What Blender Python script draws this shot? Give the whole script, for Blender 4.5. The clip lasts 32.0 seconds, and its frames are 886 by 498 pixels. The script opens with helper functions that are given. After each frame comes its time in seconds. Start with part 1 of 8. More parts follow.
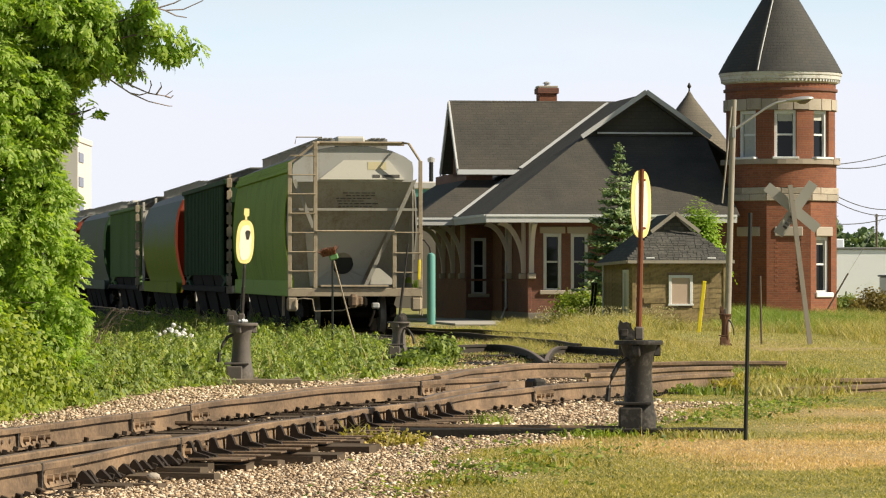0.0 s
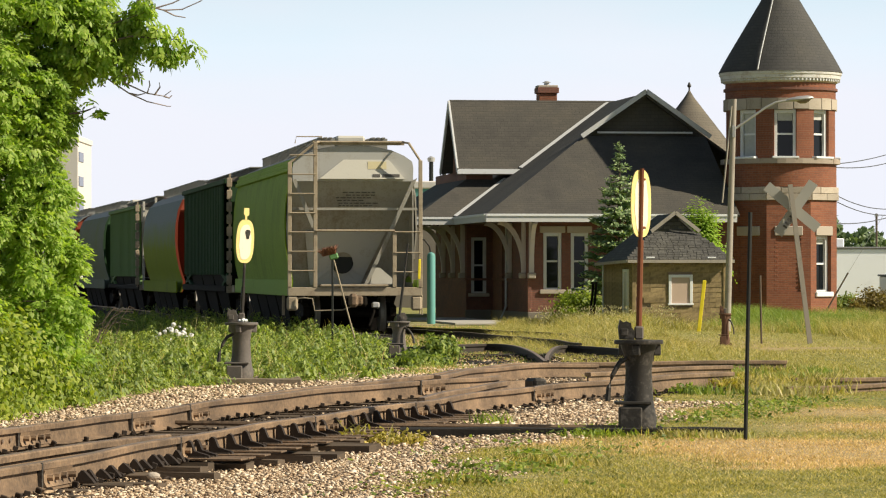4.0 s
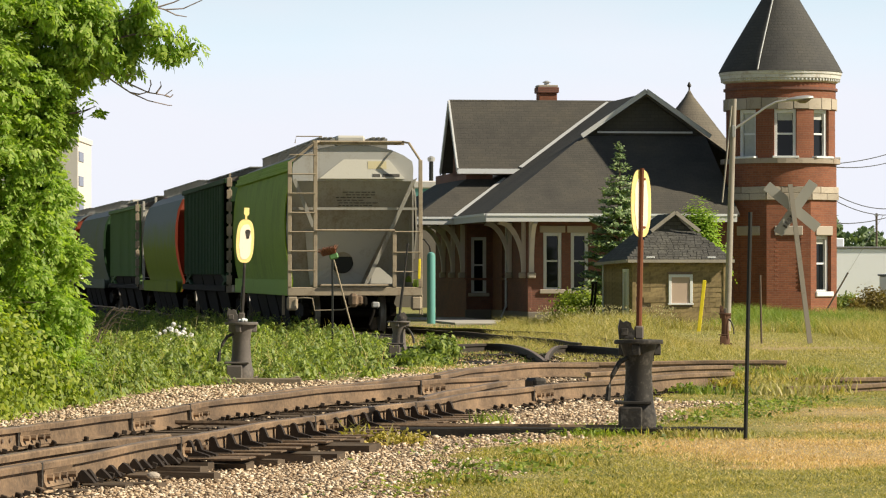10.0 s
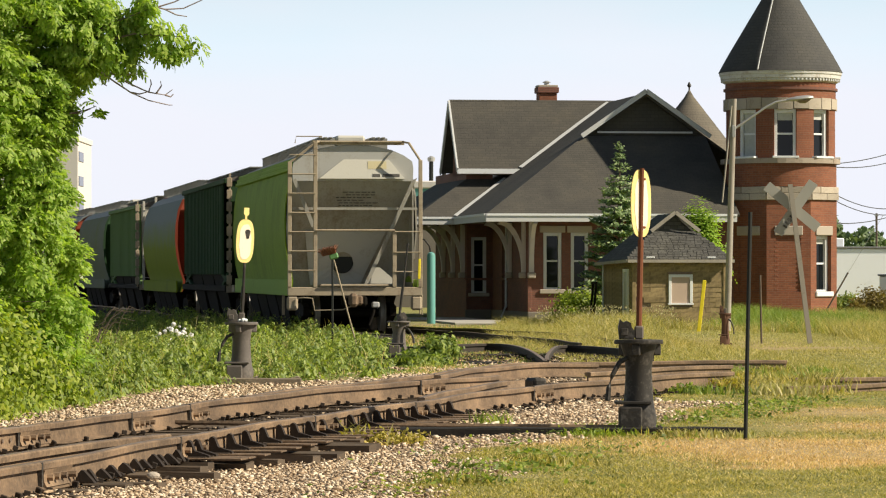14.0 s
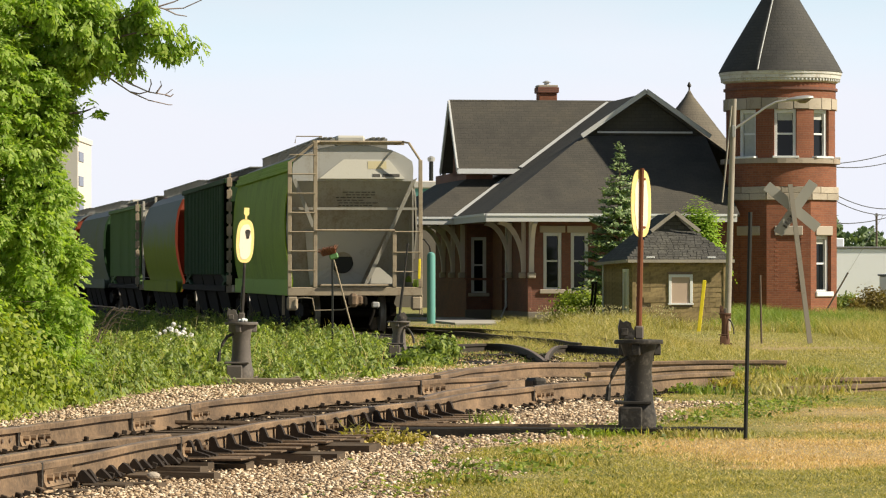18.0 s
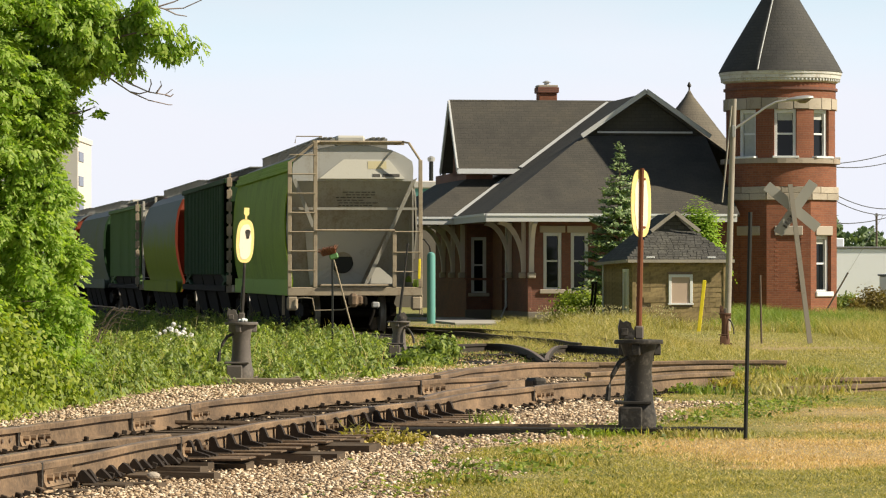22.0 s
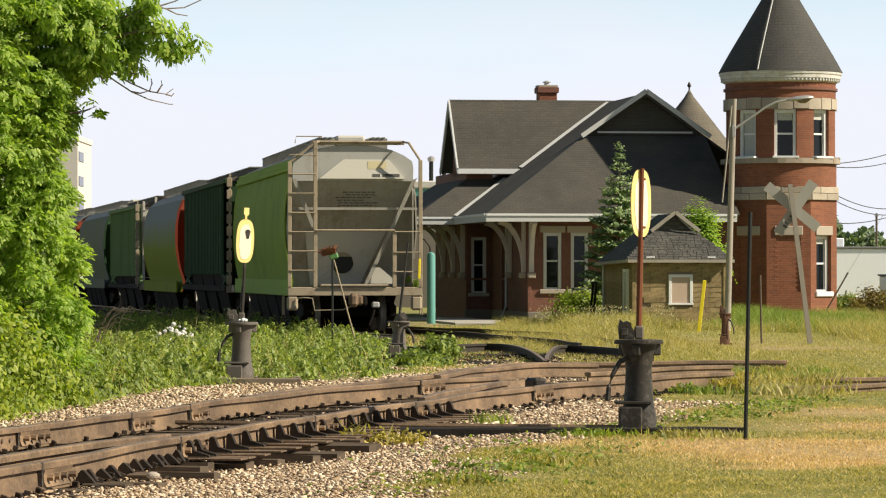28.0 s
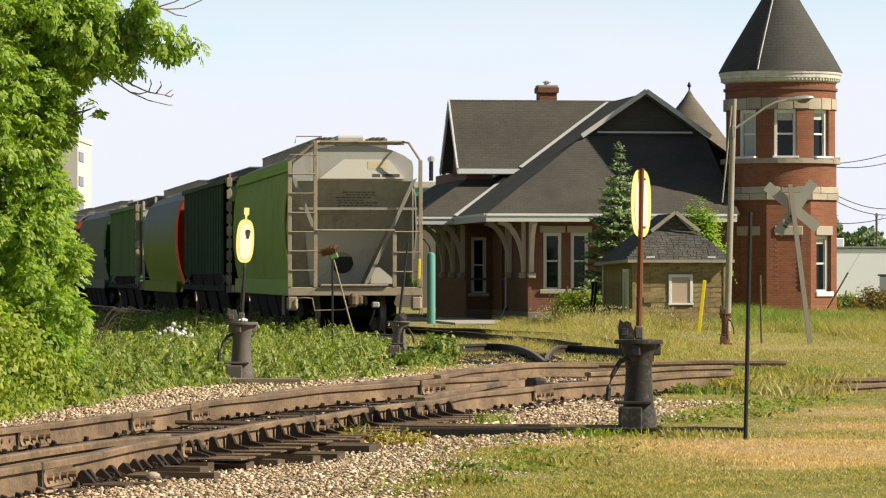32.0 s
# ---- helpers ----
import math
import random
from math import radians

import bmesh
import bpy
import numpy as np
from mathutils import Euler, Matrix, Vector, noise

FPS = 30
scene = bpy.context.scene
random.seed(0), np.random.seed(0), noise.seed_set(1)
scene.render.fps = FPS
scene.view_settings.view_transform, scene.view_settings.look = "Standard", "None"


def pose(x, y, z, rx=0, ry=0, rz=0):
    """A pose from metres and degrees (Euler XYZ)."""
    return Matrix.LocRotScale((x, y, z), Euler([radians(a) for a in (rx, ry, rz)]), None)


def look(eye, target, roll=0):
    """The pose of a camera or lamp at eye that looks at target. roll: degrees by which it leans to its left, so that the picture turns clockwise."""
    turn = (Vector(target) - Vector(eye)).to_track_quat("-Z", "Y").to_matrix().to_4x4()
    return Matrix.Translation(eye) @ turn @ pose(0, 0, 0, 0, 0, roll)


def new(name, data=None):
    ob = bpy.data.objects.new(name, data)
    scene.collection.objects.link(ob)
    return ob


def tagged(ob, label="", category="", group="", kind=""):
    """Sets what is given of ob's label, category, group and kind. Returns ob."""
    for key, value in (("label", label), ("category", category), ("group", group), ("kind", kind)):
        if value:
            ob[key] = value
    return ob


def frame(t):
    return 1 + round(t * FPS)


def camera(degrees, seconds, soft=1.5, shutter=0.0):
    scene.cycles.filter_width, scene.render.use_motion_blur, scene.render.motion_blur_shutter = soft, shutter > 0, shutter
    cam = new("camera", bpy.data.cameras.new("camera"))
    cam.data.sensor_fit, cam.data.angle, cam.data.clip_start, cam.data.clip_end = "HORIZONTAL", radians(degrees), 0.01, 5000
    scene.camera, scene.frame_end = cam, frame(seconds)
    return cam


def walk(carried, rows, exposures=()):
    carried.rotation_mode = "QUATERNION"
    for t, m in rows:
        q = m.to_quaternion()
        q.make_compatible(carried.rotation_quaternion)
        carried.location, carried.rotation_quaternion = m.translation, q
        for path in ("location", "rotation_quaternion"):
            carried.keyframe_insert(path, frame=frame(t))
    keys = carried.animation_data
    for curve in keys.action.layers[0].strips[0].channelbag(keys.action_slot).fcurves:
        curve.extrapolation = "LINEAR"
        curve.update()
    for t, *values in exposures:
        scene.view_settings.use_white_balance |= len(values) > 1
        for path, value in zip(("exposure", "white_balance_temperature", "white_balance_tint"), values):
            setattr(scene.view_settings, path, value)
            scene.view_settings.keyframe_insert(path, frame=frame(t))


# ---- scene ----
cam = camera(13.5, 32.0, soft=1.15)
# The camera stands still on a tripod, 1.3 m over the rails' bed, and looks through a long lens; it settles by a hair at the start.
EYE = (0.0, 0.0, 1.3)


def gaze(up):
    return pose(*EYE, 90 + up, 0, 0)


walk(cam, [(0.0, gaze(0.384)), (2.0, gaze(0.382)), (5.0, gaze(0.373)), (6.0, gaze(0.372)), (32.0, gaze(0.372))])

# ---- light ----
SUN_EL, SUN_AZ = radians(38), radians(76)  # the sun stands to the right, a little behind the camera
to_sun = Vector((math.sin(SUN_AZ) * math.cos(SUN_EL), -math.cos(SUN_AZ) * math.cos(SUN_EL), math.sin(SUN_EL)))
sun = new("sun", bpy.data.lights.new("sun", "SUN"))
sun.data.energy, sun.data.angle, sun.data.color = 5.0, radians(0.6), (1.0, 0.90, 0.71)
sun.matrix_world = look((0, 0, 60), Vector((0, 0, 60)) - to_sun)
world = bpy.data.worlds.new("sky")
scene.world = world
world.use_nodes = True
wn, wl = world.node_tree.nodes, world.node_tree.links
sky = wn.new("ShaderNodeTexSky")
sky.sky_type, sky.sun_disc = "NISHITA", False
sky.sun_elevation = SUN_EL
sky.sun_rotation = math.atan2(to_sun.x, to_sun.y)
sky.air_density, sky.dust_density, sky.ozone_density = 1.0, 1.0, 1.0
wn["Background"].inputs["Strength"].default_value = 0.035
coords = wn.new("ShaderNodeTexCoord")
height = wn.new("ShaderNodeSeparateXYZ")
wl.new(coords.outputs["Generated"], height.inputs[0])
cloud = wn.new("ShaderNodeTexNoise")
cloud.inputs["Scale"].default_value, cloud.inputs["Detail"].default_value = 9.0, 6
stretch = wn.new("ShaderNodeMapping")
stretch.inputs["Scale"].default_value = (1, 1, 4)
wl.new(coords.outputs["Generated"], stretch.inputs[0])
wl.new(stretch.outputs[0], cloud.inputs["Vector"])
wobble = wn.new("ShaderNodeMath")
wobble.operation = "MULTIPLY_ADD"
wl.new(cloud.outputs["Fac"], wobble.inputs[0])
wobble.inputs[1].default_value = -0.07
wl.new(height.outputs["Z"], wobble.inputs[2])
haze = wn.new("ShaderNodeValToRGB")  # white haze at the horizon, paler blue veil over it
haze.color_ramp.elements[0].position, haze.color_ramp.elements[0].color = 0.0, (19.0, 19.4, 21.2, 1)
haze.color_ramp.elements[1].position, haze.color_ramp.elements[1].color = 0.07, (15.0, 19.6, 21.8, 1)
wl.new(wobble.outputs[0], haze.inputs[0])
amount = wn.new("ShaderNodeMapRange")  # thick towards the horizon, thin overhead
amount.inputs["From Min"].default_value, amount.inputs["From Max"].default_value = 0.06, 0.22
amount.inputs["To Min"].default_value, amount.inputs["To Max"].default_value = 0.97, 0.05
wl.new(height.outputs["Z"], amount.inputs["Value"])
veil = wn.new("ShaderNodeMix")  # thin high cloud
veil.data_type = "RGBA"
wl.new(amount.outputs[0], veil.inputs["Factor"])
wl.new(sky.outputs[0], veil.inputs["A"])
wl.new(haze.outputs[0], veil.inputs["B"])
wl.new(veil.outputs["Result"], wn["Background"].inputs["Color"])
scene.view_settings.exposure = 0.45

# ---- materials ----


def nodes_of(name):
    m = bpy.data.materials.new(name)
    m.use_nodes = True
    return m, m.node_tree.nodes, m.node_tree.links, m.node_tree.nodes["Principled BSDF"]


def noise_node(n, l, scale, detail=4, coord=None, rough=0.6):
    t = n.new("ShaderNodeTexNoise")
    t.inputs["Scale"].default_value, t.inputs["Detail"].default_value, t.inputs["Roughness"].default_value = scale, detail, rough
    if coord is not None:
        l.new(coord, t.inputs["Vector"])
    return t.outputs["Fac"]


def ramp(n, l, fac, stops):
    r = n.new("ShaderNodeValToRGB")
    e = r.color_ramp.elements
    while len(e) < len(stops):
        e.new(0.5)
    for k, (p, c) in enumerate(stops):
        e[k].position, e[k].color = p, (*c, 1)
    l.new(fac, r.inputs[0])
    return r.outputs[0]


def mixed(n, l, fac, a, b, mode="MIX"):
    m = n.new("ShaderNodeMix")
    m.data_type, m.blend_type = "RGBA", mode
    for sock, v in ((m.inputs["Factor"], fac), (m.inputs["A"], a), (m.inputs["B"], b)):
        if isinstance(v, (int, float)):
            sock.default_value = v
        elif isinstance(v, tuple):
            sock.default_value = (*v, 1)
        else:
            l.new(v, sock)
    return m.outputs["Result"]


def math_node(n, l, op, a, b=0.0, c=0.0):
    m = n.new("ShaderNodeMath")
    m.operation = op
    for sock, v in zip(m.inputs, (a, b, c)):
        if isinstance(v, (int, float)):
            sock.default_value = v
        else:
            l.new(v, sock)
    return m.outputs[0]


def bumped(n, l, bsdf, height, strength=0.4, dist=0.01):
    b = n.new("ShaderNodeBump")
    b.inputs["Strength"].default_value, b.inputs["Distance"].default_value = strength, dist
    l.new(height, b.inputs["Height"])
    l.new(b.outputs[0], bsdf.inputs["Normal"])


def worn(name, base, stain, big=1.5, fine=25, amount=0.55, rough=0.7, metal=0.0, bump=0.3, dist=0.006, streak=0.0, vary=0.0, gloss=0.25):
    """Paint, wood, stone or metal: a base colour, patches of a stain at two scales, fine relief; streak: rain runs down the sides."""
    m, n, l, p = nodes_of(name)
    tc = n.new("ShaderNodeTexCoord").outputs["Object"]
    a = noise_node(n, l, big, 5, tc)
    b = noise_node(n, l, fine, 4, tc)
    f = math_node(n, l, "MULTIPLY_ADD", b, 0.45, math_node(n, l, "MULTIPLY", a, 0.75))
    if streak:
        mp = n.new("ShaderNodeMapping")
        mp.inputs["Scale"].default_value = (6, 6, 0.25)
        l.new(tc, mp.inputs[0])
        f = math_node(n, l, "MULTIPLY_ADD", noise_node(n, l, 1.6, 4, mp.outputs[0]), streak, math_node(n, l, "MULTIPLY", f, 1 - streak * 0.5))
    dark = tuple(min(1, c * 0.72) for c in base)
    col = ramp(n, l, f, [(0.3, dark), (0.5, base), (0.5 + 0.35 * (1 - amount) + 0.05, base), (0.98, stain)])
    if vary:
        r = n.new("ShaderNodeObjectInfo").outputs["Random"]
        h = n.new("ShaderNodeHueSaturation")
        l.new(col, h.inputs["Color"])
        l.new(math_node(n, l, "MULTIPLY_ADD", r, vary, 1 - vary / 2), h.inputs["Value"])
        col = h.outputs[0]
    l.new(col, p.inputs["Base Color"])
    p.inputs["Metallic"].default_value = metal
    p.inputs["Specular IOR Level"].default_value = gloss
    l.new(math_node(n, l, "MULTIPLY_ADD", b, 0.25, rough - 0.12), p.inputs["Roughness"])
    bumped(n, l, p, b, bump, dist)
    return m


def plain(name, col, rough=0.5, metal=0.0):
    m, n, l, p = nodes_of(name)
    p.inputs["Roughness"].default_value, p.inputs["Metallic"].default_value = rough, metal
    tc = n.new("ShaderNodeTexCoord").outputs["Object"]
    l.new(ramp(n, l, noise_node(n, l, 9, 3, tc), [(0.3, tuple(c * 0.82 for c in col)), (0.7, col)]), p.inputs["Base Color"])
    return m


def brickwork(name, reds, mortar, stain):
    """Brick courses in the mesh's uv, which runs in metres."""
    m, n, l, p = nodes_of(name)
    uv = n.new("ShaderNodeTexCoord").outputs["UV"]
    ob = n.new("ShaderNodeTexCoord").outputs["Object"]
    bt = n.new("ShaderNodeTexBrick")
    l.new(uv, bt.inputs["Vector"])
    bt.inputs["Color1"].default_value, bt.inputs["Color2"].default_value, bt.inputs["Mortar"].default_value = (*reds[0], 1), (*reds[1], 1), (*mortar, 1)
    bt.inputs["Scale"].default_value, bt.inputs["Mortar Size"].default_value = 1.0, 0.006
    bt.inputs["Brick Width"].default_value, bt.inputs["Row Height"].default_value, bt.inputs["Bias"].default_value = 0.21, 0.072, -0.1
    big = noise_node(n, l, 0.9, 5, ob)
    col = mixed(n, l, ramp(n, l, big, [(0.45, (0, 0, 0)), (0.75, (0.6, 0.6, 0.6))]), bt.outputs["Color"], stain)
    col = mixed(n, l, 0.5, col, ramp(n, l, noise_node(n, l, 14, 3, ob), [(0.3, (0.55, 0.55, 0.55)), (0.7, (1, 1, 1))]), "MULTIPLY")
    l.new(col, p.inputs["Base Color"])
    p.inputs["Roughness"].default_value = 0.85
    bumped(n, l, p, math_node(n, l, "MULTIPLY", bt.outputs["Fac"], -1.0), 0.6, 0.008)
    return m


def shingles(name, base, light, course=0.14, width=0.3):
    m, n, l, p = nodes_of(name)
    uv = n.new("ShaderNodeTexCoord").outputs["UV"]
    ob = n.new("ShaderNodeTexCoord").outputs["Object"]
    bt = n.new("ShaderNodeTexBrick")
    l.new(uv, bt.inputs["Vector"])
    bt.inputs["Color1"].default_value, bt.inputs["Color2"].default_value = (*base, 1), (*light, 1)
    bt.inputs["Mortar"].default_value = (*[c * 0.82 for c in base], 1)
    bt.inputs["Scale"].default_value, bt.inputs["Mortar Size"].default_value = 1.0, 0.009
    bt.inputs["Brick Width"].default_value, bt.inputs["Row Height"].default_value = width, course
    big = noise_node(n, l, 0.6, 6, ob)
    col = mixed(n, l, 0.75, bt.outputs["Color"], ramp(n, l, big, [(0.3, (0.6, 0.6, 0.62)), (0.5, (0.95, 0.95, 0.92)), (0.72, (1.25, 1.2, 1.05))]), "MULTIPLY")
    l.new(col, p.inputs["Base Color"])
    p.inputs["Roughness"].default_value = 0.9
    bumped(n, l, p, math_node(n, l, "MULTIPLY_ADD", noise_node(n, l, 40, 3, ob), 0.5, math_node(n, l, "MULTIPLY", bt.outputs["Fac"], -1.0)), 0.5, 0.010)
    return m


def leafy(name, dark, mid, bright, through_it=0.35, rough=0.55):
    """Leaves: a colour for each leaf, a little light through them."""
    m, n, l, p = nodes_of(name)
    r = n.new("ShaderNodeNewGeometry").outputs["Random Per Island"]
    tc = n.new("ShaderNodeTexCoord").outputs["Object"]
    f = math_node(n, l, "MULTIPLY_ADD", r, 0.55, math_node(n, l, "MULTIPLY", noise_node(n, l, 1.4, 3, tc), 0.5))
    col = ramp(n, l, f, [(0.18, dark), (0.5, mid), (0.85, bright)])
    l.new(col, p.inputs["Base Color"])
    p.inputs["Roughness"].default_value = rough
    tr = n.new("ShaderNodeBsdfTranslucent")
    l.new(mixed(n, l, 1.0, col, (1.3, 1.35, 0.55), "MULTIPLY"), tr.inputs[0])
    mx = n.new("ShaderNodeMixShader")
    mx.inputs[0].default_value = through_it
    l.new(p.outputs[0], mx.inputs[1])
    l.new(tr.outputs[0], mx.inputs[2])
    l.new(mx.outputs[0], n["Material Output"].inputs[0])
    return m


def glassy(name, tint=(0.008, 0.010, 0.012)):
    m, n, l, p = nodes_of(name)
    p.inputs["Base Color"].default_value = (*tint, 1)
    p.inputs["Roughness"].default_value = 0.06
    p.inputs["Specular IOR Level"].default_value = 0.22
    return m


M = {
    "brick": brickwork("red brick", ((0.285, 0.097, 0.044), (0.212, 0.068, 0.032)), (0.22, 0.125, 0.08), (0.155, 0.058, 0.033)),
    "brick_dark": brickwork("dark red brick", ((0.235, 0.092, 0.060), (0.178, 0.072, 0.050)), (0.15, 0.095, 0.07), (0.105, 0.05, 0.038)),
    "stone": worn("pale sandstone", (0.40, 0.345, 0.285), (0.25, 0.22, 0.18), 2.2, 22, 0.6, 0.85, bump=0.5, dist=0.01),
    "stone_block": worn("weathered sandstone block", (0.40, 0.345, 0.275), (0.20, 0.145, 0.105), 1.5, 16, 0.85, 0.85, bump=0.7, dist=0.015, vary=0.45),
    "sill_stone": worn("stained brown grey stone", (0.36, 0.30, 0.24), (0.20, 0.13, 0.085), 2.6, 22, 0.7, 0.85, bump=0.5, dist=0.01, vary=0.25),
    "paving": worn("worn grey concrete", (0.40, 0.375, 0.335), (0.24, 0.21, 0.17), 0.9, 14, 0.6, 0.9, bump=0.4),
    "rubble": worn("broken white concrete", (0.70, 0.68, 0.65), (0.42, 0.39, 0.35), 6, 30, 0.6, 0.9),
    "base_stone": worn("grey base stone", (0.20, 0.175, 0.15), (0.11, 0.09, 0.075), 3, 22, 0.5, 0.85, bump=0.5),
    "roof": shingles("asphalt shingles", (0.061, 0.056, 0.048), (0.072, 0.065, 0.055), 0.12, 0.26),
    "cone_roof": shingles("slate cone shingles", (0.060, 0.058, 0.056), (0.069, 0.066, 0.063), 0.11, 0.2),
    "turret_roof": shingles("brown grey turret shingles", (0.125, 0.108, 0.085), (0.15, 0.128, 0.10), 0.12, 0.22),
    "shed_roof": shingles("weathered shed shingles", (0.060, 0.057, 0.052), (0.105, 0.10, 0.09), 0.11, 0.2),
    "white": worn("weathered white paint", (0.72, 0.73, 0.73), (0.34, 0.29, 0.24), 5, 30, 0.6, 0.6),
    "cornice": worn("peeling cornice paint", (0.60, 0.59, 0.56), (0.24, 0.15, 0.10), 3.5, 26, 0.95, 0.7, bump=0.5, dist=0.01),
    "trim": worn("grey white trim paint", (0.56, 0.56, 0.55), (0.31, 0.30, 0.285), 3, 30, 0.5, 0.65),
    "bracket_paint": worn("weathered pinkish grey bracket paint", (0.56, 0.50, 0.46), (0.33, 0.28, 0.24), 3, 30, 0.6, 0.65),
    "soffit": worn("soffit boards", (0.25, 0.18, 0.13), (0.14, 0.1, 0.08), 3, 30, 0.5, 0.8),
    "glass": glassy("dark window glass"),
    "curtain": plain("pale curtain", (0.5, 0.5, 0.46), 0.9),
    "rust": worn("rusty rail steel", (0.112, 0.078, 0.053), (0.45, 0.30, 0.18), 1.3, 34, 1.15, 0.75, bump=0.5),
    "rail_head": worn("worn rail head", (0.22, 0.165, 0.125), (0.40, 0.33, 0.27), 2, 30, 0.6, 0.5, metal=0.3, bump=0.1),
    "iron": worn("dark cast iron", (0.034, 0.030, 0.026), (0.20, 0.175, 0.15), 6, 34, 0.85, 0.5, bump=0.5),
    "iron_grey": worn("grey cast iron", (0.125, 0.108, 0.095), (0.27, 0.225, 0.185), 4, 30, 0.8, 0.6, bump=0.5),
    "dark_rail": worn("dark oily rail steel", (0.045, 0.037, 0.03), (0.11, 0.08, 0.055), 1.0, 30, 0.6, 0.75),
    "brace": worn("brown black brace iron", (0.032, 0.023, 0.017), (0.12, 0.075, 0.047), 5, 35, 0.65, 0.7, bump=0.5),
    "iron_rust": worn("brown rusted iron", (0.12, 0.065, 0.04), (0.2, 0.11, 0.065), 4, 30, 0.6, 0.8),
    "rust_pole": worn("rusted mast", (0.17, 0.06, 0.028), (0.30, 0.13, 0.05), 4, 30, 0.6, 0.8),
    "tie": worn("old creosoted tie", (0.10, 0.074, 0.052), (0.30, 0.225, 0.155), 2.5, 18, 0.75, 0.9, bump=0.6, dist=0.012, vary=0.5),
    "old_timber": worn("sun-bleached timber", (0.21, 0.17, 0.125), (0.10, 0.075, 0.055), 2.5, 20, 0.6, 0.9, bump=0.6, dist=0.012),
    "creosote": worn("black creosoted timber", (0.020, 0.017, 0.014), (0.085, 0.066, 0.048), 3, 20, 0.5, 0.85, bump=0.6, dist=0.01),
    "yellow": worn("faded yellow target paint", (0.86, 0.66, 0.25), (0.86, 0.72, 0.46), 5, 40, 0.8, 0.45),
    "pale_yellow": worn("sun-bleached pale target paint", (0.86, 0.74, 0.60), (0.72, 0.52, 0.34), 7, 40, 0.6, 0.5),
    "bright_yellow": plain("bright yellow paint", (0.86, 0.68, 0.02), 0.5),
    "car_green": worn("faded light green car paint", (0.205, 0.305, 0.034), (0.11, 0.155, 0.02), 0.8, 20, 0.6, 0.65, streak=0.6, gloss=0.04),
    "car_green_top": worn("green roof edge paint", (0.24, 0.36, 0.065), (0.15, 0.21, 0.05), 0.8, 20, 0.5, 0.65, streak=0.3, gloss=0.04),
    "car_dark": worn("dark green car paint", (0.036, 0.070, 0.034), (0.022, 0.04, 0.02), 0.8, 20, 0.5, 0.7, streak=0.5, gloss=0.04),
    "car_mid": worn("mid green car paint", (0.14, 0.22, 0.085), (0.085, 0.13, 0.05), 0.8, 20, 0.5, 0.7, streak=0.4, gloss=0.04),
    "car_grey": worn("grey green car paint", (0.155, 0.17, 0.13), (0.13, 0.17, 0.04), 0.35, 20, 0.8, 0.7, streak=0.4, gloss=0.04),
    "car_two_tone": worn("grey over olive green car paint", (0.19, 0.24, 0.015), (0.12, 0.145, 0.02), 0.6, 20, 0.6, 0.7, streak=0.3, gloss=0.04),
    "car_end": worn("dirty grey end sheet", (0.315, 0.30, 0.26), (0.17, 0.12, 0.078), 1.3, 22, 0.7, 0.65, streak=0.4),
    "car_plate": worn("blue grey sheet", (0.42, 0.42, 0.41), (0.28, 0.25, 0.21), 1.6, 22, 0.6, 0.6, streak=0.3),
    "car_head": worn("pale grey end head", (0.41, 0.405, 0.385), (0.30, 0.26, 0.21), 1.6, 22, 0.6, 0.65, streak=0.4),
    "car_roof": worn("grey galvanised car roof", (0.27, 0.265, 0.245), (0.15, 0.13, 0.1), 1.5, 20, 0.6, 0.55),
    "car_frame": worn("tan painted car steel", (0.36, 0.295, 0.21), (0.11, 0.065, 0.04), 3.5, 25, 0.9, 0.75),
    "pale_patch": worn("faded straw paint patch", (0.50, 0.44, 0.27), (0.42, 0.38, 0.28), 2.0, 25, 0.5, 0.7),
    "car_white": worn("cream panel paint", (0.50, 0.48, 0.42), (0.34, 0.29, 0.22), 2.0, 25, 0.5, 0.7),
    "car_red": worn("orange red end paint", (0.20, 0.036, 0.015), (0.11, 0.028, 0.016), 1.6, 22, 0.5, 0.6),
    "wheel": worn("worn wheel steel", (0.20, 0.19, 0.175), (0.06, 0.048, 0.038), 4, 30, 0.7, 0.5, metal=0.4),
    "under": worn("grimy underframe", (0.012, 0.010, 0.008), (0.026, 0.019, 0.015), 3, 25, 0.5, 0.8, gloss=0.05),
    "ink": plain("faded black stencil paint", (0.085, 0.078, 0.07), 0.8),
    "shed_wall": worn("peeling tan shed siding", (0.36, 0.27, 0.135), (0.05, 0.036, 0.025), 3.2, 9, 1.15, 0.9, bump=0.6, streak=0.15, vary=0.3),
    "wood_grey": worn("weathered grey pole", (0.345, 0.31, 0.26), (0.20, 0.17, 0.14), 2, 25, 0.5, 0.85, streak=0.5),
    "galv": worn("galvanised metal", (0.48, 0.47, 0.45), (0.36, 0.33, 0.3), 3, 30, 0.4, 0.45, metal=0.5),
    "lamp_lens": plain("dull brown lens", (0.20, 0.15, 0.12), 0.25),
    "sign_back": worn("weathered sign back", (0.36, 0.35, 0.31), (0.27, 0.25, 0.21), 2, 25, 0.4, 0.7),
    "teal": worn("teal painted steel", (0.13, 0.33, 0.30), (0.08, 0.22, 0.20), 2, 25, 0.4, 0.5),
    "cream_wall": worn("cream rendered wall", (0.66, 0.62, 0.585), (0.57, 0.53, 0.49), 0.3, 4, 0.4, 0.9),
    "white_wall": worn("white block wall", (0.90, 0.92, 0.95), (0.74, 0.75, 0.78), 0.4, 6, 0.5, 0.9),
    "grey_roof": worn("grey flat roof", (0.2, 0.2, 0.2), (0.14, 0.14, 0.14), 1, 12, 0.4, 0.9),
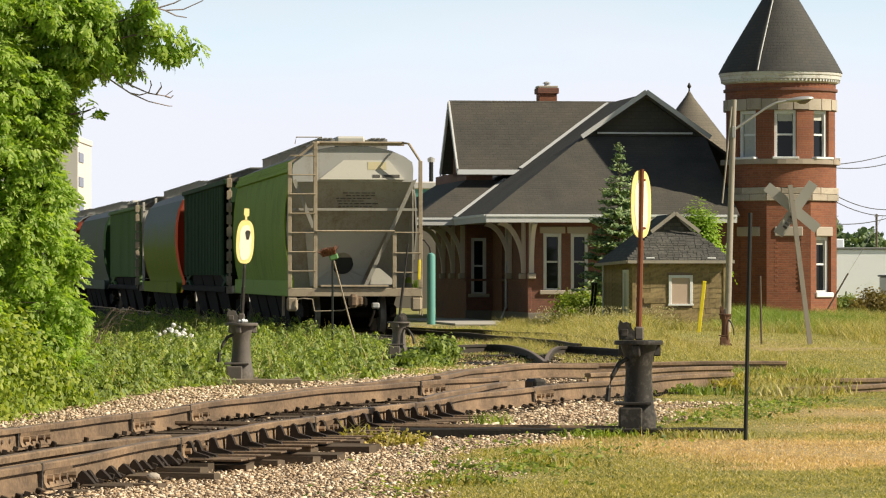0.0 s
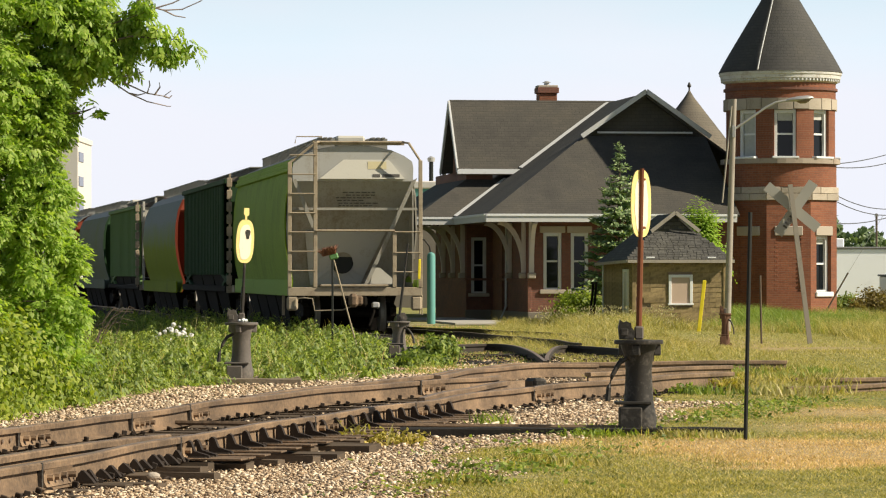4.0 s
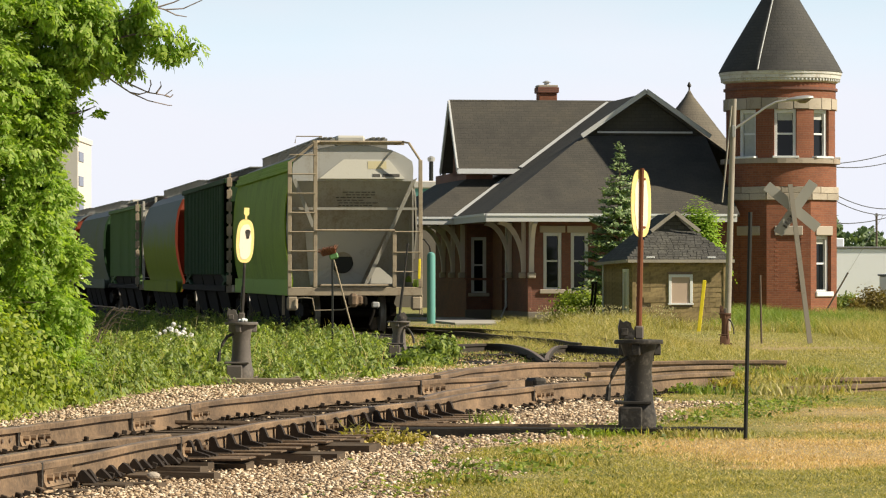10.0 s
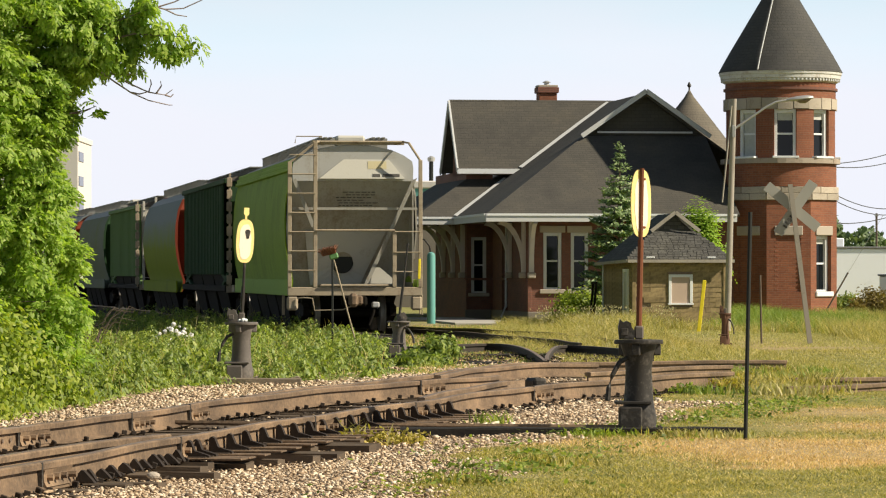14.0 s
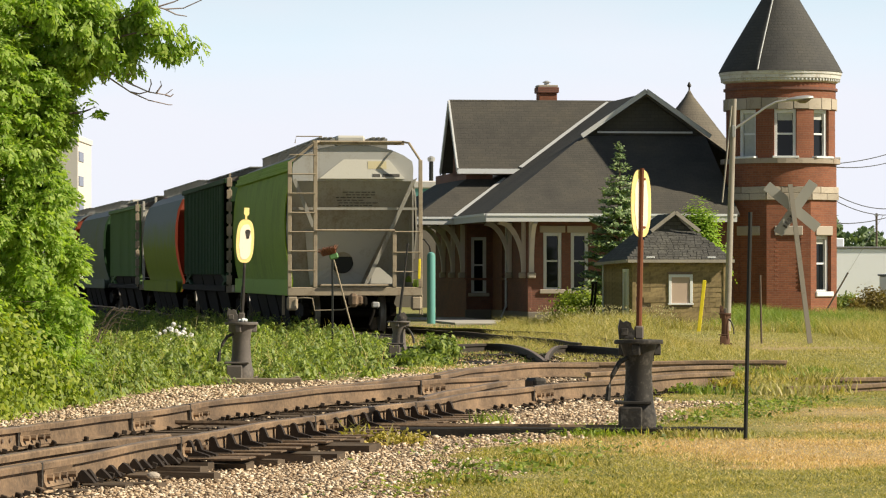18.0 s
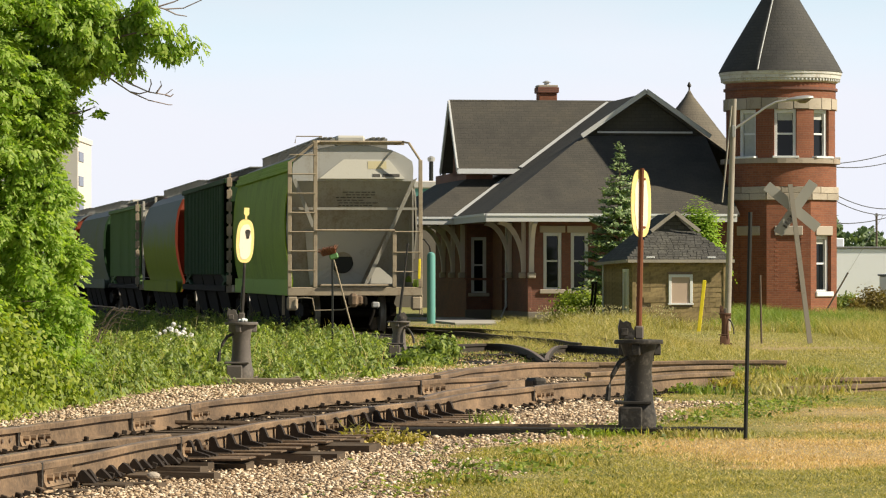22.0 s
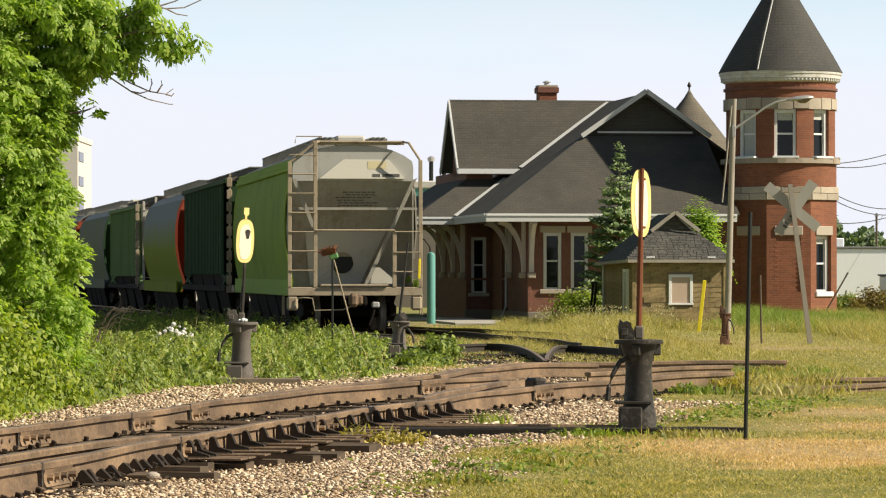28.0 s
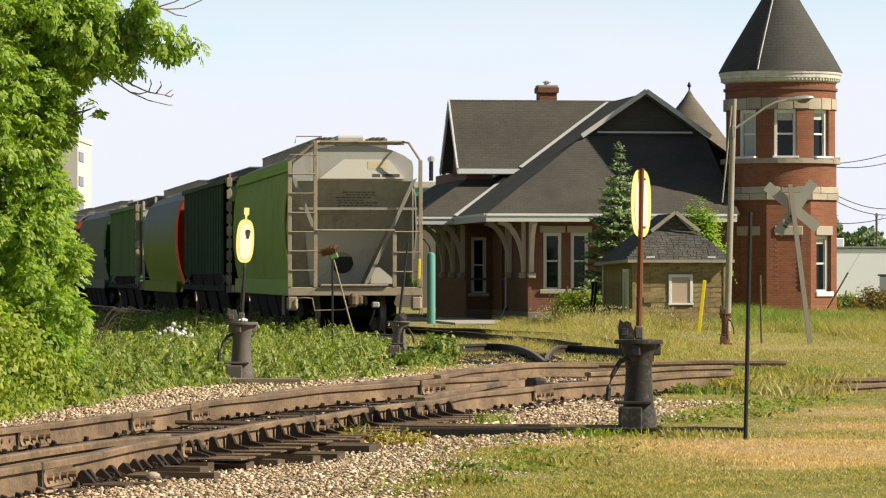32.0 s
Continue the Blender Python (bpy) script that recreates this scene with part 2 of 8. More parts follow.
    "bark": worn("grey brown bark", (0.13, 0.10, 0.075), (0.2, 0.17, 0.13), 4, 30, 0.5, 0.95, bump=0.8, dist=0.02),
    "twig": worn("dead twig", (0.33, 0.26, 0.24), (0.22, 0.17, 0.15), 4, 30, 0.5, 0.9),
    "leaf": leafy("tree leaves", (0.13, 0.225, 0.03), (0.295, 0.43, 0.062), (0.48, 0.575, 0.14), 0.52),
    "weed": leafy("weed leaves", (0.062, 0.10, 0.018), (0.185, 0.26, 0.045), (0.42, 0.47, 0.11), 0.42),
    "bush": leafy("yellow green bush leaves", (0.10, 0.155, 0.018), (0.255, 0.335, 0.035), (0.43, 0.475, 0.07), 0.45),
    "dry_weed": leafy("yellowing weed leaves", (0.16, 0.14, 0.02), (0.42, 0.36, 0.06), (0.66, 0.52, 0.16), 0.4),
    "spruce": leafy("blue green spruce needles", (0.07, 0.13, 0.055), (0.22, 0.31, 0.14), (0.48, 0.56, 0.30), 0.35),
    "grass": leafy("lawn grass", (0.09, 0.10, 0.02), (0.385, 0.34, 0.09), (0.78, 0.61, 0.28), 0.42),
    "dry_grass": leafy("dry grass", (0.32, 0.19, 0.08), (0.72, 0.49, 0.25), (0.92, 0.70, 0.43), 0.4),
    "hay": leafy("tall seeding grass", (0.24, 0.25, 0.08), (0.44, 0.40, 0.17), (0.66, 0.57, 0.33), 0.42),
    "seed": leafy("pale grass seed heads", (0.24, 0.22, 0.09), (0.36, 0.32, 0.15), (0.48, 0.42, 0.24), 0.4),
    "mound_grass": leafy("fresh green grass", (0.10, 0.17, 0.03), (0.22, 0.31, 0.055), (0.36, 0.40, 0.10), 0.4),
    "far_leaf": leafy("far tree leaves", (0.07, 0.12, 0.06), (0.13, 0.19, 0.09), (0.20, 0.26, 0.13), 0.3),
    "brown_bush": leafy("olive brown bush leaves", (0.09, 0.07, 0.02), (0.21, 0.16, 0.045), (0.34, 0.28, 0.09), 0.35),
    "broom": worn("worn broom bristles", (0.25, 0.11, 0.065), (0.16, 0.07, 0.05), 6, 60, 0.5, 0.95),
    "green_plastic": plain("green plastic", (0.12, 0.27, 0.09), 0.5),
    "black": worn("black painted post", (0.018, 0.02, 0.018), (0.05, 0.045, 0.04), 3, 30, 0.4, 0.6),
    "wire": plain("black cable", (0.05, 0.05, 0.05), 0.7),
}

# ---- mesh helpers ----


def into(bm, verts, faces):
    vs = [bm.verts.new(v) for v in verts]
    for f in faces:
        bm.faces.new([vs[i] for i in f])
    return vs


def box(bm, lo, hi, m=None, bevel=0.0):
    """A box between two corners, its edges chamfered by bevel, moved by m."""
    x0, y0, z0 = lo
    x1, y1, z1 = hi
    if bevel <= 0:
        vs = [(x, y, z) for z in (z0, z1) for y in (y0, y1) for x in (x0, x1)]
        fs = [(0, 2, 3, 1), (4, 5, 7, 6), (0, 1, 5, 4), (2, 6, 7, 3), (0, 4, 6, 2), (1, 3, 7, 5)]
        vs = [Vector(v) for v in vs]
        into(bm, [m @ v for v in vs] if m else vs, fs)
        return
    b = min(bevel, (x1 - x0) / 3, (y1 - y0) / 3, (z1 - z0) / 3)
    vs, idx = [], {}
    for sx in (0, 1):
        for sy in (0, 1):
            for sz in (0, 1):
                c = Vector((x1 if sx else x0, y1 if sy else y0, z1 if sz else z0))
                s = Vector((-1 if sx else 1, -1 if sy else 1, -1 if sz else 1)) * b
                for ax in range(3):
                    v = c + s
                    v[ax] = c[ax]
                    idx[(sx, sy, sz, ax)] = len(vs)
                    vs.append(v)
    fs = []
    for ax in range(3):
        o = [a for a in range(3) if a != ax]
        for s in (0, 1):
            q = []
            for p in ((0, 0), (1, 0), (1, 1), (0, 1)):
                k = [0, 0, 0]
                k[ax], k[o[0]], k[o[1]] = s, p[0], p[1]
                q.append(idx[(*k, ax)])
            fs.append(q)
        for p in ((0, 0), (0, 1), (1, 0), (1, 1)):
            q = []
            for s, a in ((0, o[0]), (1, o[0]), (1, o[1]), (0, o[1])):
                k = [0, 0, 0]
                k[ax], k[o[0]], k[o[1]] = s, p[0], p[1]
                q.append(idx[(*k, a)])
            fs.append(q)
    for sx in (0, 1):
        for sy in (0, 1):
            for sz in (0, 1):
                fs.append([idx[(sx, sy, sz, a)] for a in range(3)])
    into(bm, [m @ v for v in vs] if m else vs, fs)


def tube(bm, pts, rads, seg=8, caps=True):
    """A round rod along points, with a radius at each (or one for all)."""
    pts = [Vector(p) for p in pts]
    if isinstance(rads, (int, float)):
        rads = [rads] * len(pts)
    rings = []
    for i, p in enumerate(pts):
        d = (pts[min(i + 1, len(pts) - 1)] - pts[max(i - 1, 0)]).normalized()
        a = d.cross(Vector((0, 0, 1)) if abs(d.z) < 0.95 else Vector((1, 0, 0))).normalized()
        b = d.cross(a)
        rings.append([bm.verts.new(p + (a * math.cos(k * math.tau / seg) + b * math.sin(k * math.tau / seg)) * rads[i]) for k in range(seg)])
    for r, s in zip(rings, rings[1:]):
        for k in range(seg):
            bm.faces.new((r[k], r[(k + 1) % seg], s[(k + 1) % seg], s[k]))
    if caps:
        bm.faces.new(rings[0][::-1])
        bm.faces.new(rings[-1])


def lathe(bm, profile, seg=20, at=(0, 0, 0), start=0.0, turn=math.tau):
    """A body turned about the vertical from (radius, height) pairs."""
    full = turn > 6.28
    cols = seg if full else seg + 1
    rings = [[bm.verts.new((at[0] + r * math.cos(start + k * turn / seg), at[1] + r * math.sin(start + k * turn / seg), at[2] + z)) for k in range(cols)] for r, z in profile]
    for a, b in zip(rings, rings[1:]):
        for k in range(seg):
            bm.faces.new((a[k], a[(k + 1) % cols], b[(k + 1) % cols], b[k]))
    if full:
        if profile[0][0] > 1e-4:
            bm.faces.new(rings[0][::-1])
        if profile[-1][0] > 1e-4:
            bm.faces.new(rings[-1])


def extrude_outline(bm, outline, y0, y1, plane="xz"):
    """A flat outline given thickness between y0 and y1; plane says which two axes the outline has."""
    def at(a, b, d):
        return {"xz": (a, d, b), "xy": (a, b, d), "yz": (d, a, b)}[plane]
    n = len(outline)
    vs = [at(a, b, y0) for a, b in outline] + [at(a, b, y1) for a, b in outline]
    fs = [list(range(n))[::-1], list(range(n, 2 * n))] + [(i, (i + 1) % n, n + (i + 1) % n, n + i) for i in range(n)]
    into(bm, vs, fs)


def loft(bm, rings, closed=True, caps=True):
    """Skins a row of equal rings of points."""
    vr = [[bm.verts.new(p) for p in r] for r in rings]
    n = len(vr[0])
    for a, b in zip(vr, vr[1:]):
        for k in range(n if closed else n - 1):
            bm.faces.new((a[k], a[(k + 1) % n], b[(k + 1) % n], b[k]))
    if caps and closed:
        bm.faces.new(vr[0][::-1])
        bm.faces.new(vr[-1])


def finish(bm, name, material, smooth=False, uv=True):
    bmesh.ops.recalc_face_normals(bm, faces=bm.faces)
    if uv:
        lay = bm.loops.layers.uv.new("uv")
        for f in bm.faces:
            n = f.normal
            if abs(n.z) > 0.97:
                a, b = Vector((1, 0, 0)), Vector((0, 1, 0))
            else:
                a = Vector((-n.y, n.x, 0)).normalized()
                b = n.cross(a)
            for lp in f.loops:
                lp[lay].uv = (lp.vert.co.dot(a), lp.vert.co.dot(b))
    if smooth:
        for f in bm.faces:
            f.smooth = True
        for e in bm.edges:
            if len(e.link_faces) == 2 and e.calc_face_angle(0) > 0.6:
                e.smooth = False
    me = bpy.data.meshes.new(name)
    bm.to_mesh(me)
    bm.free()
    me.materials.append(material)
    return me


def part(name, bm, material, parent=None, label="", smooth=False, at=None):
    """One mesh object, under a thing or a part."""
    ob = new(name, finish(bm, name, material, smooth))
    ob.parent = parent
    if at is not None:
        ob.matrix_basis = at
    return tagged(ob, label)


def thing(name, label, category, m=None, group="", kind=""):
    ob = new(name)
    ob.matrix_basis = m or Matrix()
    ob.empty_display_size = 0.2
    return tagged(ob, label, category, group, kind)


def whole(name, bm, material, label, category, group="", kind="", m=None, smooth=False):
    ob = part(name, bm, material, None, label, smooth, m)
    return tagged(ob, "", category, group, kind)


def B():
    return bmesh.new()


def raw_mesh(name, verts, faces_flat, per, material, smooth=False):
    """A mesh from number arrays made in code: verts (n, 3), corners per face."""
    me = bpy.data.meshes.new(name)
    nf = len(faces_flat) // per
    me.vertices.add(len(verts))
    me.vertices.foreach_set("co", np.asarray(verts, np.float32).ravel())
    me.loops.add(len(faces_flat))
    me.loops.foreach_set("vertex_index", np.asarray(faces_flat, np.int32))
    me.polygons.add(nf)
    me.polygons.foreach_set("loop_start", np.arange(nf, dtype=np.int32) * per)
    me.update(calc_edges=True)
    me.validate()
    if smooth:
        me.polygons.foreach_set("use_smooth", np.ones(nf, bool))
    me.materials.append(material)
    return me


def unit(a):
    return a / np.maximum(np.linalg.norm(a, axis=1, keepdims=True), 1e-9)


def leaves(name, centres, normals, along, length, width, material):
    """Many single leaves: a pointed blade of two folded halves that meet at the midrib."""
    c, nrm = np.asarray(centres), unit(np.asarray(normals))
    a = np.asarray(along)
    a = unit(a - nrm * (a * nrm).sum(1, keepdims=True))
    s = np.cross(nrm, a)
    L, W = np.asarray(length)[:, None], np.asarray(width)[:, None]
    sag = nrm * W * 0.16
    v = np.stack([c - a * L * 0.5, c - a * L * 0.2 + s * W * 0.48 - sag, c + a * L * 0.18 + s * W * 0.42 - sag - nrm * L * 0.04, c + a * L * 0.5 - nrm * L * 0.12,
                  c + a * L * 0.18 - s * W * 0.42 - sag - nrm * L * 0.04, c - a * L * 0.2 - s * W * 0.48 - sag], 1).reshape(-1, 3)
    k = np.arange(len(c))[:, None] * 6
    f = np.concatenate([k + [0, 3, 2, 1], k + [0, 5, 4, 3]], 1).ravel()
    return raw_mesh(name, v, f, 4, material)


def blades(name, roots, heights, widths, lean, rng, material):
    """Many single grass blades, each a bent tapering strip."""
    r = np.asarray(roots)
    n = len(r)
    th = rng.uniform(0, math.tau, n)
    side = np.stack([np.cos(th), np.sin(th), np.zeros(n)], 1)
    ph = rng.uniform(0, math.tau, n)
    bend = np.stack([np.cos(ph), np.sin(ph), np.zeros(n)], 1) * (np.asarray(heights) * rng.uniform(0.1, lean, n))[:, None]
    up = np.stack([np.zeros(n), np.zeros(n), np.asarray(heights)], 1)
    w = np.asarray(widths)[:, None]
    a, b = r - side * w * 0.5, r + side * w * 0.5
    c, d = r + up * 0.6 + bend * 0.4 + side * w * 0.35, r + up * 0.6 + bend * 0.4 - side * w * 0.35
    e = r + up + bend
    v = np.stack([a, b, c, d, e], 1).reshape(-1, 3)
    k = np.arange(n)[:, None] * 5
    f = np.concatenate([k + [0, 1, 2], k + [0, 2, 3], k + [3, 2, 4]], 1).ravel()
    return raw_mesh(name, v, f, 3, material)


def smooth01(x):
    x = np.clip(x, 0, 1)
    return x * x * (3 - 2 * x)


def spline(points, step=0.5):
    """A smooth line through a few points."""
    p = [Vector(q) for q in points]
    p = [p[0] * 2 - p[1]] + p + [p[-1] * 2 - p[-2]]
    out = []
    for i in range(1, len(p) - 2):
        n = max(2, int((p[i + 1] - p[i]).length / step))
        for k in range(n):
            t = k / n
            out.append(0.5 * (2 * p[i] + (p[i + 1] - p[i - 1]) * t + (2 * p[i - 1] - 5 * p[i] + 4 * p[i + 1] - p[i + 2]) * t * t
                              + (3 * p[i] - p[i - 1] - 3 * p[i + 1] + p[i + 2]) * t ** 3))
    out.append(p[-2].copy())
    return out


# ---- the ground ----


def base_z(x, y):
    """The general lie of the land: level round the switches, falling a little to the station, a grassy rise before the tower."""
    z = -0.03 - 0.24 * smooth01((y - 40) / 45)
    z = z + 0.34 * np.exp(-(((x - 9.6) / 2.6) ** 2 + ((y - 108) / 7) ** 2))
    z = z + 0.16 * np.exp(-(((x - 4.6) / 3.5) ** 2 + ((y - 92) / 9) ** 2))
    z = z - 0.10 * smooth01((-4.5 - x) / 2) * smooth01((y - 26) / 6)
    return z + 0.012 * np.sin(x * 1.7 + y * 0.6) * np.sin(y * 0.9 - x * 0.4)


NEAR_RAIL = [(-3.0, 18.0), (-2.56, 21.6), (-2.2, 23.7), (-1.79, 26.2), (-1.23, 28.9), (-0.80, 30.9), (-0.12, 33.7), (0.44, 36.2), (1.13, 38.4), (2.26, 41.0), (3.34, 43.3), (4.4, 45.2)]
FAR_RAIL = [(-4.4, 22.0), (-3.27, 27.6), (-2.86, 29.0), (-2.42, 31.2), (-1.76, 34.6), (-0.77, 38.0), (-0.14, 39.5), (0.41, 40.9), (1.10, 43.5), (2.05, 47.4)]
BACK_RAIL = [(-1.86, 34.8), (-1.37, 37.0), (-0.84, 38.9), (-0.39, 40.6), (0.11, 43.6), (0.69, 46.8), (1.45, 48.7), (2.48, 49.3), (3.89, 49.9), (4.60, 50.2)]


def x_on(line, y):
    return np.interp(y, [p[1] for p in line], [p[0] for p in line])


def ground_z(x, y):
    """The ground itself: the ballast lies low at the tie ends before the near rail."""
    d = x - x_on(NEAR_RAIL, y)
    low = smooth01((d + 0.1) / 0.35) * (1 - smooth01((d - 0.9) / 0.9)) * smooth01((y - 22.5) / 2) * (1 - smooth01((y - 28.8) / 2.2))
    gap = smooth01((-0.1 - d) / 0.3) * smooth01((d + 2.2) / 0.4) * (1 - smooth01((y - 40) / 3))
    hump = 0.085 * np.exp(-(((x - 1.3) / 1.6) ** 2 + ((y - 60.5) / 6.5) ** 2))
    return base_z(x, y) + hump - 0.045 * low - 0.022 * gap


WEED_Y, WEED_X = [20, 29, 34.4, 42.8, 44.4, 45.3, 46.2, 48, 50, 53, 56, 62, 70, 86, 120], [-5.6, -4.6, -3.85, -2.95, -2.5, -1.8, -1.3, -0.85, -0.6, -0.2, 0.0, -0.1, -0.5, -1.7, -5.9]


def gravel_amount(x, y):
    a, b = x_on(NEAR_RAIL, y), x_on(FAR_RAIL, y)
    w = 0.25 * np.sin(y * 1.3 + x) + 0.15 * np.sin(y * 3.7 - x * 2)
    inside = smooth01((a + np.interp(y, [20, 22, 28, 31, 34, 37, 40], [2.95, 2.70, 1.92, 2.0, 2.4, 2.1, 1.7]) + w - x) / 0.5) * smooth01((x - np.interp(y, WEED_Y, WEED_X) + 0.25) / 0.3)
    yard = np.exp(-(((x - 0.4) / 1.5) ** 2 + ((y - 53.5) / 6) ** 2) * 1.4) + 0.8 * np.exp(-(((x + 0.2) / 1.6) ** 2 + ((y - 108) / 9) ** 2))
    inside = inside * (1 - smooth01((y - 37 - 3 * smooth01((2.2 - x) / 1.5) - 10 * smooth01((1.2 - x) / 0.6)) / 2.0))
    heel = np.exp(-(((x - 1.3) / 0.6) ** 2 + ((y - 46.0) / 2.6) ** 2))
    return np.clip(np.maximum(np.maximum(inside, yard), heel), 0, 1)


def dry_amount(x, y):
    spots = ((3.1, 28.2, 1.5, 1.7), (2.6, 28.9, 1.1, 1.0), (3.0, 26.6, 0.9, 0.8), (3.9, 32.5, 1.0, 1.1), (2.3, 25.6, 0.4, 0.3), (0.9, 32.4, 0.5, 0.5), (2.1, 37.5, 0.5, 0.9), (0.75, 29.3, 0.35, 0.4), (4.4, 36.0, 1.6, 1.2), (6.2, 78.0, 3.0, 7.0))
    d = sum(np.exp(-(((x - sx) / rx) ** 2 + ((y - sy) / ry) ** 2)) for sx, sy, rx, ry in spots)
    return np.clip(d, 0, 1)


def shade_dirt_amount(x, y):
    """The standing train's shade painted black on the ground, and dirt between the rails."""
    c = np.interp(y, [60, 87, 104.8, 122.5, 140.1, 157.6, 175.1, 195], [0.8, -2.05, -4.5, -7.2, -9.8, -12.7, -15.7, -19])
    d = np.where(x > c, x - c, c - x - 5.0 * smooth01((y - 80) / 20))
    # shade beneath the train, carried on to its left as black ground colour
    train_shade = (1 - smooth01((d - 1.9 - 1.4 * smooth01((y - 112) / 12)) / 0.5)) * smooth01((y - 80) / 5)
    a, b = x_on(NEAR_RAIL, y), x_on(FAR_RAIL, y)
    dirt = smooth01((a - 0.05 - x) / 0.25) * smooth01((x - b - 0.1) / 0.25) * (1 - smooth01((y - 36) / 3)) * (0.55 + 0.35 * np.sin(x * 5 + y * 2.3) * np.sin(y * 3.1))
    return np.maximum(train_shade, np.clip(dirt, 0, 0.9))


def build_ground():
    m, n, l, p = nodes_of("earth with grass and gravel")
    tc = n.new("ShaderNodeTexCoord").outputs["Object"]
    att = []
    for a in ("gravel", "dry", "shade_dirt"):
        t = n.new("ShaderNodeAttribute")
        t.attribute_name = a
        att.append(t.outputs["Fac"])
    grass = ramp(n, l, noise_node(n, l, 2.2, 6, tc, 0.7), [(0.3, (0.12, 0.14, 0.03)), (0.5, (0.23, 0.22, 0.06)), (0.7, (0.37, 0.30, 0.10))])
    grass = mixed(n, l, math_node(n, l, "MULTIPLY", att[1], 0.8), grass, ramp(n, l, noise_node(n, l, 7, 5, tc), [(0.3, (0.36, 0.25, 0.115)), (0.7, (0.54, 0.38, 0.205))]))
    stones = ramp(n, l, noise_node(n, l, 60, 4, tc), [(0.3, (0.17, 0.125, 0.085)), (0.5, (0.38, 0.29, 0.205)), (0.7, (0.54, 0.44, 0.33))])
    soil = mixed(n, l, att[0], grass, stones)
    # near-black colour for the train's painted shade and the dirt between the rails
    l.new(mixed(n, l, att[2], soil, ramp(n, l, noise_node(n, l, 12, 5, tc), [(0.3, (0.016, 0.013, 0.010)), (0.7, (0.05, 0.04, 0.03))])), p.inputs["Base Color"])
    p.inputs["Roughness"].default_value = 0.95
    bumped(n, l, p, noise_node(n, l, 45, 4, tc), 0.8, 0.02)
    far = [60, 100, 180, 350, 700, 1500, 3000]
    xs = np.concatenate([-np.array(far[::-1]), np.arange(-40, -22, 4.0), np.arange(-22, -12, 1.0), np.arange(-12, 14, 0.4), np.arange(14, 44, 4.0), far])
    ys = np.concatenate([-np.array(far[::-1]), np.arange(-40, 16, 8.0), np.arange(16, 60, 0.4), np.arange(60, 130, 1.5), np.arange(130, 200, 3.0), [220, 260, 350, 600, 1200, 3000]])
    X, Y = np.meshgrid(xs, ys)
    Z = ground_z(X, Y)
    nx = len(xs)
    i, j = np.meshgrid(np.arange(nx - 1), np.arange(len(ys) - 1))
    k = (j * nx + i).ravel()
    faces = np.stack([k, k + 1, k + nx + 1, k + nx], 1).ravel()
    me = raw_mesh("ground", np.stack([X.ravel(), Y.ravel(), Z.ravel()], 1), faces, 4, m, True)
    for name, v in (("gravel", gravel_amount(X, Y)), ("dry", dry_amount(X, Y)), ("shade_dirt", shade_dirt_amount(X, Y))):
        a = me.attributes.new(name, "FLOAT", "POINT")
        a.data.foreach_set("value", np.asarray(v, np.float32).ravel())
    tagged(new("ground", me), "grassy ground with dry patches and gravel by the tracks", "ground", "", "structure")


build_ground()

# ---- tracks ----
RAIL = [(-0.066, 0), (-0.066, 0.010), (-0.014, 0.026), (-0.008, 0.118), (-0.036, 0.124), (-0.038, 0.158), (-0.028, 0.168),
        (0.028, 0.168), (0.038, 0.158), (0.036, 0.124), (0.008, 0.118), (0.014, 0.026), (0.066, 0.010), (0.066, 0)]


def bed(x, y):
    """The level of the sleepers' tops."""
    return float(base_z(np.array(x), np.array(y))) + 0.03


def rail_line(points, lift=0.0, step=0.35):
    return [Vector((p.x, p.y, bed(p.x, p.y) + lift)) for p in spline([(x, y, 0) for x, y in points], step)]


def rail(name, points, parent, label="", lift=0.0, mat="rust"):
    line = rail_line(points, lift) if len(points[0]) == 2 else [p - Vector((0, 0, 0.168)) for p in spline(points, 0.35)]
    bm = B()
    rings = []
    for i, p in enumerate(line):
        d = line[min(i + 1, len(line) - 1)] - line[max(i - 1, 0)]
        s = Vector((d.y, -d.x, 0)).normalized()
        rings.append([p + s * a + Vector((0, 0, b)) for a, b in RAIL])
    loft(bm, rings)
    me = finish(bm, name, M[mat])
    me.materials.append(M["rail_head"])
    for f in me.polygons:
        if f.normal.z > 0.7 and f.area > 0.008 and f.center.z - bed(f.center.x, f.center.y) - lift > 0.12:
            f.material_index = 1
    ob = new(name, me)
    ob.parent = parent
    tagged(ob, label)
    return line


def along(line, d):
    """The place and the heading at d metres along a line."""
    for a, b in zip(line, line[1:]):
        L = (b - a).length
        if d <= L:
            return a + (b - a) * (d / L), (b - a).normalized()
        d -= L
    return line[-1].copy(), (line[-1] - line[-2]).normalized()


def frame_at(p, d):
    """A pose with x across the rail (to its right), y along it."""
    x = Vector((d.y, -d.x, 0)).normalized()
    m = Matrix(((x.x, -x.y, 0, p.x), (x.y, x.x, 0, p.y), (0, 0, 1, p.z), (0, 0, 0, 1)))
    return m


turnout = thing("railway_turnout", "rusty double turnout with jointed rails on old wooden ties in gravel", "railway track")
line_a = rail("rail", NEAR_RAIL[:-1], turnout)
line_b = rail("rail", FAR_RAIL[:-2] + [(0.62, 41.75)], turnout)
line_c = rail("rail", BACK_RAIL, turnout)
rail("rail", [(1.66, 42.95), (1.80, 43.4), (2.49, 45.1), (3.3, 46.4), (3.6, 46.8)], turnout)
rail("wing_rail", [(-0.20, 34.3), (0.09, 36.3), (0.38, 38.0), (0.67, 39.4)], turnout)
rail("switch_point", [(-3.4, 19.6), (-2.75, 23.25), (-2.36, 24.8), (-1.95, 26.4)], turnout)
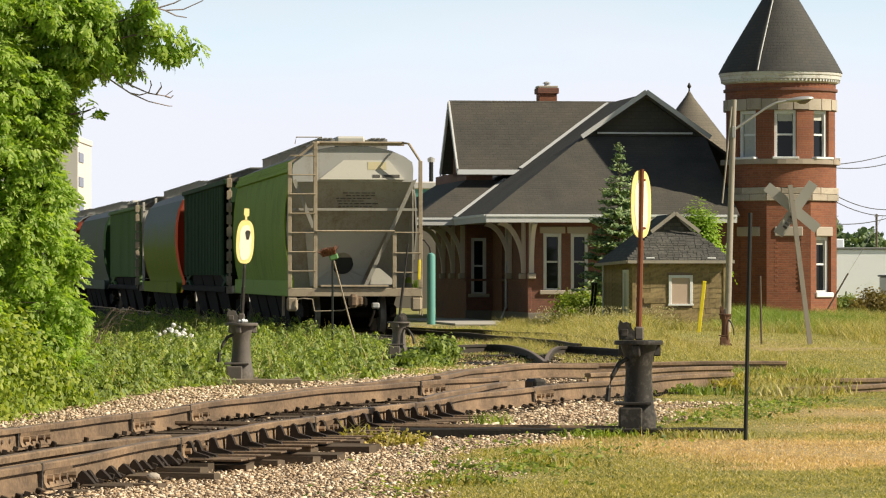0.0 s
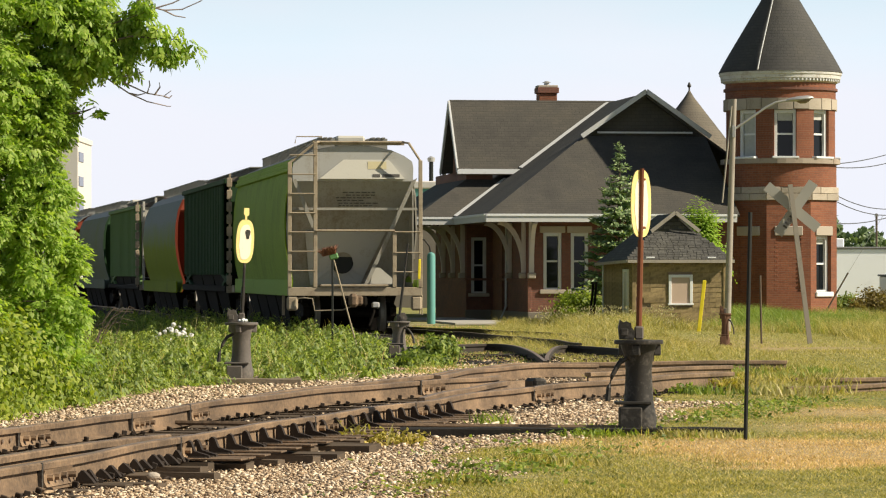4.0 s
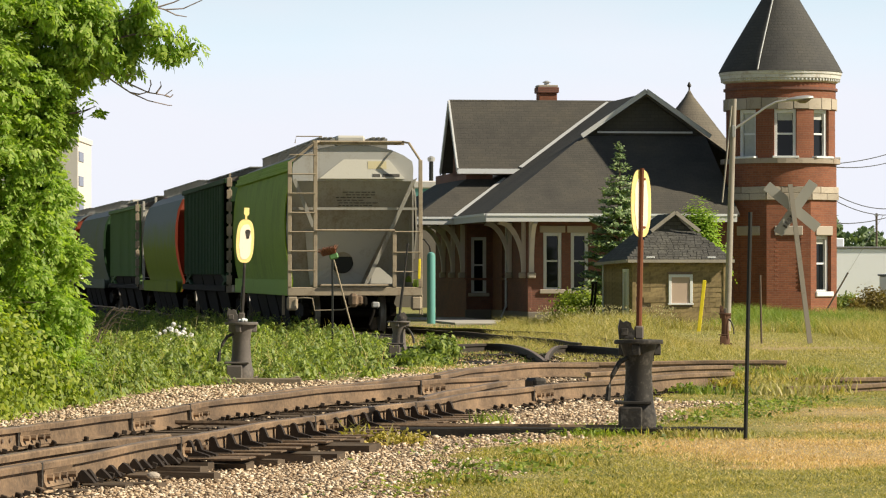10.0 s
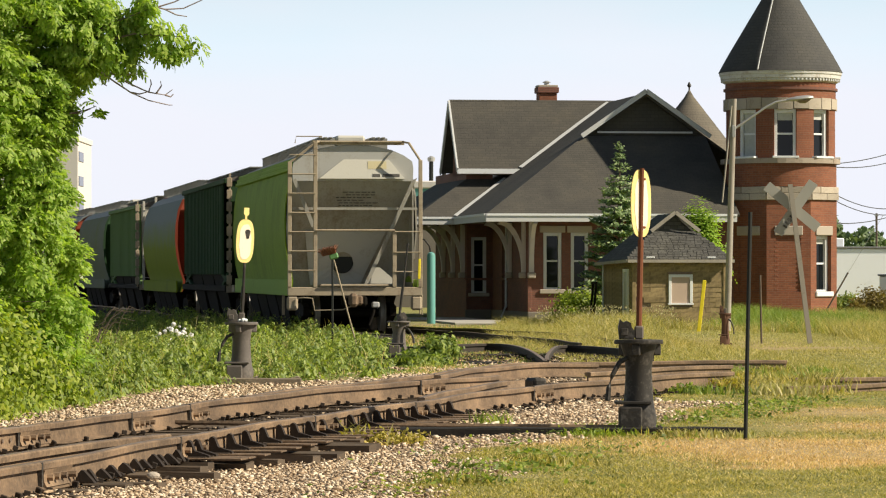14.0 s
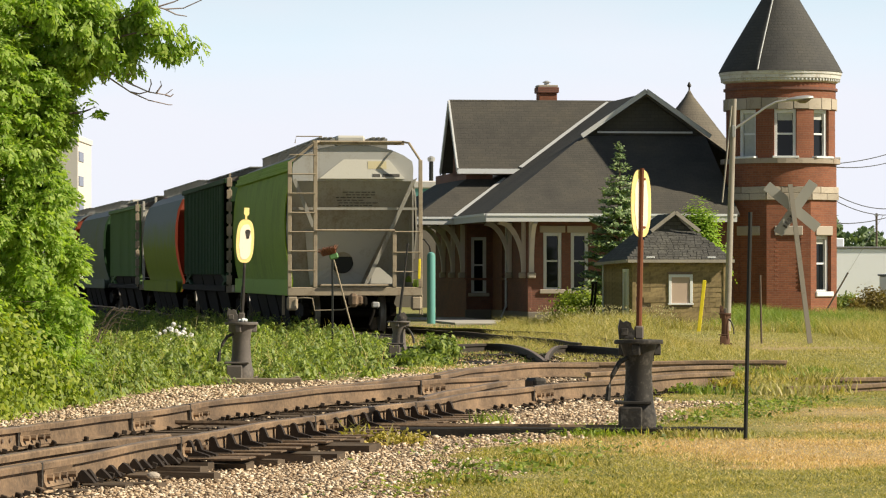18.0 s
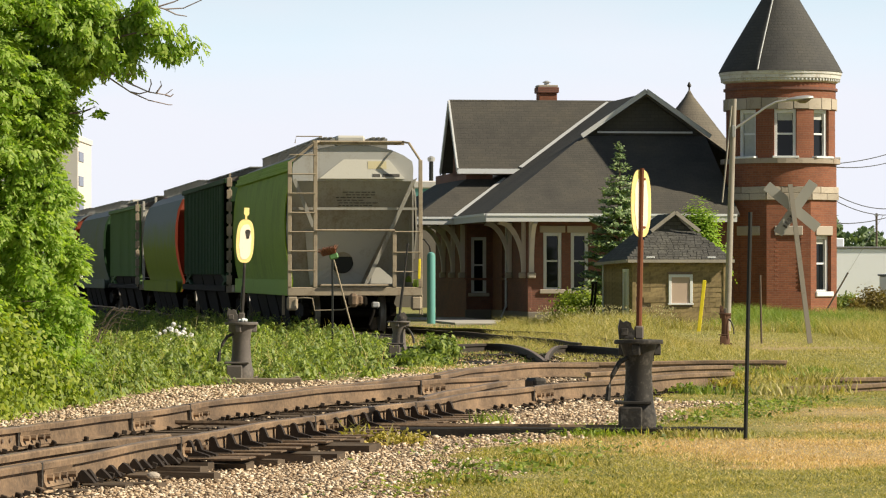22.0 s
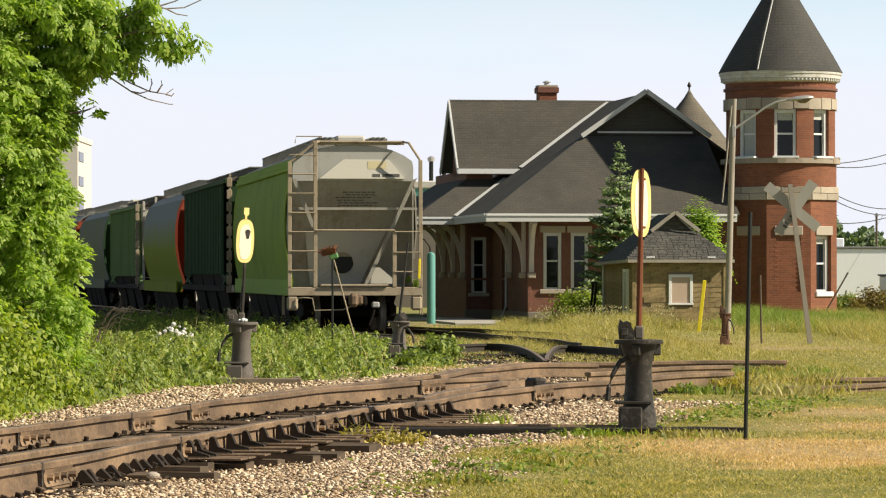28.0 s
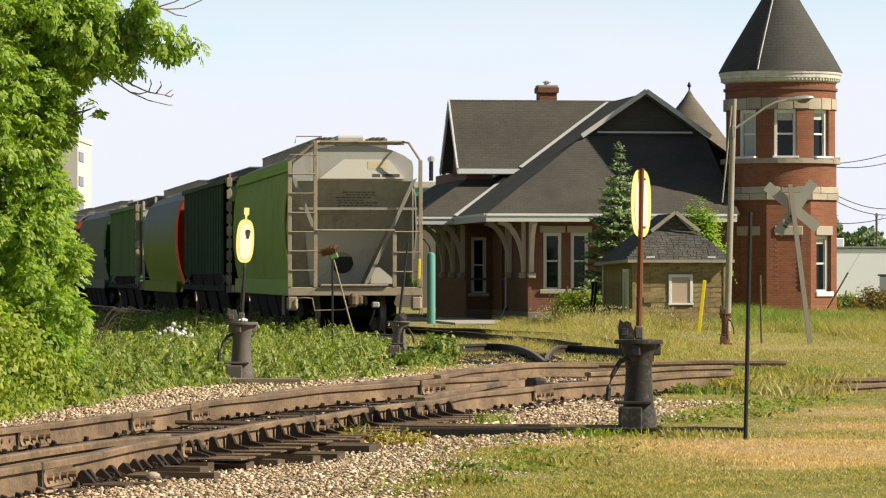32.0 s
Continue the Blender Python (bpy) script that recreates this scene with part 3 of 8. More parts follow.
rail("wing_rail", [(-0.06, 41.6), (0.52, 45.0), (1.19, 47.2), (1.98, 48.2)], turnout)
crossing = thing("siding_track", "dark rusted siding rails meeting at a frog in the grass", "railway track")
rail("rail", [(-5.1, 105, -0.1), (-2.77, 87, -0.1), (-1.5, 76, -0.10), (-0.75, 68, -0.02), (-0.35, 63.5, 0.06), (0.06, 62.9, 0.10), (0.394, 63.6, 0.10), (0.736, 64.1, 0.10), (1.02, 63.7, 0.10), (1.20, 62.3, 0.10), (1.318, 59.8, 0.10), (1.38, 56.8, 0.10), (1.40, 53.7, 0.10), (1.41, 51.5, 0.10)], crossing, "", 0.0, "dark_rail")
rail("rail", [(1.44, 52.0, 0.10), (1.52, 54.6, 0.10), (1.69, 58.5, 0.10), (1.80, 60.6, 0.10), (1.95, 62.3, 0.10), (2.2, 62.4, 0.10), (2.47, 61.6, 0.10), (2.85, 59.8, 0.10), (3.25, 57.8, 0.09)], crossing, "", 0.0, "dark_rail")
rail("rail", [(-3.67, 105), (-1.34, 94), (-0.19, 89.1), (0.49, 85.7), (1.43, 81.6), (2.29, 75.5), (2.6, 71)], crossing, "", 0.0, "dark_rail")
rail("rail", [(-1.6, 98), (0.22, 91.8), (1.08, 88.2), (2.26, 84.5), (3.09, 80), (3.6, 75.5), (4.0, 70)], crossing, "", 0.0, "dark_rail")
spur = thing("overgrown_spur", "spur rails half buried in the lawn", "railway track")
rail("rail", [(4.12, 44.4), (5.4, 45.4), (6.5, 46.3), (8.5, 47.6)], spur, "", -0.105)
rail("rail", [(3.75, 40.8), (5.06, 42.7), (6.2, 44.3), (8.2, 46.2)], spur, "", -0.105)

# ---- station ----
STATION = pose(1.38, 120.0, 0.0, 0, 0, 7.6)


def quad_roof(name, faces, parent, material="roof", label="", thick=0.09):
    """Roof slopes, each a flat outline with a thickness under it."""
    for f in faces:
        bm = B()
        v = [Vector(p) for p in f]
        n = (v[1] - v[0]).cross(v[2] - v[0]).normalized()
        if n.z < 0:
            n = -n
        k = len(v)
        into(bm, v + [p - n * thick for p in v], [list(range(k)), list(range(k, 2 * k))[::-1]] + [(i, (i + 1) % k, k + (i + 1) % k, k + i) for i in range(k)])
        part(name, bm, M[material], parent, label)


def board(bm, a, b, up, w, t):
    """A plank from a to b, w high along up, t thick."""
    a, b, up = Vector(a), Vector(b), Vector(up).normalized()
    d = (b - a).normalized()
    s = d.cross(up).normalized() * t * 0.5
    u = up * w * 0.5
    vs = [p + sv + uv for p in (a, b) for sv, uv in ((-s, -u), (s, -u), (s, u), (-s, u))]
    into(bm, vs, [(0, 1, 2, 3), (7, 6, 5, 4), (0, 4, 5, 1), (1, 5, 6, 2), (2, 6, 7, 3), (3, 7, 4, 0)])


def sash_window(parent, m, w, h, mat_frame="trim", curtain=0.0):
    """A double-hung window in a wall whose face is at y = 0 of m: casing, two sashes with rails, panes, a stone sill and lintel."""
    win = new("window")
    win.parent, win.matrix_basis = parent, m
    win.empty_display_size = 0.1
    bm = B()
    c = 0.11
    for x0, x1, z0, z1 in ((-w / 2, -w / 2 + c, 0, h), (w / 2 - c, w / 2, 0, h), (-w / 2 + c, w / 2 - c, h - c, h), (-w / 2 + c, w / 2 - c, 0, 0.06)):
        box(bm, (x0, -0.03, z0), (x1, 0.12, z1), None, 0.006)
    box(bm, (-w / 2 + c, 0.03, h * 0.5 - 0.03), (w / 2 - c, 0.1, h * 0.5 + 0.03), None, 0.004)
    part("window_frame", bm, M[mat_frame], win)
    for z0, z1 in ((0.06, h * 0.5 - 0.03), (h * 0.5 + 0.03, h - c)):
        bm = B()
        box(bm, (-w / 2 + c, 0.075, z0), (w / 2 - c, 0.085, z1))
        part("pane", bm, M["glass"], win)
    if curtain:
        bm = B()
        box(bm, (-w / 2 + c + 0.02, 0.055, h - c - (h * 0.44) * curtain), (w / 2 - c - 0.02, 0.07, h - c))
        part("blind", bm, M["curtain"], win)
    return win


def build_station():
    st = thing("railway_station", "red brick railway station with dark shingled roofs and curved eave brackets", "building", STATION)
    eave, ridge, base = 3.20, 7.30, -0.6
    hw, gy, gz = 5.89, 3.8, 5.87
    back = 24.0
    # walls of the front wing and of the block behind it
    def wall(lo, hi, holes=(), axis="x", mat="brick"):
        """A wall slab with window holes, cut as piers and panels; holes: (from, to, bottom, top)."""
        bm = B()
        a = 0 if axis == "x" else 1
        cur = lo[a]
        def slab(p, q, z0, z1):
            l2, h2 = list(lo), list(hi)
            l2[a], h2[a], l2[2], h2[2] = p, q, z0, z1
            box(bm, l2, h2)
        for p, q, z0, z1 in sorted(holes):
            slab(cur, p, lo[2], hi[2])
            slab(p, q, lo[2], z0)
            slab(p, q, z1, hi[2])
            cur = q
        slab(cur, hi[a], lo[2], hi[2])
        return part("wall", bm, M["brick_dark"], st)
    front = [(2.02, 2.62, 0.78, 2.62), (2.92, 3.50, 0.78, 2.62), (5.2, 5.8, 0.78, 2.62), (6.4, 7.0, 0.78, 2.62)]
    wall((1.55, 1.0, base), (10.2, 1.35, eave + 0.1), front)
    wall((1.55, 1.35, base), (1.9, back - 1.5, eave + 0.1), [(5.6, 6.9, 0.0, 2.4)], "y")
    wall((9.85, 1.35, base), (10.2, back - 1.5, eave + 0.1), (), "y")
    wall((1.9, back - 1.85, base), (9.85, back - 1.5, eave + 0.1))
    wall((0.63, 9.1, base), (1.55, 9.4, 4.85), [(0.80, 1.33, 0.62, 2.55)])
    wall((0.63, 9.4, base), (0.95, 17.2, 4.85), (), "y")
    wall((0.95, 16.9, base), (1.55, 17.2, 4.85))
    bm = B()
    box(bm, (1.9, 1.4, -0.5), (9.8, 22.0, -0.05))
    part("floor_slab", bm, M["base_stone"], st)
    for x0, x1, z0, z1 in front:
        sash_window(st, pose((x0 + x1) / 2, 1.05, z0), x1 - x0, z1 - z0)
        bm = B()
        box(bm, (x0 - 0.12, 0.93, z0 - 0.14), (x1 + 0.12, 1.05, z0), None, 0.015)
        part("window_sill", bm, M["stone"], st)
        bm = B()
        box(bm, (x0 - 0.12, 0.96, z1), (x1 + 0.12, 1.05, z1 + 0.22), None, 0.015)
        part("lintel", bm, M["stone"], st)
    sash_window(st, pose(1.065, 9.15, 0.62), 0.53, 1.93)
    bm = B()
    box(bm, (0.7, 9.02, 0.5), (1.43, 9.15, 0.62), None, 0.015)
    part("window_sill", bm, M["stone"], st)
    # base course
    for lo, hi in (((1.50, 0.94, base), (10.2, 1.0, 0.05)), ((0.58, 9.04, base), (1.5, 9.1, 0.05)), ((1.49, 1.0, base), (1.55, 9.04, 0.05))):
        bm = B()
        box(bm, lo, hi, None, 0.02)
        part("base_course", bm, M["base_stone"], st)
    # roof of the wing: two long slopes, the hip, the small gable over it
    k = (ridge - eave) / hw
    gw = (ridge - gz) / k
    quad_roof("roof", [
        [(0, 0, eave), (8.3, 0, eave), (hw + gw, gy, gz), (hw - gw, gy, gz)],
        [(0, 0, eave), (hw - gw, gy, gz), (hw, gy - 0.25, ridge), (hw, back, ridge), (0, back, eave)][::-1],
        [(11.0, 3.9, eave + 0.54), (11.0, back, eave + 0.54), (hw, back, ridge), (hw, gy - 0.25, ridge), (hw + gw, gy, gz)][::-1],
    ], st)
    bm = B()
    extrude_outline(bm, [(hw - gw, gz - 0.05), (hw + gw, gz - 0.05), (hw, ridge - 0.05)], gy + 0.12, gy + 0.4)
    part("gablet", bm, M["roof"], st, "dark shingled gable end")
    for s in (-1, 1):
        bm = B()
        board(bm, (hw + s * (gw + 0.12), gy - 0.3, gz - 0.02), (hw, gy - 0.3, ridge + 0.06), (s * k, 0, 1), 0.15, 0.06)
        part("bargeboard", bm, M["trim"], st)
    bm = B()
    board(bm, (hw - gw + 0.45, gy - 0.04, gz + 0.12), (hw + gw - 0.45, gy - 0.04, gz + 0.12), (0, 0, 1), 0.06, 0.05)
    part("gablet_ledge", bm, M["trim"], st)
    # eaves: fascia, gutter and soffit
    for a, b in (((0, 0), (8.2, 0)), ((0, 7.4), (0, 0)), ((-1.4, 7.4), (0, 7.4)), ((-1.4, 19), (-1.4, 7.4))):
        bm = B()
        board(bm, (*a, eave - 0.14), (*b, eave - 0.14), (0, 0, 1), 0.2, 0.07)
        part("fascia", bm, M["trim"], st)
        bm = B()
        board(bm, (*a, eave - 0.015), (*b, eave - 0.015), (0, 0, 1), 0.07, 0.14)
        part("gutter", bm, M["white"], st)
    for lo, hi in (((0.05, 0.05, eave - 0.2), (8.2, 1.0, eave - 0.16)), ((0.05, 1.0, eave - 0.2), (1.55, 9.1, eave - 0.16)), ((-1.35, 7.45, eave - 0.2), (0.05, 18.9, eave - 0.16))):
        bm = B()
        box(bm, lo, hi)
        part("soffit", bm, M["soffit"], st)
    # the block behind: upper gable roof and the skirt roof under it
    up, uy, ry = 4.90, 8.6, 10.8
    quad_roof("upper_roof", [
        [(0.27, uy, up), (3.2, uy, up), (hw + 0.4, ry, ridge + 0.07), (0.27, ry, ridge + 0.07)],
        [(0.27, 2 * ry - uy, up), (0.27, ry, ridge + 0.07), (hw + 0.4, ry, ridge + 0.07), (3.2, 2 * ry - uy, up)],
    ], st)
    bm = B()
    extrude_outline(bm, [(9.1, up - 0.2), (2 * ry - 9.1, up - 0.2), (2 * ry - 9.1, up + 0.4), (ry, ridge - 0.15), (9.1, up + 0.4)], 0.63, 0.93, "yz")
    part("gable_wall", bm, M["brick_dark"], st)
    for s in (-1, 1):
        bm = B()
        board(bm, (0.25, ry + s * (ry - uy + 0.05), up - 0.05), (0.25, ry, ridge - 0.03), (0, s, 0.95), 0.2, 0.06)
        part("bargeboard", bm, M["trim"], st)
    bm = B()
    board(bm, (0.25, uy, up - 0.09), (2.6, uy, up - 0.09), (0, 0, 1), 0.17, 0.12)
    part("gutter", bm, M["white"], st, "white eave gutter")
    bm = B()
    box(bm, (0.3, uy + 0.05, up - 0.2), (2.6, 9.1, up - 0.15))
    part("soffit", bm, M["soffit"], st)
    quad_roof("skirt_roof", [
        [(-1.4, 7.4, eave), (0.0, 7.4, eave), (2.2, 9.1, 4.55), (0.63, 9.1, 4.55)],
        [(-1.4, 7.4, eave), (0.63, 9.1, 4.55), (0.63, 17.2, 4.55), (-1.4, 18.9, eave)][::-1],
    ], st)
    # white valley flashings
    for a, b in (((0.02, 7.38, eave + 0.06), (1.98, 8.95, 4.52 + 0.07)), ((2.45, 8.58, up + 0.05), (hw - 0.02, 10.75, ridge + 0.02))):
        bm = B()
        board(bm, a, b, (-0.5, -0.6, 0.6), 0.03, 0.15)
        part("valley_flashing", bm, M["trim"], st, "pale metal flashing")
    # chimney on the back ridge
    ch = thing("chimney", "red brick chimney with a corbelled cap and a metal pot", "chimney", STATION @ pose(3.78, 11.2, 7.05))
    for nm, lo, hi, mt in (("shaft", (-0.32, -0.32, -0.4), (0.32, 0.32, 0.58), "brick"), ("corbel", (-0.38, -0.38, 0.58), (0.38, 0.38, 0.78), "brick_dark"), ("cap", (-0.35, -0.35, 0.78), (0.35, 0.35, 0.86), "stone")):
        bm = B()
        box(bm, lo, hi, None, 0.015)
        part(nm, bm, M[mt], ch)
    bm = B()
    lathe(bm, [(0.10, 0.86), (0.09, 0.95), (0.16, 0.96), (0.05, 1.02)], 12)
    part("pot", bm, M["galv"], ch)
    # curved brackets on brick piers
    def bracket(m):
        br = new("bracket")
        br.parent, br.matrix_basis = st, m
        bm = B()
        box(bm, (-0.14, -0.08, 1.32), (0.0, 0.08, 2.98), None, 0.015)
        part("post", bm, M["bracket_paint"], br)
        bm = B()
        outer = [(-0.14 - 0.80 * (1 - math.cos(t)), 1.40 + 1.50 * math.sin(t)) for t in np.linspace(0, math.pi / 2, 11)]
        inner = [(-0.02 - 0.80 * (1 - math.cos(t)), 1.40 + 1.62 * math.sin(t)) for t in np.linspace(0, math.pi / 2, 11)][::-1]
        loft(bm, [[(o[0], -0.07, o[1]), (o[0], 0.07, o[1]), (q[0], 0.07, q[1]), (q[0], -0.07, q[1])] for o, q in zip(outer, inner[::-1])])
        part("curved_brace", bm, M["bracket_paint"], br)
        bm = B()
        box(bm, (-0.22, -0.13, 1.14), (0.0, 0.13, 1.33), None, 0.03)
        part("corbel", bm, M["stone"], br)
    for y in (1.7, 4.7):
        bracket(pose(1.55, y, 0))
    for y in (9.5, 12.0, 14.5):
        bracket(pose(0.63, y, 0))
    bracket(pose(1.62, 1.0, 0, 0, 0, 90))
    for lo, hi in (((1.50, 0.955, 0.05), (1.62, 1.0, 1.14)), ((1.50, 1.0, 1.06), (1.55, 9.0, 1.14)), ((0.58, 9.05, 1.06), (1.5, 9.1, 1.14))):
        bm = B()
        box(bm, lo, hi, None, 0.01)
        part("brick_course", bm, M["brick_dark"], st)
    bm = B()
    tube(bm, [(1.5, 5.6, 2.9), (1.49, 5.6, 0.2), (1.3, 5.5, -0.2)], 0.045, 8)
    part("downspout", bm, M["trim"], st, "grey downspout")
    return st


build_station()
bm = B()
box(bm, (-1.75, -5.4, -0.6), (0.95, -0.3, -0.21), None, 0.02)
box(bm, (-1.75, -0.3, -0.6), (0.50, 8.9, -0.212))
whole("platform", bm, M["paving"], "worn grey concrete platform at the foot of the station", "pavement", "", "structure", STATION)


def build_tower():
    cx, cy = 11.09, 123.0
    R, z0 = 1.77, -0.4
    tw = thing("station_tower", "round red brick tower with stone bands and dark conical roof", "tower", pose(cx, cy, -0.033) @ Matrix.Scale(1.025, 4))
    # lower storey: eight flat sides; upper storey: round
    def drum(r, a, b, seg, mat, name, start=0.0, label=""):
        bm = B()
        lathe(bm, [(r, a), (r, b)], seg, (0, 0, 0), start)
        ob = part(name, bm, M[mat], tw, label, seg > 12)
        uv = ob.data.uv_layers[0].data
        for poly in ob.data.polygons:
            if abs(poly.normal.z) < 0.5:
                t0 = math.atan2(poly.center.y, poly.center.x)
                for li in poly.loop_indices:
                    v = ob.data.vertices[ob.data.loops[li].vertex_index].co
                    dt = (math.atan2(v.y, v.x) - t0 + math.pi) % math.tau - math.pi
                    uv[li].uv = ((t0 + dt) * r, v.z)
        return ob
    def blocks(r, a, b, n, depth, name, mat="stone_block", gap=0.006):
        """A ring of stone blocks with open joints, on a backing."""
        drum(r - depth, a, b, 40, "base_stone", "backing")
        for i in range(n):
            t = np.linspace(i * math.tau / n + gap, (i + 1) * math.tau / n - gap, 5)
            bm = B()
            push = 0.012 * ((i * 7) % 3)
            low, high = (0.014 * math.sin(i * 2.3), 0.01 * math.sin(i * 3.7)) if name == "lintel_block" else (0.0, 0.0)
            extrude_outline(bm, [((r + push) * math.cos(v), (r + push) * math.sin(v)) for v in t] + [((r - depth - 0.05) * math.cos(v), (r - depth - 0.05) * math.sin(v)) for v in t[::-1]], a + 0.006 + low, b - 0.006 + high, "xy")
            part(name, bm, M[mat], tw)
    e = math.pi / 8
    turned = 3.6
    side, deep = 1.84 * math.sin(math.pi / 8), 1.84 * math.cos(math.pi / 8)
    for i in range(8):
        ang = i * 45 + turned
        m = pose(deep * math.cos(radians(ang)), deep * math.sin(radians(ang)), 0, 0, 0, ang + 90)
        bm = B()
        for x0, x1, a, b in ((-side, -0.40, z0, 3.62), (0.40, side, z0, 3.62), (-0.40, 0.40, z0, 0.72), (-0.40, 0.40, 2.50, 3.62)):
            box(bm, (x0, 0, a), (x1, 0.3, b))
        part("lower_wall", bm, M["brick"], tw, "", False, m)
        if i in (7, 0):
            sash_window(tw, m @ pose(0, 0.17, 0.72), 0.80, 1.78, "white", 0.2)
            bm = B()
            box(bm, (-0.46, -0.07, 0.56), (0.46, 0.17, 0.72), None, 0.02)
            part("window_sill", bm, M["white"], tw, "", False, m)
        else:
            bm = B()
            box(bm, (-0.40, 0.035, 0.72), (0.40, 0.25, 2.50))
            part("brick_infill", bm, M["brick"], tw, "bricked-up window", False, m)
            for k in range(12):
                for sx in (-0.40, 0.40):
                    bm = B()
                    box(bm, (sx - 0.05, -0.005, 0.76 + k * 0.15), (sx + 0.05, 0.05, 0.825 + k * 0.15), None, 0.004)
                    part("quoin_brick", bm, M["brick"], tw, "", False, m)
        if i in (5, 6, 7, 0):
            bm = B()
            box(bm, (-0.45, -0.045, 2.50), (0.45, 0.1, 2.80), None, 0.02)
            part("lintel", bm, M["stone"], tw, "", False, m)
        bm = B()
        w2 = 1.90 * math.sin(math.pi / 8)
        box(bm, (-w2, -0.05, z0), (w2, 0.1, 0.02), None, 0.015)
        part("base_course", bm, M["base_stone"], tw, "", False, m)
        for h0, h1, cuts in ((3.62, 3.835, (-1, 0.1, 1)), (3.835, 4.05, (-1, -0.35, 1))):
            for c0, c1 in zip(cuts, cuts[1:]):
                bm = B()
                w = 1.88 * math.sin(math.pi / 8)
                box(bm, (c0 * w + 0.005, -0.06 - 0.01 * ((i + int(10 * c1)) % 3), h0 + 0.005), (c1 * w - 0.005, 0.1, h1 - 0.005), None, 0.012)
                part("stone_block", bm, M["stone_block"], tw, "", False, m)
    drum(1.78, 3.62, 4.05, 8, "base_stone", "backing", e + radians(turned))
    drum(1.79, 4.05, 4.78, 40, "brick", "upper_wall")
    blocks(1.90, 4.78, 4.95, 11, 0.08, "sill_block", "sill_stone", 0.003)
    openings = [radians(v) for v in (-133, -90, -47, -4, 43, 86, 129, 176)]
    bm = B()
    lathe(bm, [(1.45, 4.95), (1.45, 6.5)], 24)
    part("room_lining", bm, M["soffit"], tw)
    gap = 0.36 / 1.77
    for i, o in enumerate(openings):
        nxt = openings[(i + 1) % 8] + (math.tau if i == 7 else 0)
        t = np.linspace(o + gap, nxt - gap, 7)
        bm = B()
        ring = [(1.77 * math.cos(v), 1.77 * math.sin(v)) for v in t] + [(1.5 * math.cos(v), 1.5 * math.sin(v)) for v in t[::-1]]
        extrude_outline(bm, ring, 4.95, 6.50, "xy")
        part("upper_wall", bm, M["brick"], tw)
    blocks(1.81, 6.50, 6.86, 22, 0.04, "lintel_block")
    drum(1.77, 6.86, 7.50, 40, "brick", "upper_wall")
    drum(1.83, 7.12, 7.20, 40, "brick_dark", "brick_course")
    bm = B()
    lathe(bm, [(1.78, 7.36), (1.86, 7.41), (1.86, 7.47), (1.92, 7.50), (1.93, 7.60), (1.96, 7.63), (1.97, 7.71), (1.0, 7.75)], 40)
    part("cornice", bm, M["cornice"], tw, "peeling white wooden cornice", True)
    me = None
    for i in range(88):
        a = i * math.tau / 88
        if me is None:
            bm = B()
            box(bm, (-0.03, -0.027, 7.42), (0.025, 0.027, 7.48))
            me = finish(bm, "dentil", M["trim"])
        ob = new("dentil", me)
        ob.parent, ob.matrix_basis = tw, pose(1.88 * math.cos(a), 1.88 * math.sin(a), 0, 0, 0, math.degrees(a))
    bm = B()
    lathe(bm, [(1.99, 7.715), (1.86, 7.96), (1.68, 8.28), (0.62, 10.06), (0.02, 11.08)], 48)
    ob = part("cone_roof", bm, M["cone_roof"], tw, "", True)
    uv = ob.data.uv_layers[0].data
    for poly in ob.data.polygons:
        t0 = math.atan2(poly.center.y, poly.center.x)
        for li in poly.loop_indices:
            v = ob.data.vertices[ob.data.loops[li].vertex_index].co
            dt = (math.atan2(v.y, v.x) - t0 + math.pi) % math.tau - math.pi
            uv[li].uv = ((t0 + dt) * 1.5, v.z * 1.16)
    bm = B()
    a = radians(-116)
    tube(bm, [(r * math.cos(a), r * math.sin(a), z) for r, z in ((0.10, 11.0), (0.66, 10.06), (1.2, 9.17), (1.73, 8.28), (2.01, 7.74))], 0.022, 6)
    part("lightning_cable", bm, M["trim"], tw, "pale lightning conductor cable")
    for ang, w, h, zb, cur in ((-133, 0.72, 1.54, 4.95, 2.05), (-90, 0.72, 1.54, 4.95, 0.35), (-47, 0.72, 1.54, 4.95, 0.3), (-4, 0.72, 1.54, 4.95, 0.3)):
        a = radians(ang)
        m = pose(1.61 * math.cos(a), 1.61 * math.sin(a), zb, 0, 0, ang + 90)
        sash_window(tw, m, w, h, "white", cur)
        bm = B()
        box(bm, (-0.42, -0.30, -0.01), (0.42, 0.0, 0.06), None, 0.012)
        part("window_sill", bm, M["white"], tw, "white window sill", False, m)
    # the second, smaller turret at the back
    tu = thing("rear_turret", "rear turret with a dark conical roof and finial", "tower", pose(8.95, 136, 0))
    bm = B()
    lathe(bm, [(1.75, -0.4), (1.75, 5.4)], 32)
    part("drum", bm, M["brick"], tu, "", True)
    bm = B()
    lathe(bm, [(1.95, 5.4), (1.8, 5.6), (0.18, 7.7), (0.03, 7.95)], 36)
    part("cone_roof", bm, M["turret_roof"], tu, "", True)
    bm = B()
    lathe(bm, [(0.03, 7.9), (0.03, 8.05), (0.08, 8.12), (0.02, 8.25)], 10)
    part("finial", bm, M["iron"], tu)


build_tower()

# ---- freight cars ----
CAR_L = 17.2


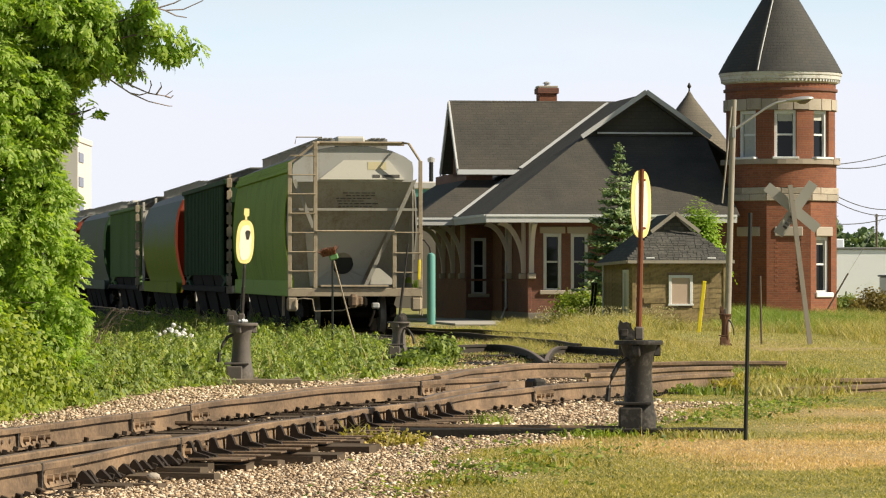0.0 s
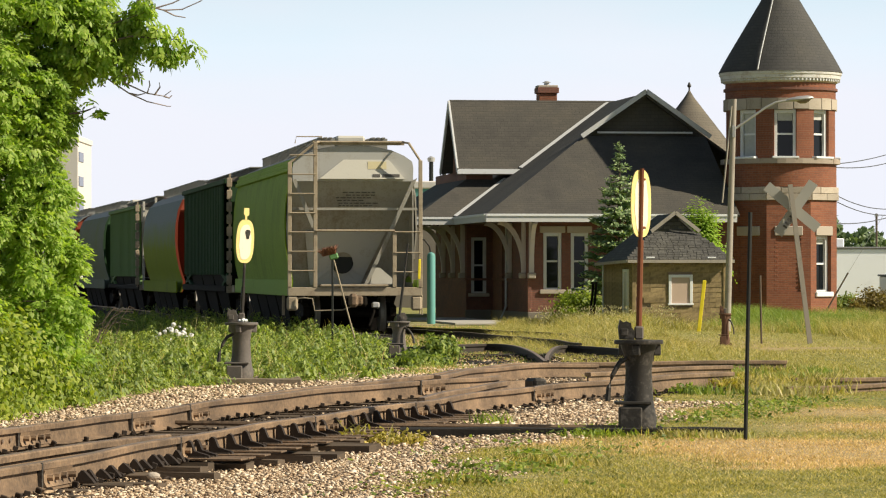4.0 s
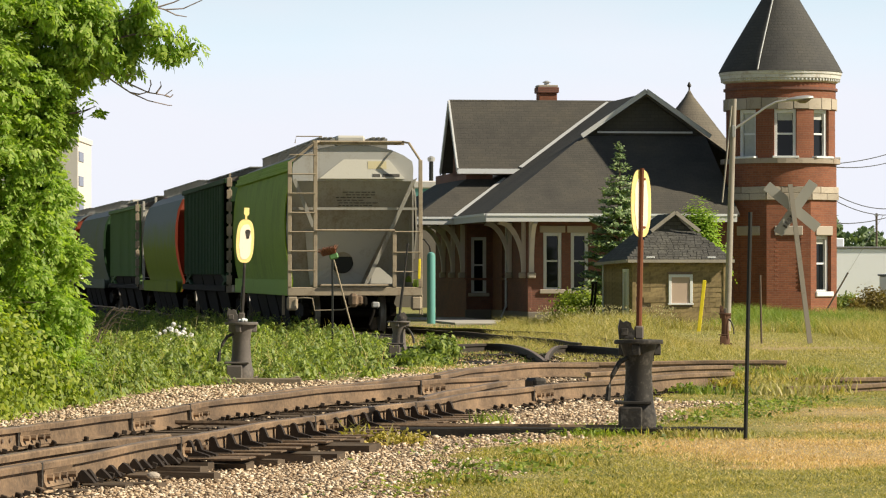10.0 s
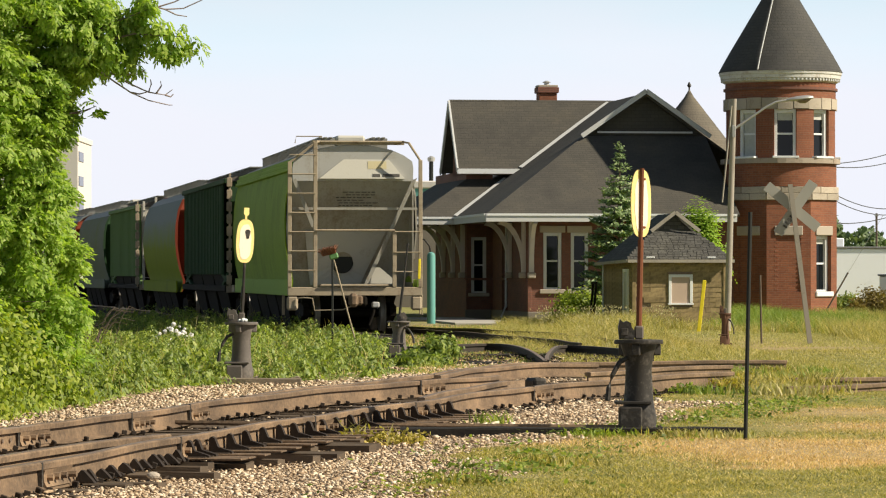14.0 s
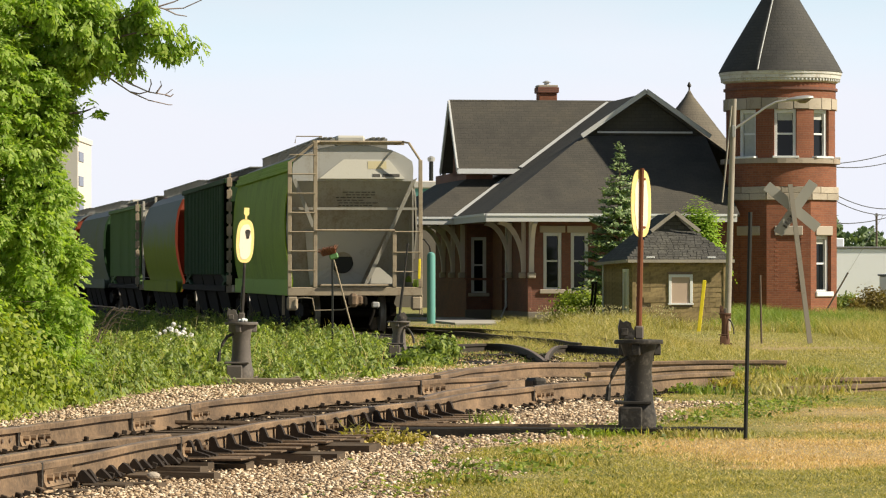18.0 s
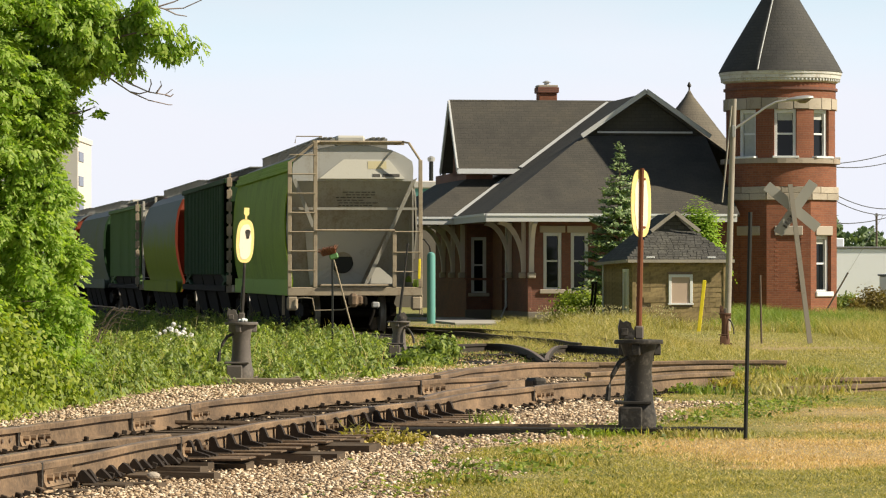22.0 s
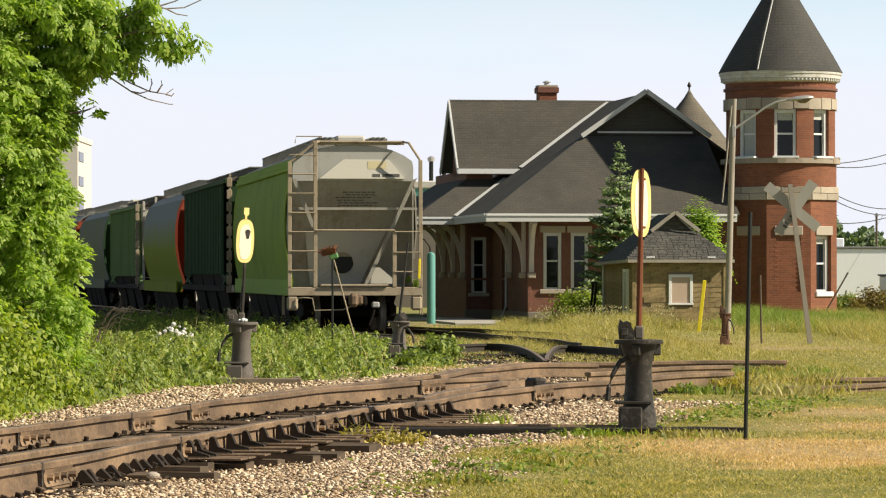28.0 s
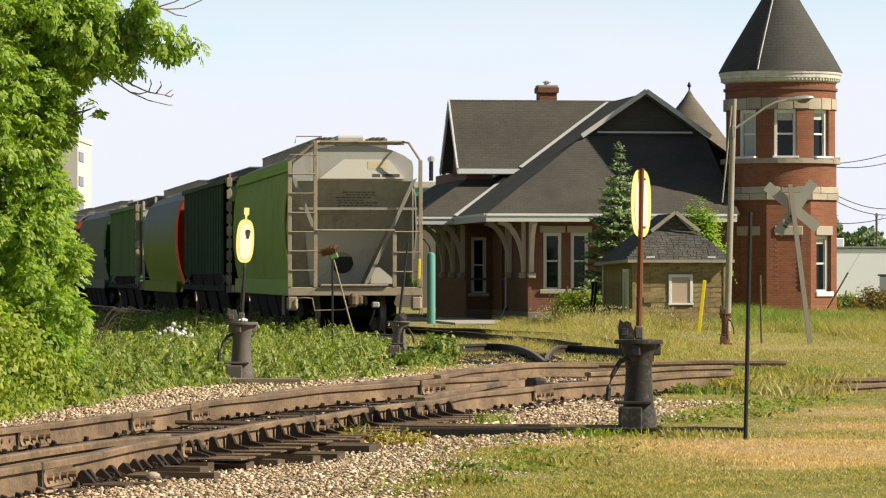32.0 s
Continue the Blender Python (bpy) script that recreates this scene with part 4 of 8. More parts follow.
def truck(parent, y):
    tr = new("truck")
    tr.parent, tr.matrix_basis = parent, pose(0, y, 0)
    for ay in (-0.86, 0.86):
        for s in (-1, 1):
            bm = B()
            prof = [(0.10, -0.16), (0.42, -0.15), (0.42, -0.06), (0.45, -0.055), (0.46, -0.02), (0.43, -0.02), (0.40, -0.08), (0.12, -0.06)]
            rings = []
            for k in range(28):
                a = k * math.tau / 28
                rings.append([(s * (0.86 + t), ay + r * math.cos(a), 0.43 + r * math.sin(a)) for r, t in prof])
            rings.append(rings[0])
            loft(bm, rings, True, False)
            part("wheel", bm, M["wheel"], tr, "", True)
        bm = B()
        tube(bm, [(-0.8, ay, 0.43), (0.8, ay, 0.43)], 0.085, 12)
        part("axle", bm, M["under"], tr)
    for s in (-1, 1):
        bm = B()
        out = [(-1.12, 0.36), (-1.12, 0.58), (-0.5, 0.66), (0.5, 0.66), (1.12, 0.58), (1.12, 0.36), (0.85, 0.36), (0.4, 0.2), (-0.4, 0.2), (-0.85, 0.36)]
        extrude_outline(bm, out, s * 0.95, s * 1.10, "yz")
        part("side_frame", bm, M["under"], tr)
        for k in (-0.12, 0.12):
            bm = B()
            lathe(bm, [(0.07, 0.30), (0.07, 0.62)], 10, (s * 1.03, k, 0))
            part("spring", bm, M["under"], tr)
    bm = B()
    box(bm, (-1.05, -0.22, 0.5), (1.05, 0.22, 0.78), None, 0.03)
    part("bolster", bm, M["under"], tr)
    for by in (-0.42, 0.42):
        bm = B()
        tube(bm, [(-0.9, by, 0.36), (-0.5, by, 0.36), (0, by * 0.7, 0.40), (0.5, by, 0.36), (0.9, by, 0.36)], 0.05, 6)
        part("brake_beam", bm, M["under"], tr)


def ladder(parent, x0, x1, y, z0, z1a, z1b, rungs, mat="car_frame"):
    ld = new("ladder")
    ld.parent = parent
    for x, z1 in ((x0, z1a), (x1, z1b)):
        bm = B()
        box(bm, (x - 0.045, y - 0.03, z0), (x + 0.045, y + 0.03, z1), None, 0.008)
        part("stile", bm, M[mat], ld)
    for z in rungs:
        bm = B()
        tube(bm, [(x0, y - 0.045, z), (x1, y - 0.045, z)], 0.017, 6)
        part("rung", bm, M[mat], ld)


def end_frame(car, paint):
    """What stands at one end of a car: sill, steps, coupler, ladders, handrails, braces."""
    bm = B()
    box(bm, (-1.56, 0.0, 0.84), (1.58, 0.16, 1.04), None, 0.012)
    part("end_sill", bm, M["car_frame"], car)
    bm = B()
    box(bm, (-1.50, 0.16, 0.98), (1.50, 1.2, 1.03))
    part("end_platform", bm, M["car_frame"], car)
    bm = B()
    box(bm, (-0.80, -0.06, 1.06), (0.78, 0.24, 1.11), None, 0.01)
    part("crossover_step", bm, M["car_frame"], car)
    for s in (-1, 1):
        bm = B()
        box(bm, (s * 1.45 - 0.13, 0.0, 0.50), (s * 1.45 + 0.13, 0.14, 0.84), None, 0.05)
        part("sill_bracket", bm, M["car_frame"], car)
        bm = B()
        tube(bm, [(s * 1.62, 0.35, 0.86), (s * 1.62, 0.35, 0.40), (s * 1.62, 0.75, 0.40), (s * 1.62, 0.75, 0.86)], 0.016, 6)
        part("sill_step", bm, M["car_frame"], car)
    bm = B()
    box(bm, (-0.30, -0.02, 0.58), (0.30, 0.3, 0.86), None, 0.06)
    part("striker", bm, M["under"], car, "rusty coupler striker casting")
    cp = new("coupler")
    cp.parent = car
    bm = B()
    box(bm, (-0.15, -0.45, 0.62), (0.15, 0.1, 0.86), None, 0.05)
    part("head", bm, M["rust"], cp)
    bm = B()
    box(bm, (-0.2, -0.68, 0.58), (0.02, -0.42, 0.90), None, 0.07)
    part("knuckle", bm, M["rust"], cp)
    bm = B()
    tube(bm, [(-1.35, -0.03, 0.78), (-1.2, -0.1, 0.8), (-1.0, -0.12, 0.78), (-0.95, -0.14, 0.5), (-0.3, -0.2, 0.52), (-0.1, -0.2, 0.6)], 0.016, 6)
    part("uncoupling_lever", bm, M["car_frame"], car)
    hz = new("air_hose")
    hz.parent = car
    bm = B()
    tube(bm, [(0.45, 0.0, 0.68), (0.46, -0.12, 0.62), (0.42, -0.2, 0.45), (0.33, -0.26, 0.22), (0.30, -0.28, 0.15)], 0.03, 8)
    part("hose", bm, M["under"], hz)
    bm = B()
    box(bm, (0.38, -0.22, 0.56), (0.56, -0.06, 0.70), None, 0.03)
    part("hose_elbow", bm, M["galv"], hz)
    # ladders, the right one lower
    ladder(car, -1.52, -0.92, 0.02, 1.04, 3.95, 4.42, [1.43 + 0.447 * i for i in range(7)])
    ladder(car, 0.93, 1.54, 0.02, 1.04, 2.35, 4.00, [1.40, 1.85, 2.33])
    for nm, pts in (("grab_rail", [(-0.92, -0.03, 2.36), (0.93, -0.03, 2.36)]),
                    ("top_rail", [(-0.90, 0.02, 4.42), (-0.80, 0.32, 4.43), (1.15, 0.32, 4.43), (1.27, 0.05, 4.40), (1.54, 0.02, 3.98)]),
                    ("corner_rail", [(-1.52, 0.02, 3.93), (-0.92, 0.02, 4.40)]),
                    ("roof_grab", [(-1.35, 0.5, 4.40), (-1.32, 0.5, 4.56), (-0.72, 0.5, 4.56), (-0.70, 0.5, 4.40)])):
        bm = B()
        tube(bm, pts, 0.03 if nm != "roof_grab" else 0.015, 6)
        part(nm, bm, M["car_frame"], car)
    bm = B()
    board(bm, (-0.95, 0.37, 4.41), (1.2, 0.37, 4.41), (0, 0, 1), 0.10, 0.05)
    part("top_beam", bm, M["car_frame"], car)
    bm = B()
    board(bm, (-1.5, 0.30, 2.87), (1.5, 0.30, 2.87), (0, 0, 1), 0.06, 0.06)
    part("cross_beam", bm, M["car_end"], car)
    for a, b, w in (((1.42, 0.25, 3.55), (0.30, 0.4, 1.1), 0.15), ((-1.40, 0.16, 3.55), (-0.95, 0.2, 2.45), 0.09)):
        bm = B()
        board(bm, a, b, (1, 0, 0.6), w, 0.06)
        part("diagonal_brace", bm, M["car_end"], car)


def corner_ladder(car, y=0.0):
    """Grab irons close above one another on a corner post."""
    bm = B()
    box(bm, (-1.66, y, 0.95), (-1.60, y + 0.05, 4.15), None, 0.006)
    part("corner_post", bm, M["car_frame"], car)
    for k in range(9):
        bm = B()
        box(bm, (-1.72, y - 0.03, 1.05 + 0.34 * k), (-1.57, y + 0.02, 1.31 + 0.34 * k), None, 0.015)
        part("grab_plate", bm, M["car_frame"], car)


def two_tone(m):
    """The upper half of the sides has weathered to grey."""
    n, l = m.node_tree.nodes, m.node_tree.links
    p = n["Principled BSDF"]
    col = p.inputs["Base Color"].links[0].from_socket
    sep = n.new("ShaderNodeSeparateXYZ")
    tc = n.new("ShaderNodeTexCoord").outputs["Object"]
    l.new(tc, sep.inputs[0])
    f = n.new("ShaderNodeMapRange")
    f.inputs["From Min"].default_value, f.inputs["From Max"].default_value = 2.3, 3.3
    l.new(math_node(n, l, "MULTIPLY_ADD", noise_node(n, l, 1.2, 5, tc), 0.9, math_node(n, l, "SUBTRACT", sep.outputs["Z"], 0.45)), f.inputs["Value"])
    l.new(mixed(n, l, f.outputs[0], col, (0.20, 0.23, 0.235)), p.inputs["Base Color"])


two_tone(M["car_two_tone"])


def outlet(car, y, top, low, w, z):
    """A hopper that narrows down to its discharge gate."""
    bm = B()
    into(bm, [(-w, y - top, z), (w, y - top, z), (w, y + top, z), (-w, y + top, z), (-1.15, y - low, 0.05), (1.15, y - low, 0.05), (1.15, y + low, 0.05), (-1.15, y + low, 0.05)],
         [(0, 1, 2, 3), (7, 6, 5, 4), (0, 4, 5, 1), (1, 5, 6, 2), (2, 6, 7, 3), (3, 7, 4, 0)])
    part("hopper_outlet", bm, M["under"], car)


def round_car(name, m, side, end, top, label, detail):
    """A covered hopper with bulging sides: shell, roof, end slope, outlets."""
    car = thing(name, label, "freight car", m, "standing freight train")
    if detail:
        half = [(1.46, 0.86), (1.46, 0.95), (1.42, 1.22), (1.50, 1.6), (1.55, 2.1), (1.56, 2.6), (1.54, 3.1), (1.49, 3.5), (1.42, 3.78)]
        arc = [(1.40, 3.98), (1.2, 4.12), (0.9, 4.25), (0.5, 4.33), (0, 4.36)]
    else:
        half = [(1.40, 0.86), (1.36, 0.95), (1.30, 1.22), (1.43, 1.6), (1.53, 2.1), (1.57, 2.6), (1.55, 3.1), (1.47, 3.55), (1.32, 3.9)]
        arc = [(1.32, 3.90), (1.12, 4.09), (0.85, 4.22), (0.45, 4.30), (0, 4.33)]

    def side_at(z):
        return float(np.interp(z, [q[1] for q in half], [q[0] for q in half]))

    bm = B()
    for s in (-1, 1):
        rings = []
        for f in np.linspace(0, 1, 13):
            ring = []
            for x, z in half:
                bend = 2.6 if detail and s > 0 else 0.5 if detail else 0.0
                cut = 0.45 + bend * math.sin(math.pi * min(1, max(0, (z - 1.2) / 2.5))) ** 0.8 if z > 1.2 else 0.3
                last = CAR_L + 0.15 if detail else CAR_L - 0.45
                ring.append((s * (x if s < 0 else min(x, 1.47)), cut + f * (last - cut), z))
            ring += [(s * (min(x, 1.47 if s > 0 else 9) - 0.03), y, z) for (_, y, z), (x, _) in zip(ring[::-1], half[::-1])]
            rings.append(ring)
        loft(bm, rings)
    part("side_sheet", bm, M[side], car, "", True)
    bm = B()
    for s in (-1, 1):
        box(bm, (s * 1.52 - 0.02, 0.3, 0.84), (s * 1.52 + 0.02, CAR_L - 0.3, 1.22), None, 0.01)
    part("side_sill", bm, M["car_green_top"] if side == "car_green" else M[side], car)
    if detail:
        bm = B()
        for z, x in ((3.80, 1.45), (3.90, 1.41), (4.0, 1.36)):
            for s in (-1, 1):
                box(bm, (s * x - 0.05, 0.45 if s < 0 else 2.2, z - 0.05), (s * x + 0.03, CAR_L + 0.1, z + 0.045), None, 0.015)
        part("roof_edge", bm, M[top], car)
    bm = B()
    arc = arc + [(-x, z) for x, z in arc[-2::-1]]
    loft(bm, [[(x, y, z) for x, z in arc] + [(x * 0.97, y, z - 0.04) for x, z in arc[::-1]] for y in np.linspace(0.44, CAR_L - 0.44, 9)])
    part("roof", bm, M["car_roof"], car, "", True)
    for s in (-1, 1):
        bm = B()
        for k in (-1, 0, 1):
            box(bm, (s * 0.62 - 0.05 + k * 0.12, 0.42, 4.52), (s * 0.62 + 0.02 + k * 0.12, CAR_L - 0.2, 4.545))
        for y in np.arange(0.5, CAR_L, 2.6):
            box(bm, (s * 0.62 - 0.22, y, 4.27), (s * 0.62 + 0.2, y + 0.05, 4.52))
        part("running_board", bm, M["car_roof"], car)
    for y in np.arange(0.9, CAR_L - 1, 1.9):
        bm = B()
        box(bm, (-0.34, y, 4.35), (0.34, y + 1.4, 4.60), None, 0.05)
        part("roof_hatch", bm, M["car_white"], car, "pale roof hatch cover")
    # the end: an upright head, then the slope sheet running in under the car
    prof = [(4.34, 0.62), (4.0, 0.60), (3.56, 0.40), (3.50, 0.42), (2.9, 0.80), (2.2, 1.30), (1.4, 1.75), (1.03, 1.8)]
    for flip in (False, True):
        bm = B()
        rows = []
        for z, y in prof:
            w = side_at(z) - 0.05 if z < 3.6 else max(0.2, 1.40 * math.sqrt(max(0.05, 1 - ((z - 3.5) / 0.92) ** 2.4)))
            yy = CAR_L - y if flip else y
            rows.append([(x * w, yy, z) for x in np.linspace(-1, 1, 9)])
        loft(bm, rows[2:] if detail else rows[2:-1], False, False)
        part("end_sheet", bm, M[end], car)
        bm = B()
        if detail:
            y0, y1 = (CAR_L - 0.44, CAR_L - 0.40) if flip else (0.40, 0.44)
            extrude_outline(bm, [(1.41, 3.52), (1.42, 3.82)] + [(x * 0.995, z - 0.01) for x, z in arc] + [(-1.42, 3.82), (-1.41, 3.52)], y0, y1)
        else:
            loft(bm, rows[:3], False, False)
        part("end_head", bm, M["car_head"] if detail else M[end], car)
        if flip or not detail:
            continue
        bm = B()
        into(bm, [(-0.22, 0.385, 4.02), (0.84, 0.385, 4.02), (1.20, 0.26, 3.57), (-0.80, 0.26, 3.57), (-0.22, 0.42, 4.02), (0.84, 0.42, 4.02), (1.20, 0.42, 3.57), (-0.80, 0.42, 3.57)],
             [(0, 1, 2, 3), (7, 6, 5, 4), (0, 4, 5, 1), (1, 5, 6, 2), (2, 6, 7, 3), (3, 7, 4, 0)])
        part("end_panel", bm, M["car_white"], car, "cream slanted end panel")
        bm = B()
        for x0, x1, z0, z1 in ((0.34, 0.78, 3.80, 3.98),):
            y0, y1 = (0.26 + 0.125 * (q - 3.57) / 0.45 - 0.006 for q in (z0, z1))
            into(bm, [(x0, y0, z0), (x1, y0, z0), (x1, y1, z1), (x0, y1, z1), (x0, y0 + 0.004, z0), (x1, y0 + 0.004, z0), (x1, y1 + 0.004, z1), (x0, y1 + 0.004, z1)],
                 [(0, 1, 2, 3), (7, 6, 5, 4), (0, 4, 5, 1), (1, 5, 6, 2), (2, 6, 7, 3), (3, 7, 4, 0)])
        part("paint_patch", bm, M["pale_patch"], car, "faded straw coloured paint patch")
    if detail:
        bm = B()
        extrude_outline(bm, [(0.62, 3.75), (0.45, 3.2), (0.42, 2.4), (0.45, 1.7), (0.5, 1.04), (5.5, 1.04), (5.5, 3.75)], 1.40, 1.43, "yz")
        part("inner_gusset", bm, M[end], car)
    for s in (-1, 1):
        bm = B()
        loft(bm, [[(s * (side_at(z) - d), y, z) for d, y in ((0.07, y0), (0.035, y0), (0.035, 2.2), (0.07, 2.2))] for z, y0 in ((3.75, 0.60), (3.2, 0.50), (2.4, 0.48), (1.7, 0.55), (1.35, 0.9), (1.25, 1.6))])
        part("end_gusset", bm, M[end], car)
    if not detail:
        for y0, y1 in ((0.40, 0.445), (CAR_L - 0.445, CAR_L - 0.40)):
            for s in (-1, 1):
                bm = B()
                loft(bm, [[(s * (x + 0.006), y0, z), (s * (x + 0.006), y1, z), (s * (x - 0.07), y1, z), (s * (x - 0.07), y0, z)] for x, z in half])
                part("end_ring", bm, M[end], car)
    for y in (2.2, CAR_L - 2.2):
        truck(car, y)
    for y in (4.0, 6.9, 9.8, 12.7):
        outlet(car, y + 0.55, 1.42, 1.15, 1.4, 1.05)
    bm = B()
    box(bm, (-0.3, 0.2, 0.75), (0.3, CAR_L - 0.2, 1.0))
    part("centre_sill", bm, M["under"], car)
    if detail:
        end_frame(car, side)
        corner_ladder(car, CAR_L + 0.45)
        bm = B()
        box(bm, (-1.58, CAR_L - 0.3, 0.84), (1.58, CAR_L + 0.5, 1.04), None, 0.012)
        part("end_sill", bm, M["car_frame"], car)
        bm = B()
        corners = [(0.86, 2.36), (-1.05, 2.36), (-0.88, 1.08), (0.30, 1.08)]
        rim = []
        for (xa, za), (xb, zb) in zip(corners, corners[1:] + corners[:1]):
            rim += [(xa + (xb - xa) * t / 6, za + (zb - za) * t / 6) for t in range(6)]
        rings = []
        for x, z in rim + rim[:1]:
            v = Vector((x + 0.13, z - 1.62)).normalized() * 0.25
            hx, hz = v.x - 0.13, v.y + 1.62
            yh, yo = (float(np.interp(q, [1.03, 1.4, 2.2, 2.9], [1.80, 1.75, 1.30, 0.80])) - 0.07 for q in (hz, z))
            rings.append([(hx, yh, hz), (x, yo, z), (x, yo + 0.03, z), (hx, yh + 0.03, hz)])
        loft(bm, rings, True, False)
        part("hole_plate", bm, M["car_plate"], car, "grey sheet with a round hole")
        # closed black pipe behind the hole: its colour stands in for the shade inside
        bm = B()
        lathe(bm, [(0.01, 0), (0.26, 0), (0.26, 0.35)], 24)
        ob = part("drain_pipe", bm, M["black"], car, "round opening, its inner shade painted black", False, pose(-0.13, 1.90, 1.62, 90, 0, 0))
        bm = B()
        extrude_outline(bm, [(0.40, 1.12), (0.95, 1.12), (0.95, 1.24), (0.64, 1.50), (0.52, 1.50)], 0.5, 0.54)
        part("end_gusset", bm, M["car_white"], car, "pale gusset plate")
        bm = B()
        box(bm, (1.42, -0.08, 1.28), (1.48, -0.05, 1.75), pose(0, 0, 0, 0, 2, 0), 0.01)
        part("route_tag", bm, M["bright_yellow"], car, "bright yellow tag")
        # stencilled lines too small to read, and the car's mark
        rng = random.Random(5)
        bm = B()
        for i in range(6):
            z = 3.26 - i * 0.062
            x = -0.28 + rng.uniform(-0.1, 0.15)
            end_x = 0.55 + rng.uniform(-0.25, 0.1)
            y = 0.42 + (3.50 - z) * 0.62 - 0.018
            while x < end_x:
                w = rng.uniform(0.05, 0.13)
                box(bm, (x, y, z - 0.010), (x + w, y + 0.008, z + 0.010))
                x += w + 0.03
        tagged(part("stencil", bm, M["ink"], car, "rows of small black stencil marks"), "", "", "", "stuff")
        bm = B()
        for a, b in ((0.0, 0.17), (0.235, 0.63)):
            box(bm, (0.45 + a, -0.010, 0.045), (0.45 + b, -0.002, 0.115), pose(0, 0.26, 3.57, -15.5, 0, 0))
        part("number_marks", bm, M["ink"], car, "black reporting marks")
    return car


def slab_car(name, m, side, label, pale_end=False):
    """A covered hopper with flat ribbed sides and diagonal end braces."""
    car = thing(name, label, "freight car", m, "standing freight train")
    for s in (-1, 1):
        sh = new("side_sheet", None)
        sh.parent = car
        bm = B()
        box(bm, (s * 1.50 - 0.03, 0.25 if pale_end else 1.9, 1.35), (s * 1.50 + 0.03, CAR_L - 0.25, 3.92), None, 0.01)
        part("panel", bm, M[side], sh)
        for y in np.linspace(0.3 if pale_end else 1.95, CAR_L - 0.4, 26):
            bm = B()
            box(bm, (s * 1.535 - 0.018, y, 1.35), (s * 1.535 + 0.008, y + 0.07, 3.90), None, 0.006)
            part("rib", bm, M[side], sh)
        bm = B()
        box(bm, (s * 1.56 - 0.06, 0.2, 3.90), (s * 1.56 + 0.06, CAR_L - 0.2, 4.04), None, 0.02)
        part("top_chord", bm, M[side], car)
        bm = B()
        box(bm, (s * 1.52 - 0.08, 0.1, 0.86), (s * 1.52 + 0.06, CAR_L - 0.1, 1.04), None, 0.02)
        part("side_sill", bm, M["under"], car)
    bm = B()
    loft(bm, [[(1.56, y, 4.02), (0.8, y, 4.22), (0, y, 4.28), (-0.8, y, 4.22), (-1.56, y, 4.02), (-1.5, y, 3.96), (1.5, y, 3.96)] for y in (0.2, CAR_L - 0.2)])
    part("roof", bm, M["iron_grey"], car)
    bm = B()
    for s in (-1, 1):
        box(bm, (s * 0.7 - 0.2, 0.0, 4.34), (s * 0.7 + 0.2, CAR_L, 4.37))
        for y in np.arange(0.5, CAR_L, 1.4):
            box(bm, (s * 0.7 - 0.2, y, 4.2), (s * 0.7 + 0.2, y + 0.05, 4.34))
    part("running_board", bm, M["car_roof"], car)
    for a, b in ((0.25, 3.6), (CAR_L - 0.25, CAR_L - 3.6)):
        bm = B()
        into(bm, [(-1.48, a, 3.95), (1.48, a, 3.95), (1.48, a, 3.4), (-1.48, a, 3.4), (-1.2, b, 1.0), (1.2, b, 1.0)], [(0, 1, 2, 3), (3, 2, 5, 4)])
        part("end_sheet", bm, M["car_white" if pale_end else side], car)
        for s in (-1, 1):
            bm = B()
            board(bm, (s * 1.45, a * 1.0, 1.1), (s * 1.45, b, 1.5), (0, 0, 1), 0.12, 0.1)
            board(bm, (s * 1.45, a + (b - a) * 0.08, 1.35), (s * 1.45, a + (b - a) * 0.75, 0.95), (0, 0, 1), 0.12, 0.1)
            part("diagonal_brace", bm, M[side], car)
    for y in (2.2, CAR_L - 2.2):
        truck(car, y)
    for y in (4.2, 8.6, 13.0):
        outlet(car, y, 2.15, 1.5, 1.45, 1.36)
    bm = B()
    box(bm, (-0.3, 0.1, 0.8), (0.3, CAR_L - 0.1, 1.05))
    part("centre_sill", bm, M["under"], car)
    if pale_end:
        corner_ladder(car)
        ladder(car, -1.40, -0.95, 0.02, 0.9, 4.15, 4.3, [1.3 + 0.42 * i for i in range(7)], "car_white")
    bm = B()
    box(bm, (-1.56, 0.0, 0.84), (1.56, 0.16, 1.04), None, 0.012)
    part("end_sill", bm, M["car_frame"], car)
    return car


CARS = [(-2.05, 87.0, 7.4), (-4.50, 104.8, 8.0), (-7.17, 122.5, 8.25), (-9.80, 140.1, 8.8), (-12.70, 157.6, 9.3), (-15.7, 175.1, 9.6)]


def car_pose(i):
    x, y, a = CARS[i]
    return pose(x, y, bed(x, y) + 0.168, 0, 0, a)


round_car("hopper_car", car_pose(0), "car_green", "car_end", "car_green_top", "weathered light green covered hopper car with grey end, tan ladders", True)
slab_car("hopper_car", car_pose(1), "car_dark", "dark green ribbed covered hopper car standing on the siding")
c3 = round_car("hopper_car", car_pose(2), "car_two_tone", "car_red", "car_mid", "grey green covered hopper car with an orange red end", False)
c4 = slab_car("hopper_car", car_pose(3), "car_mid", "mid green ribbed covered hopper car with a pale ladder", True)
c5 = round_car("hopper_car", car_pose(4), "car_grey", "car_dark", "car_mid", "grey covered hopper car with rounded sides", False)
c6 = round_car("hopper_car", car_pose(5), "car_grey", "car_red", "car_mid", "grey covered hopper car with a red end, half behind the tree", False)

# ---- switch stands ----


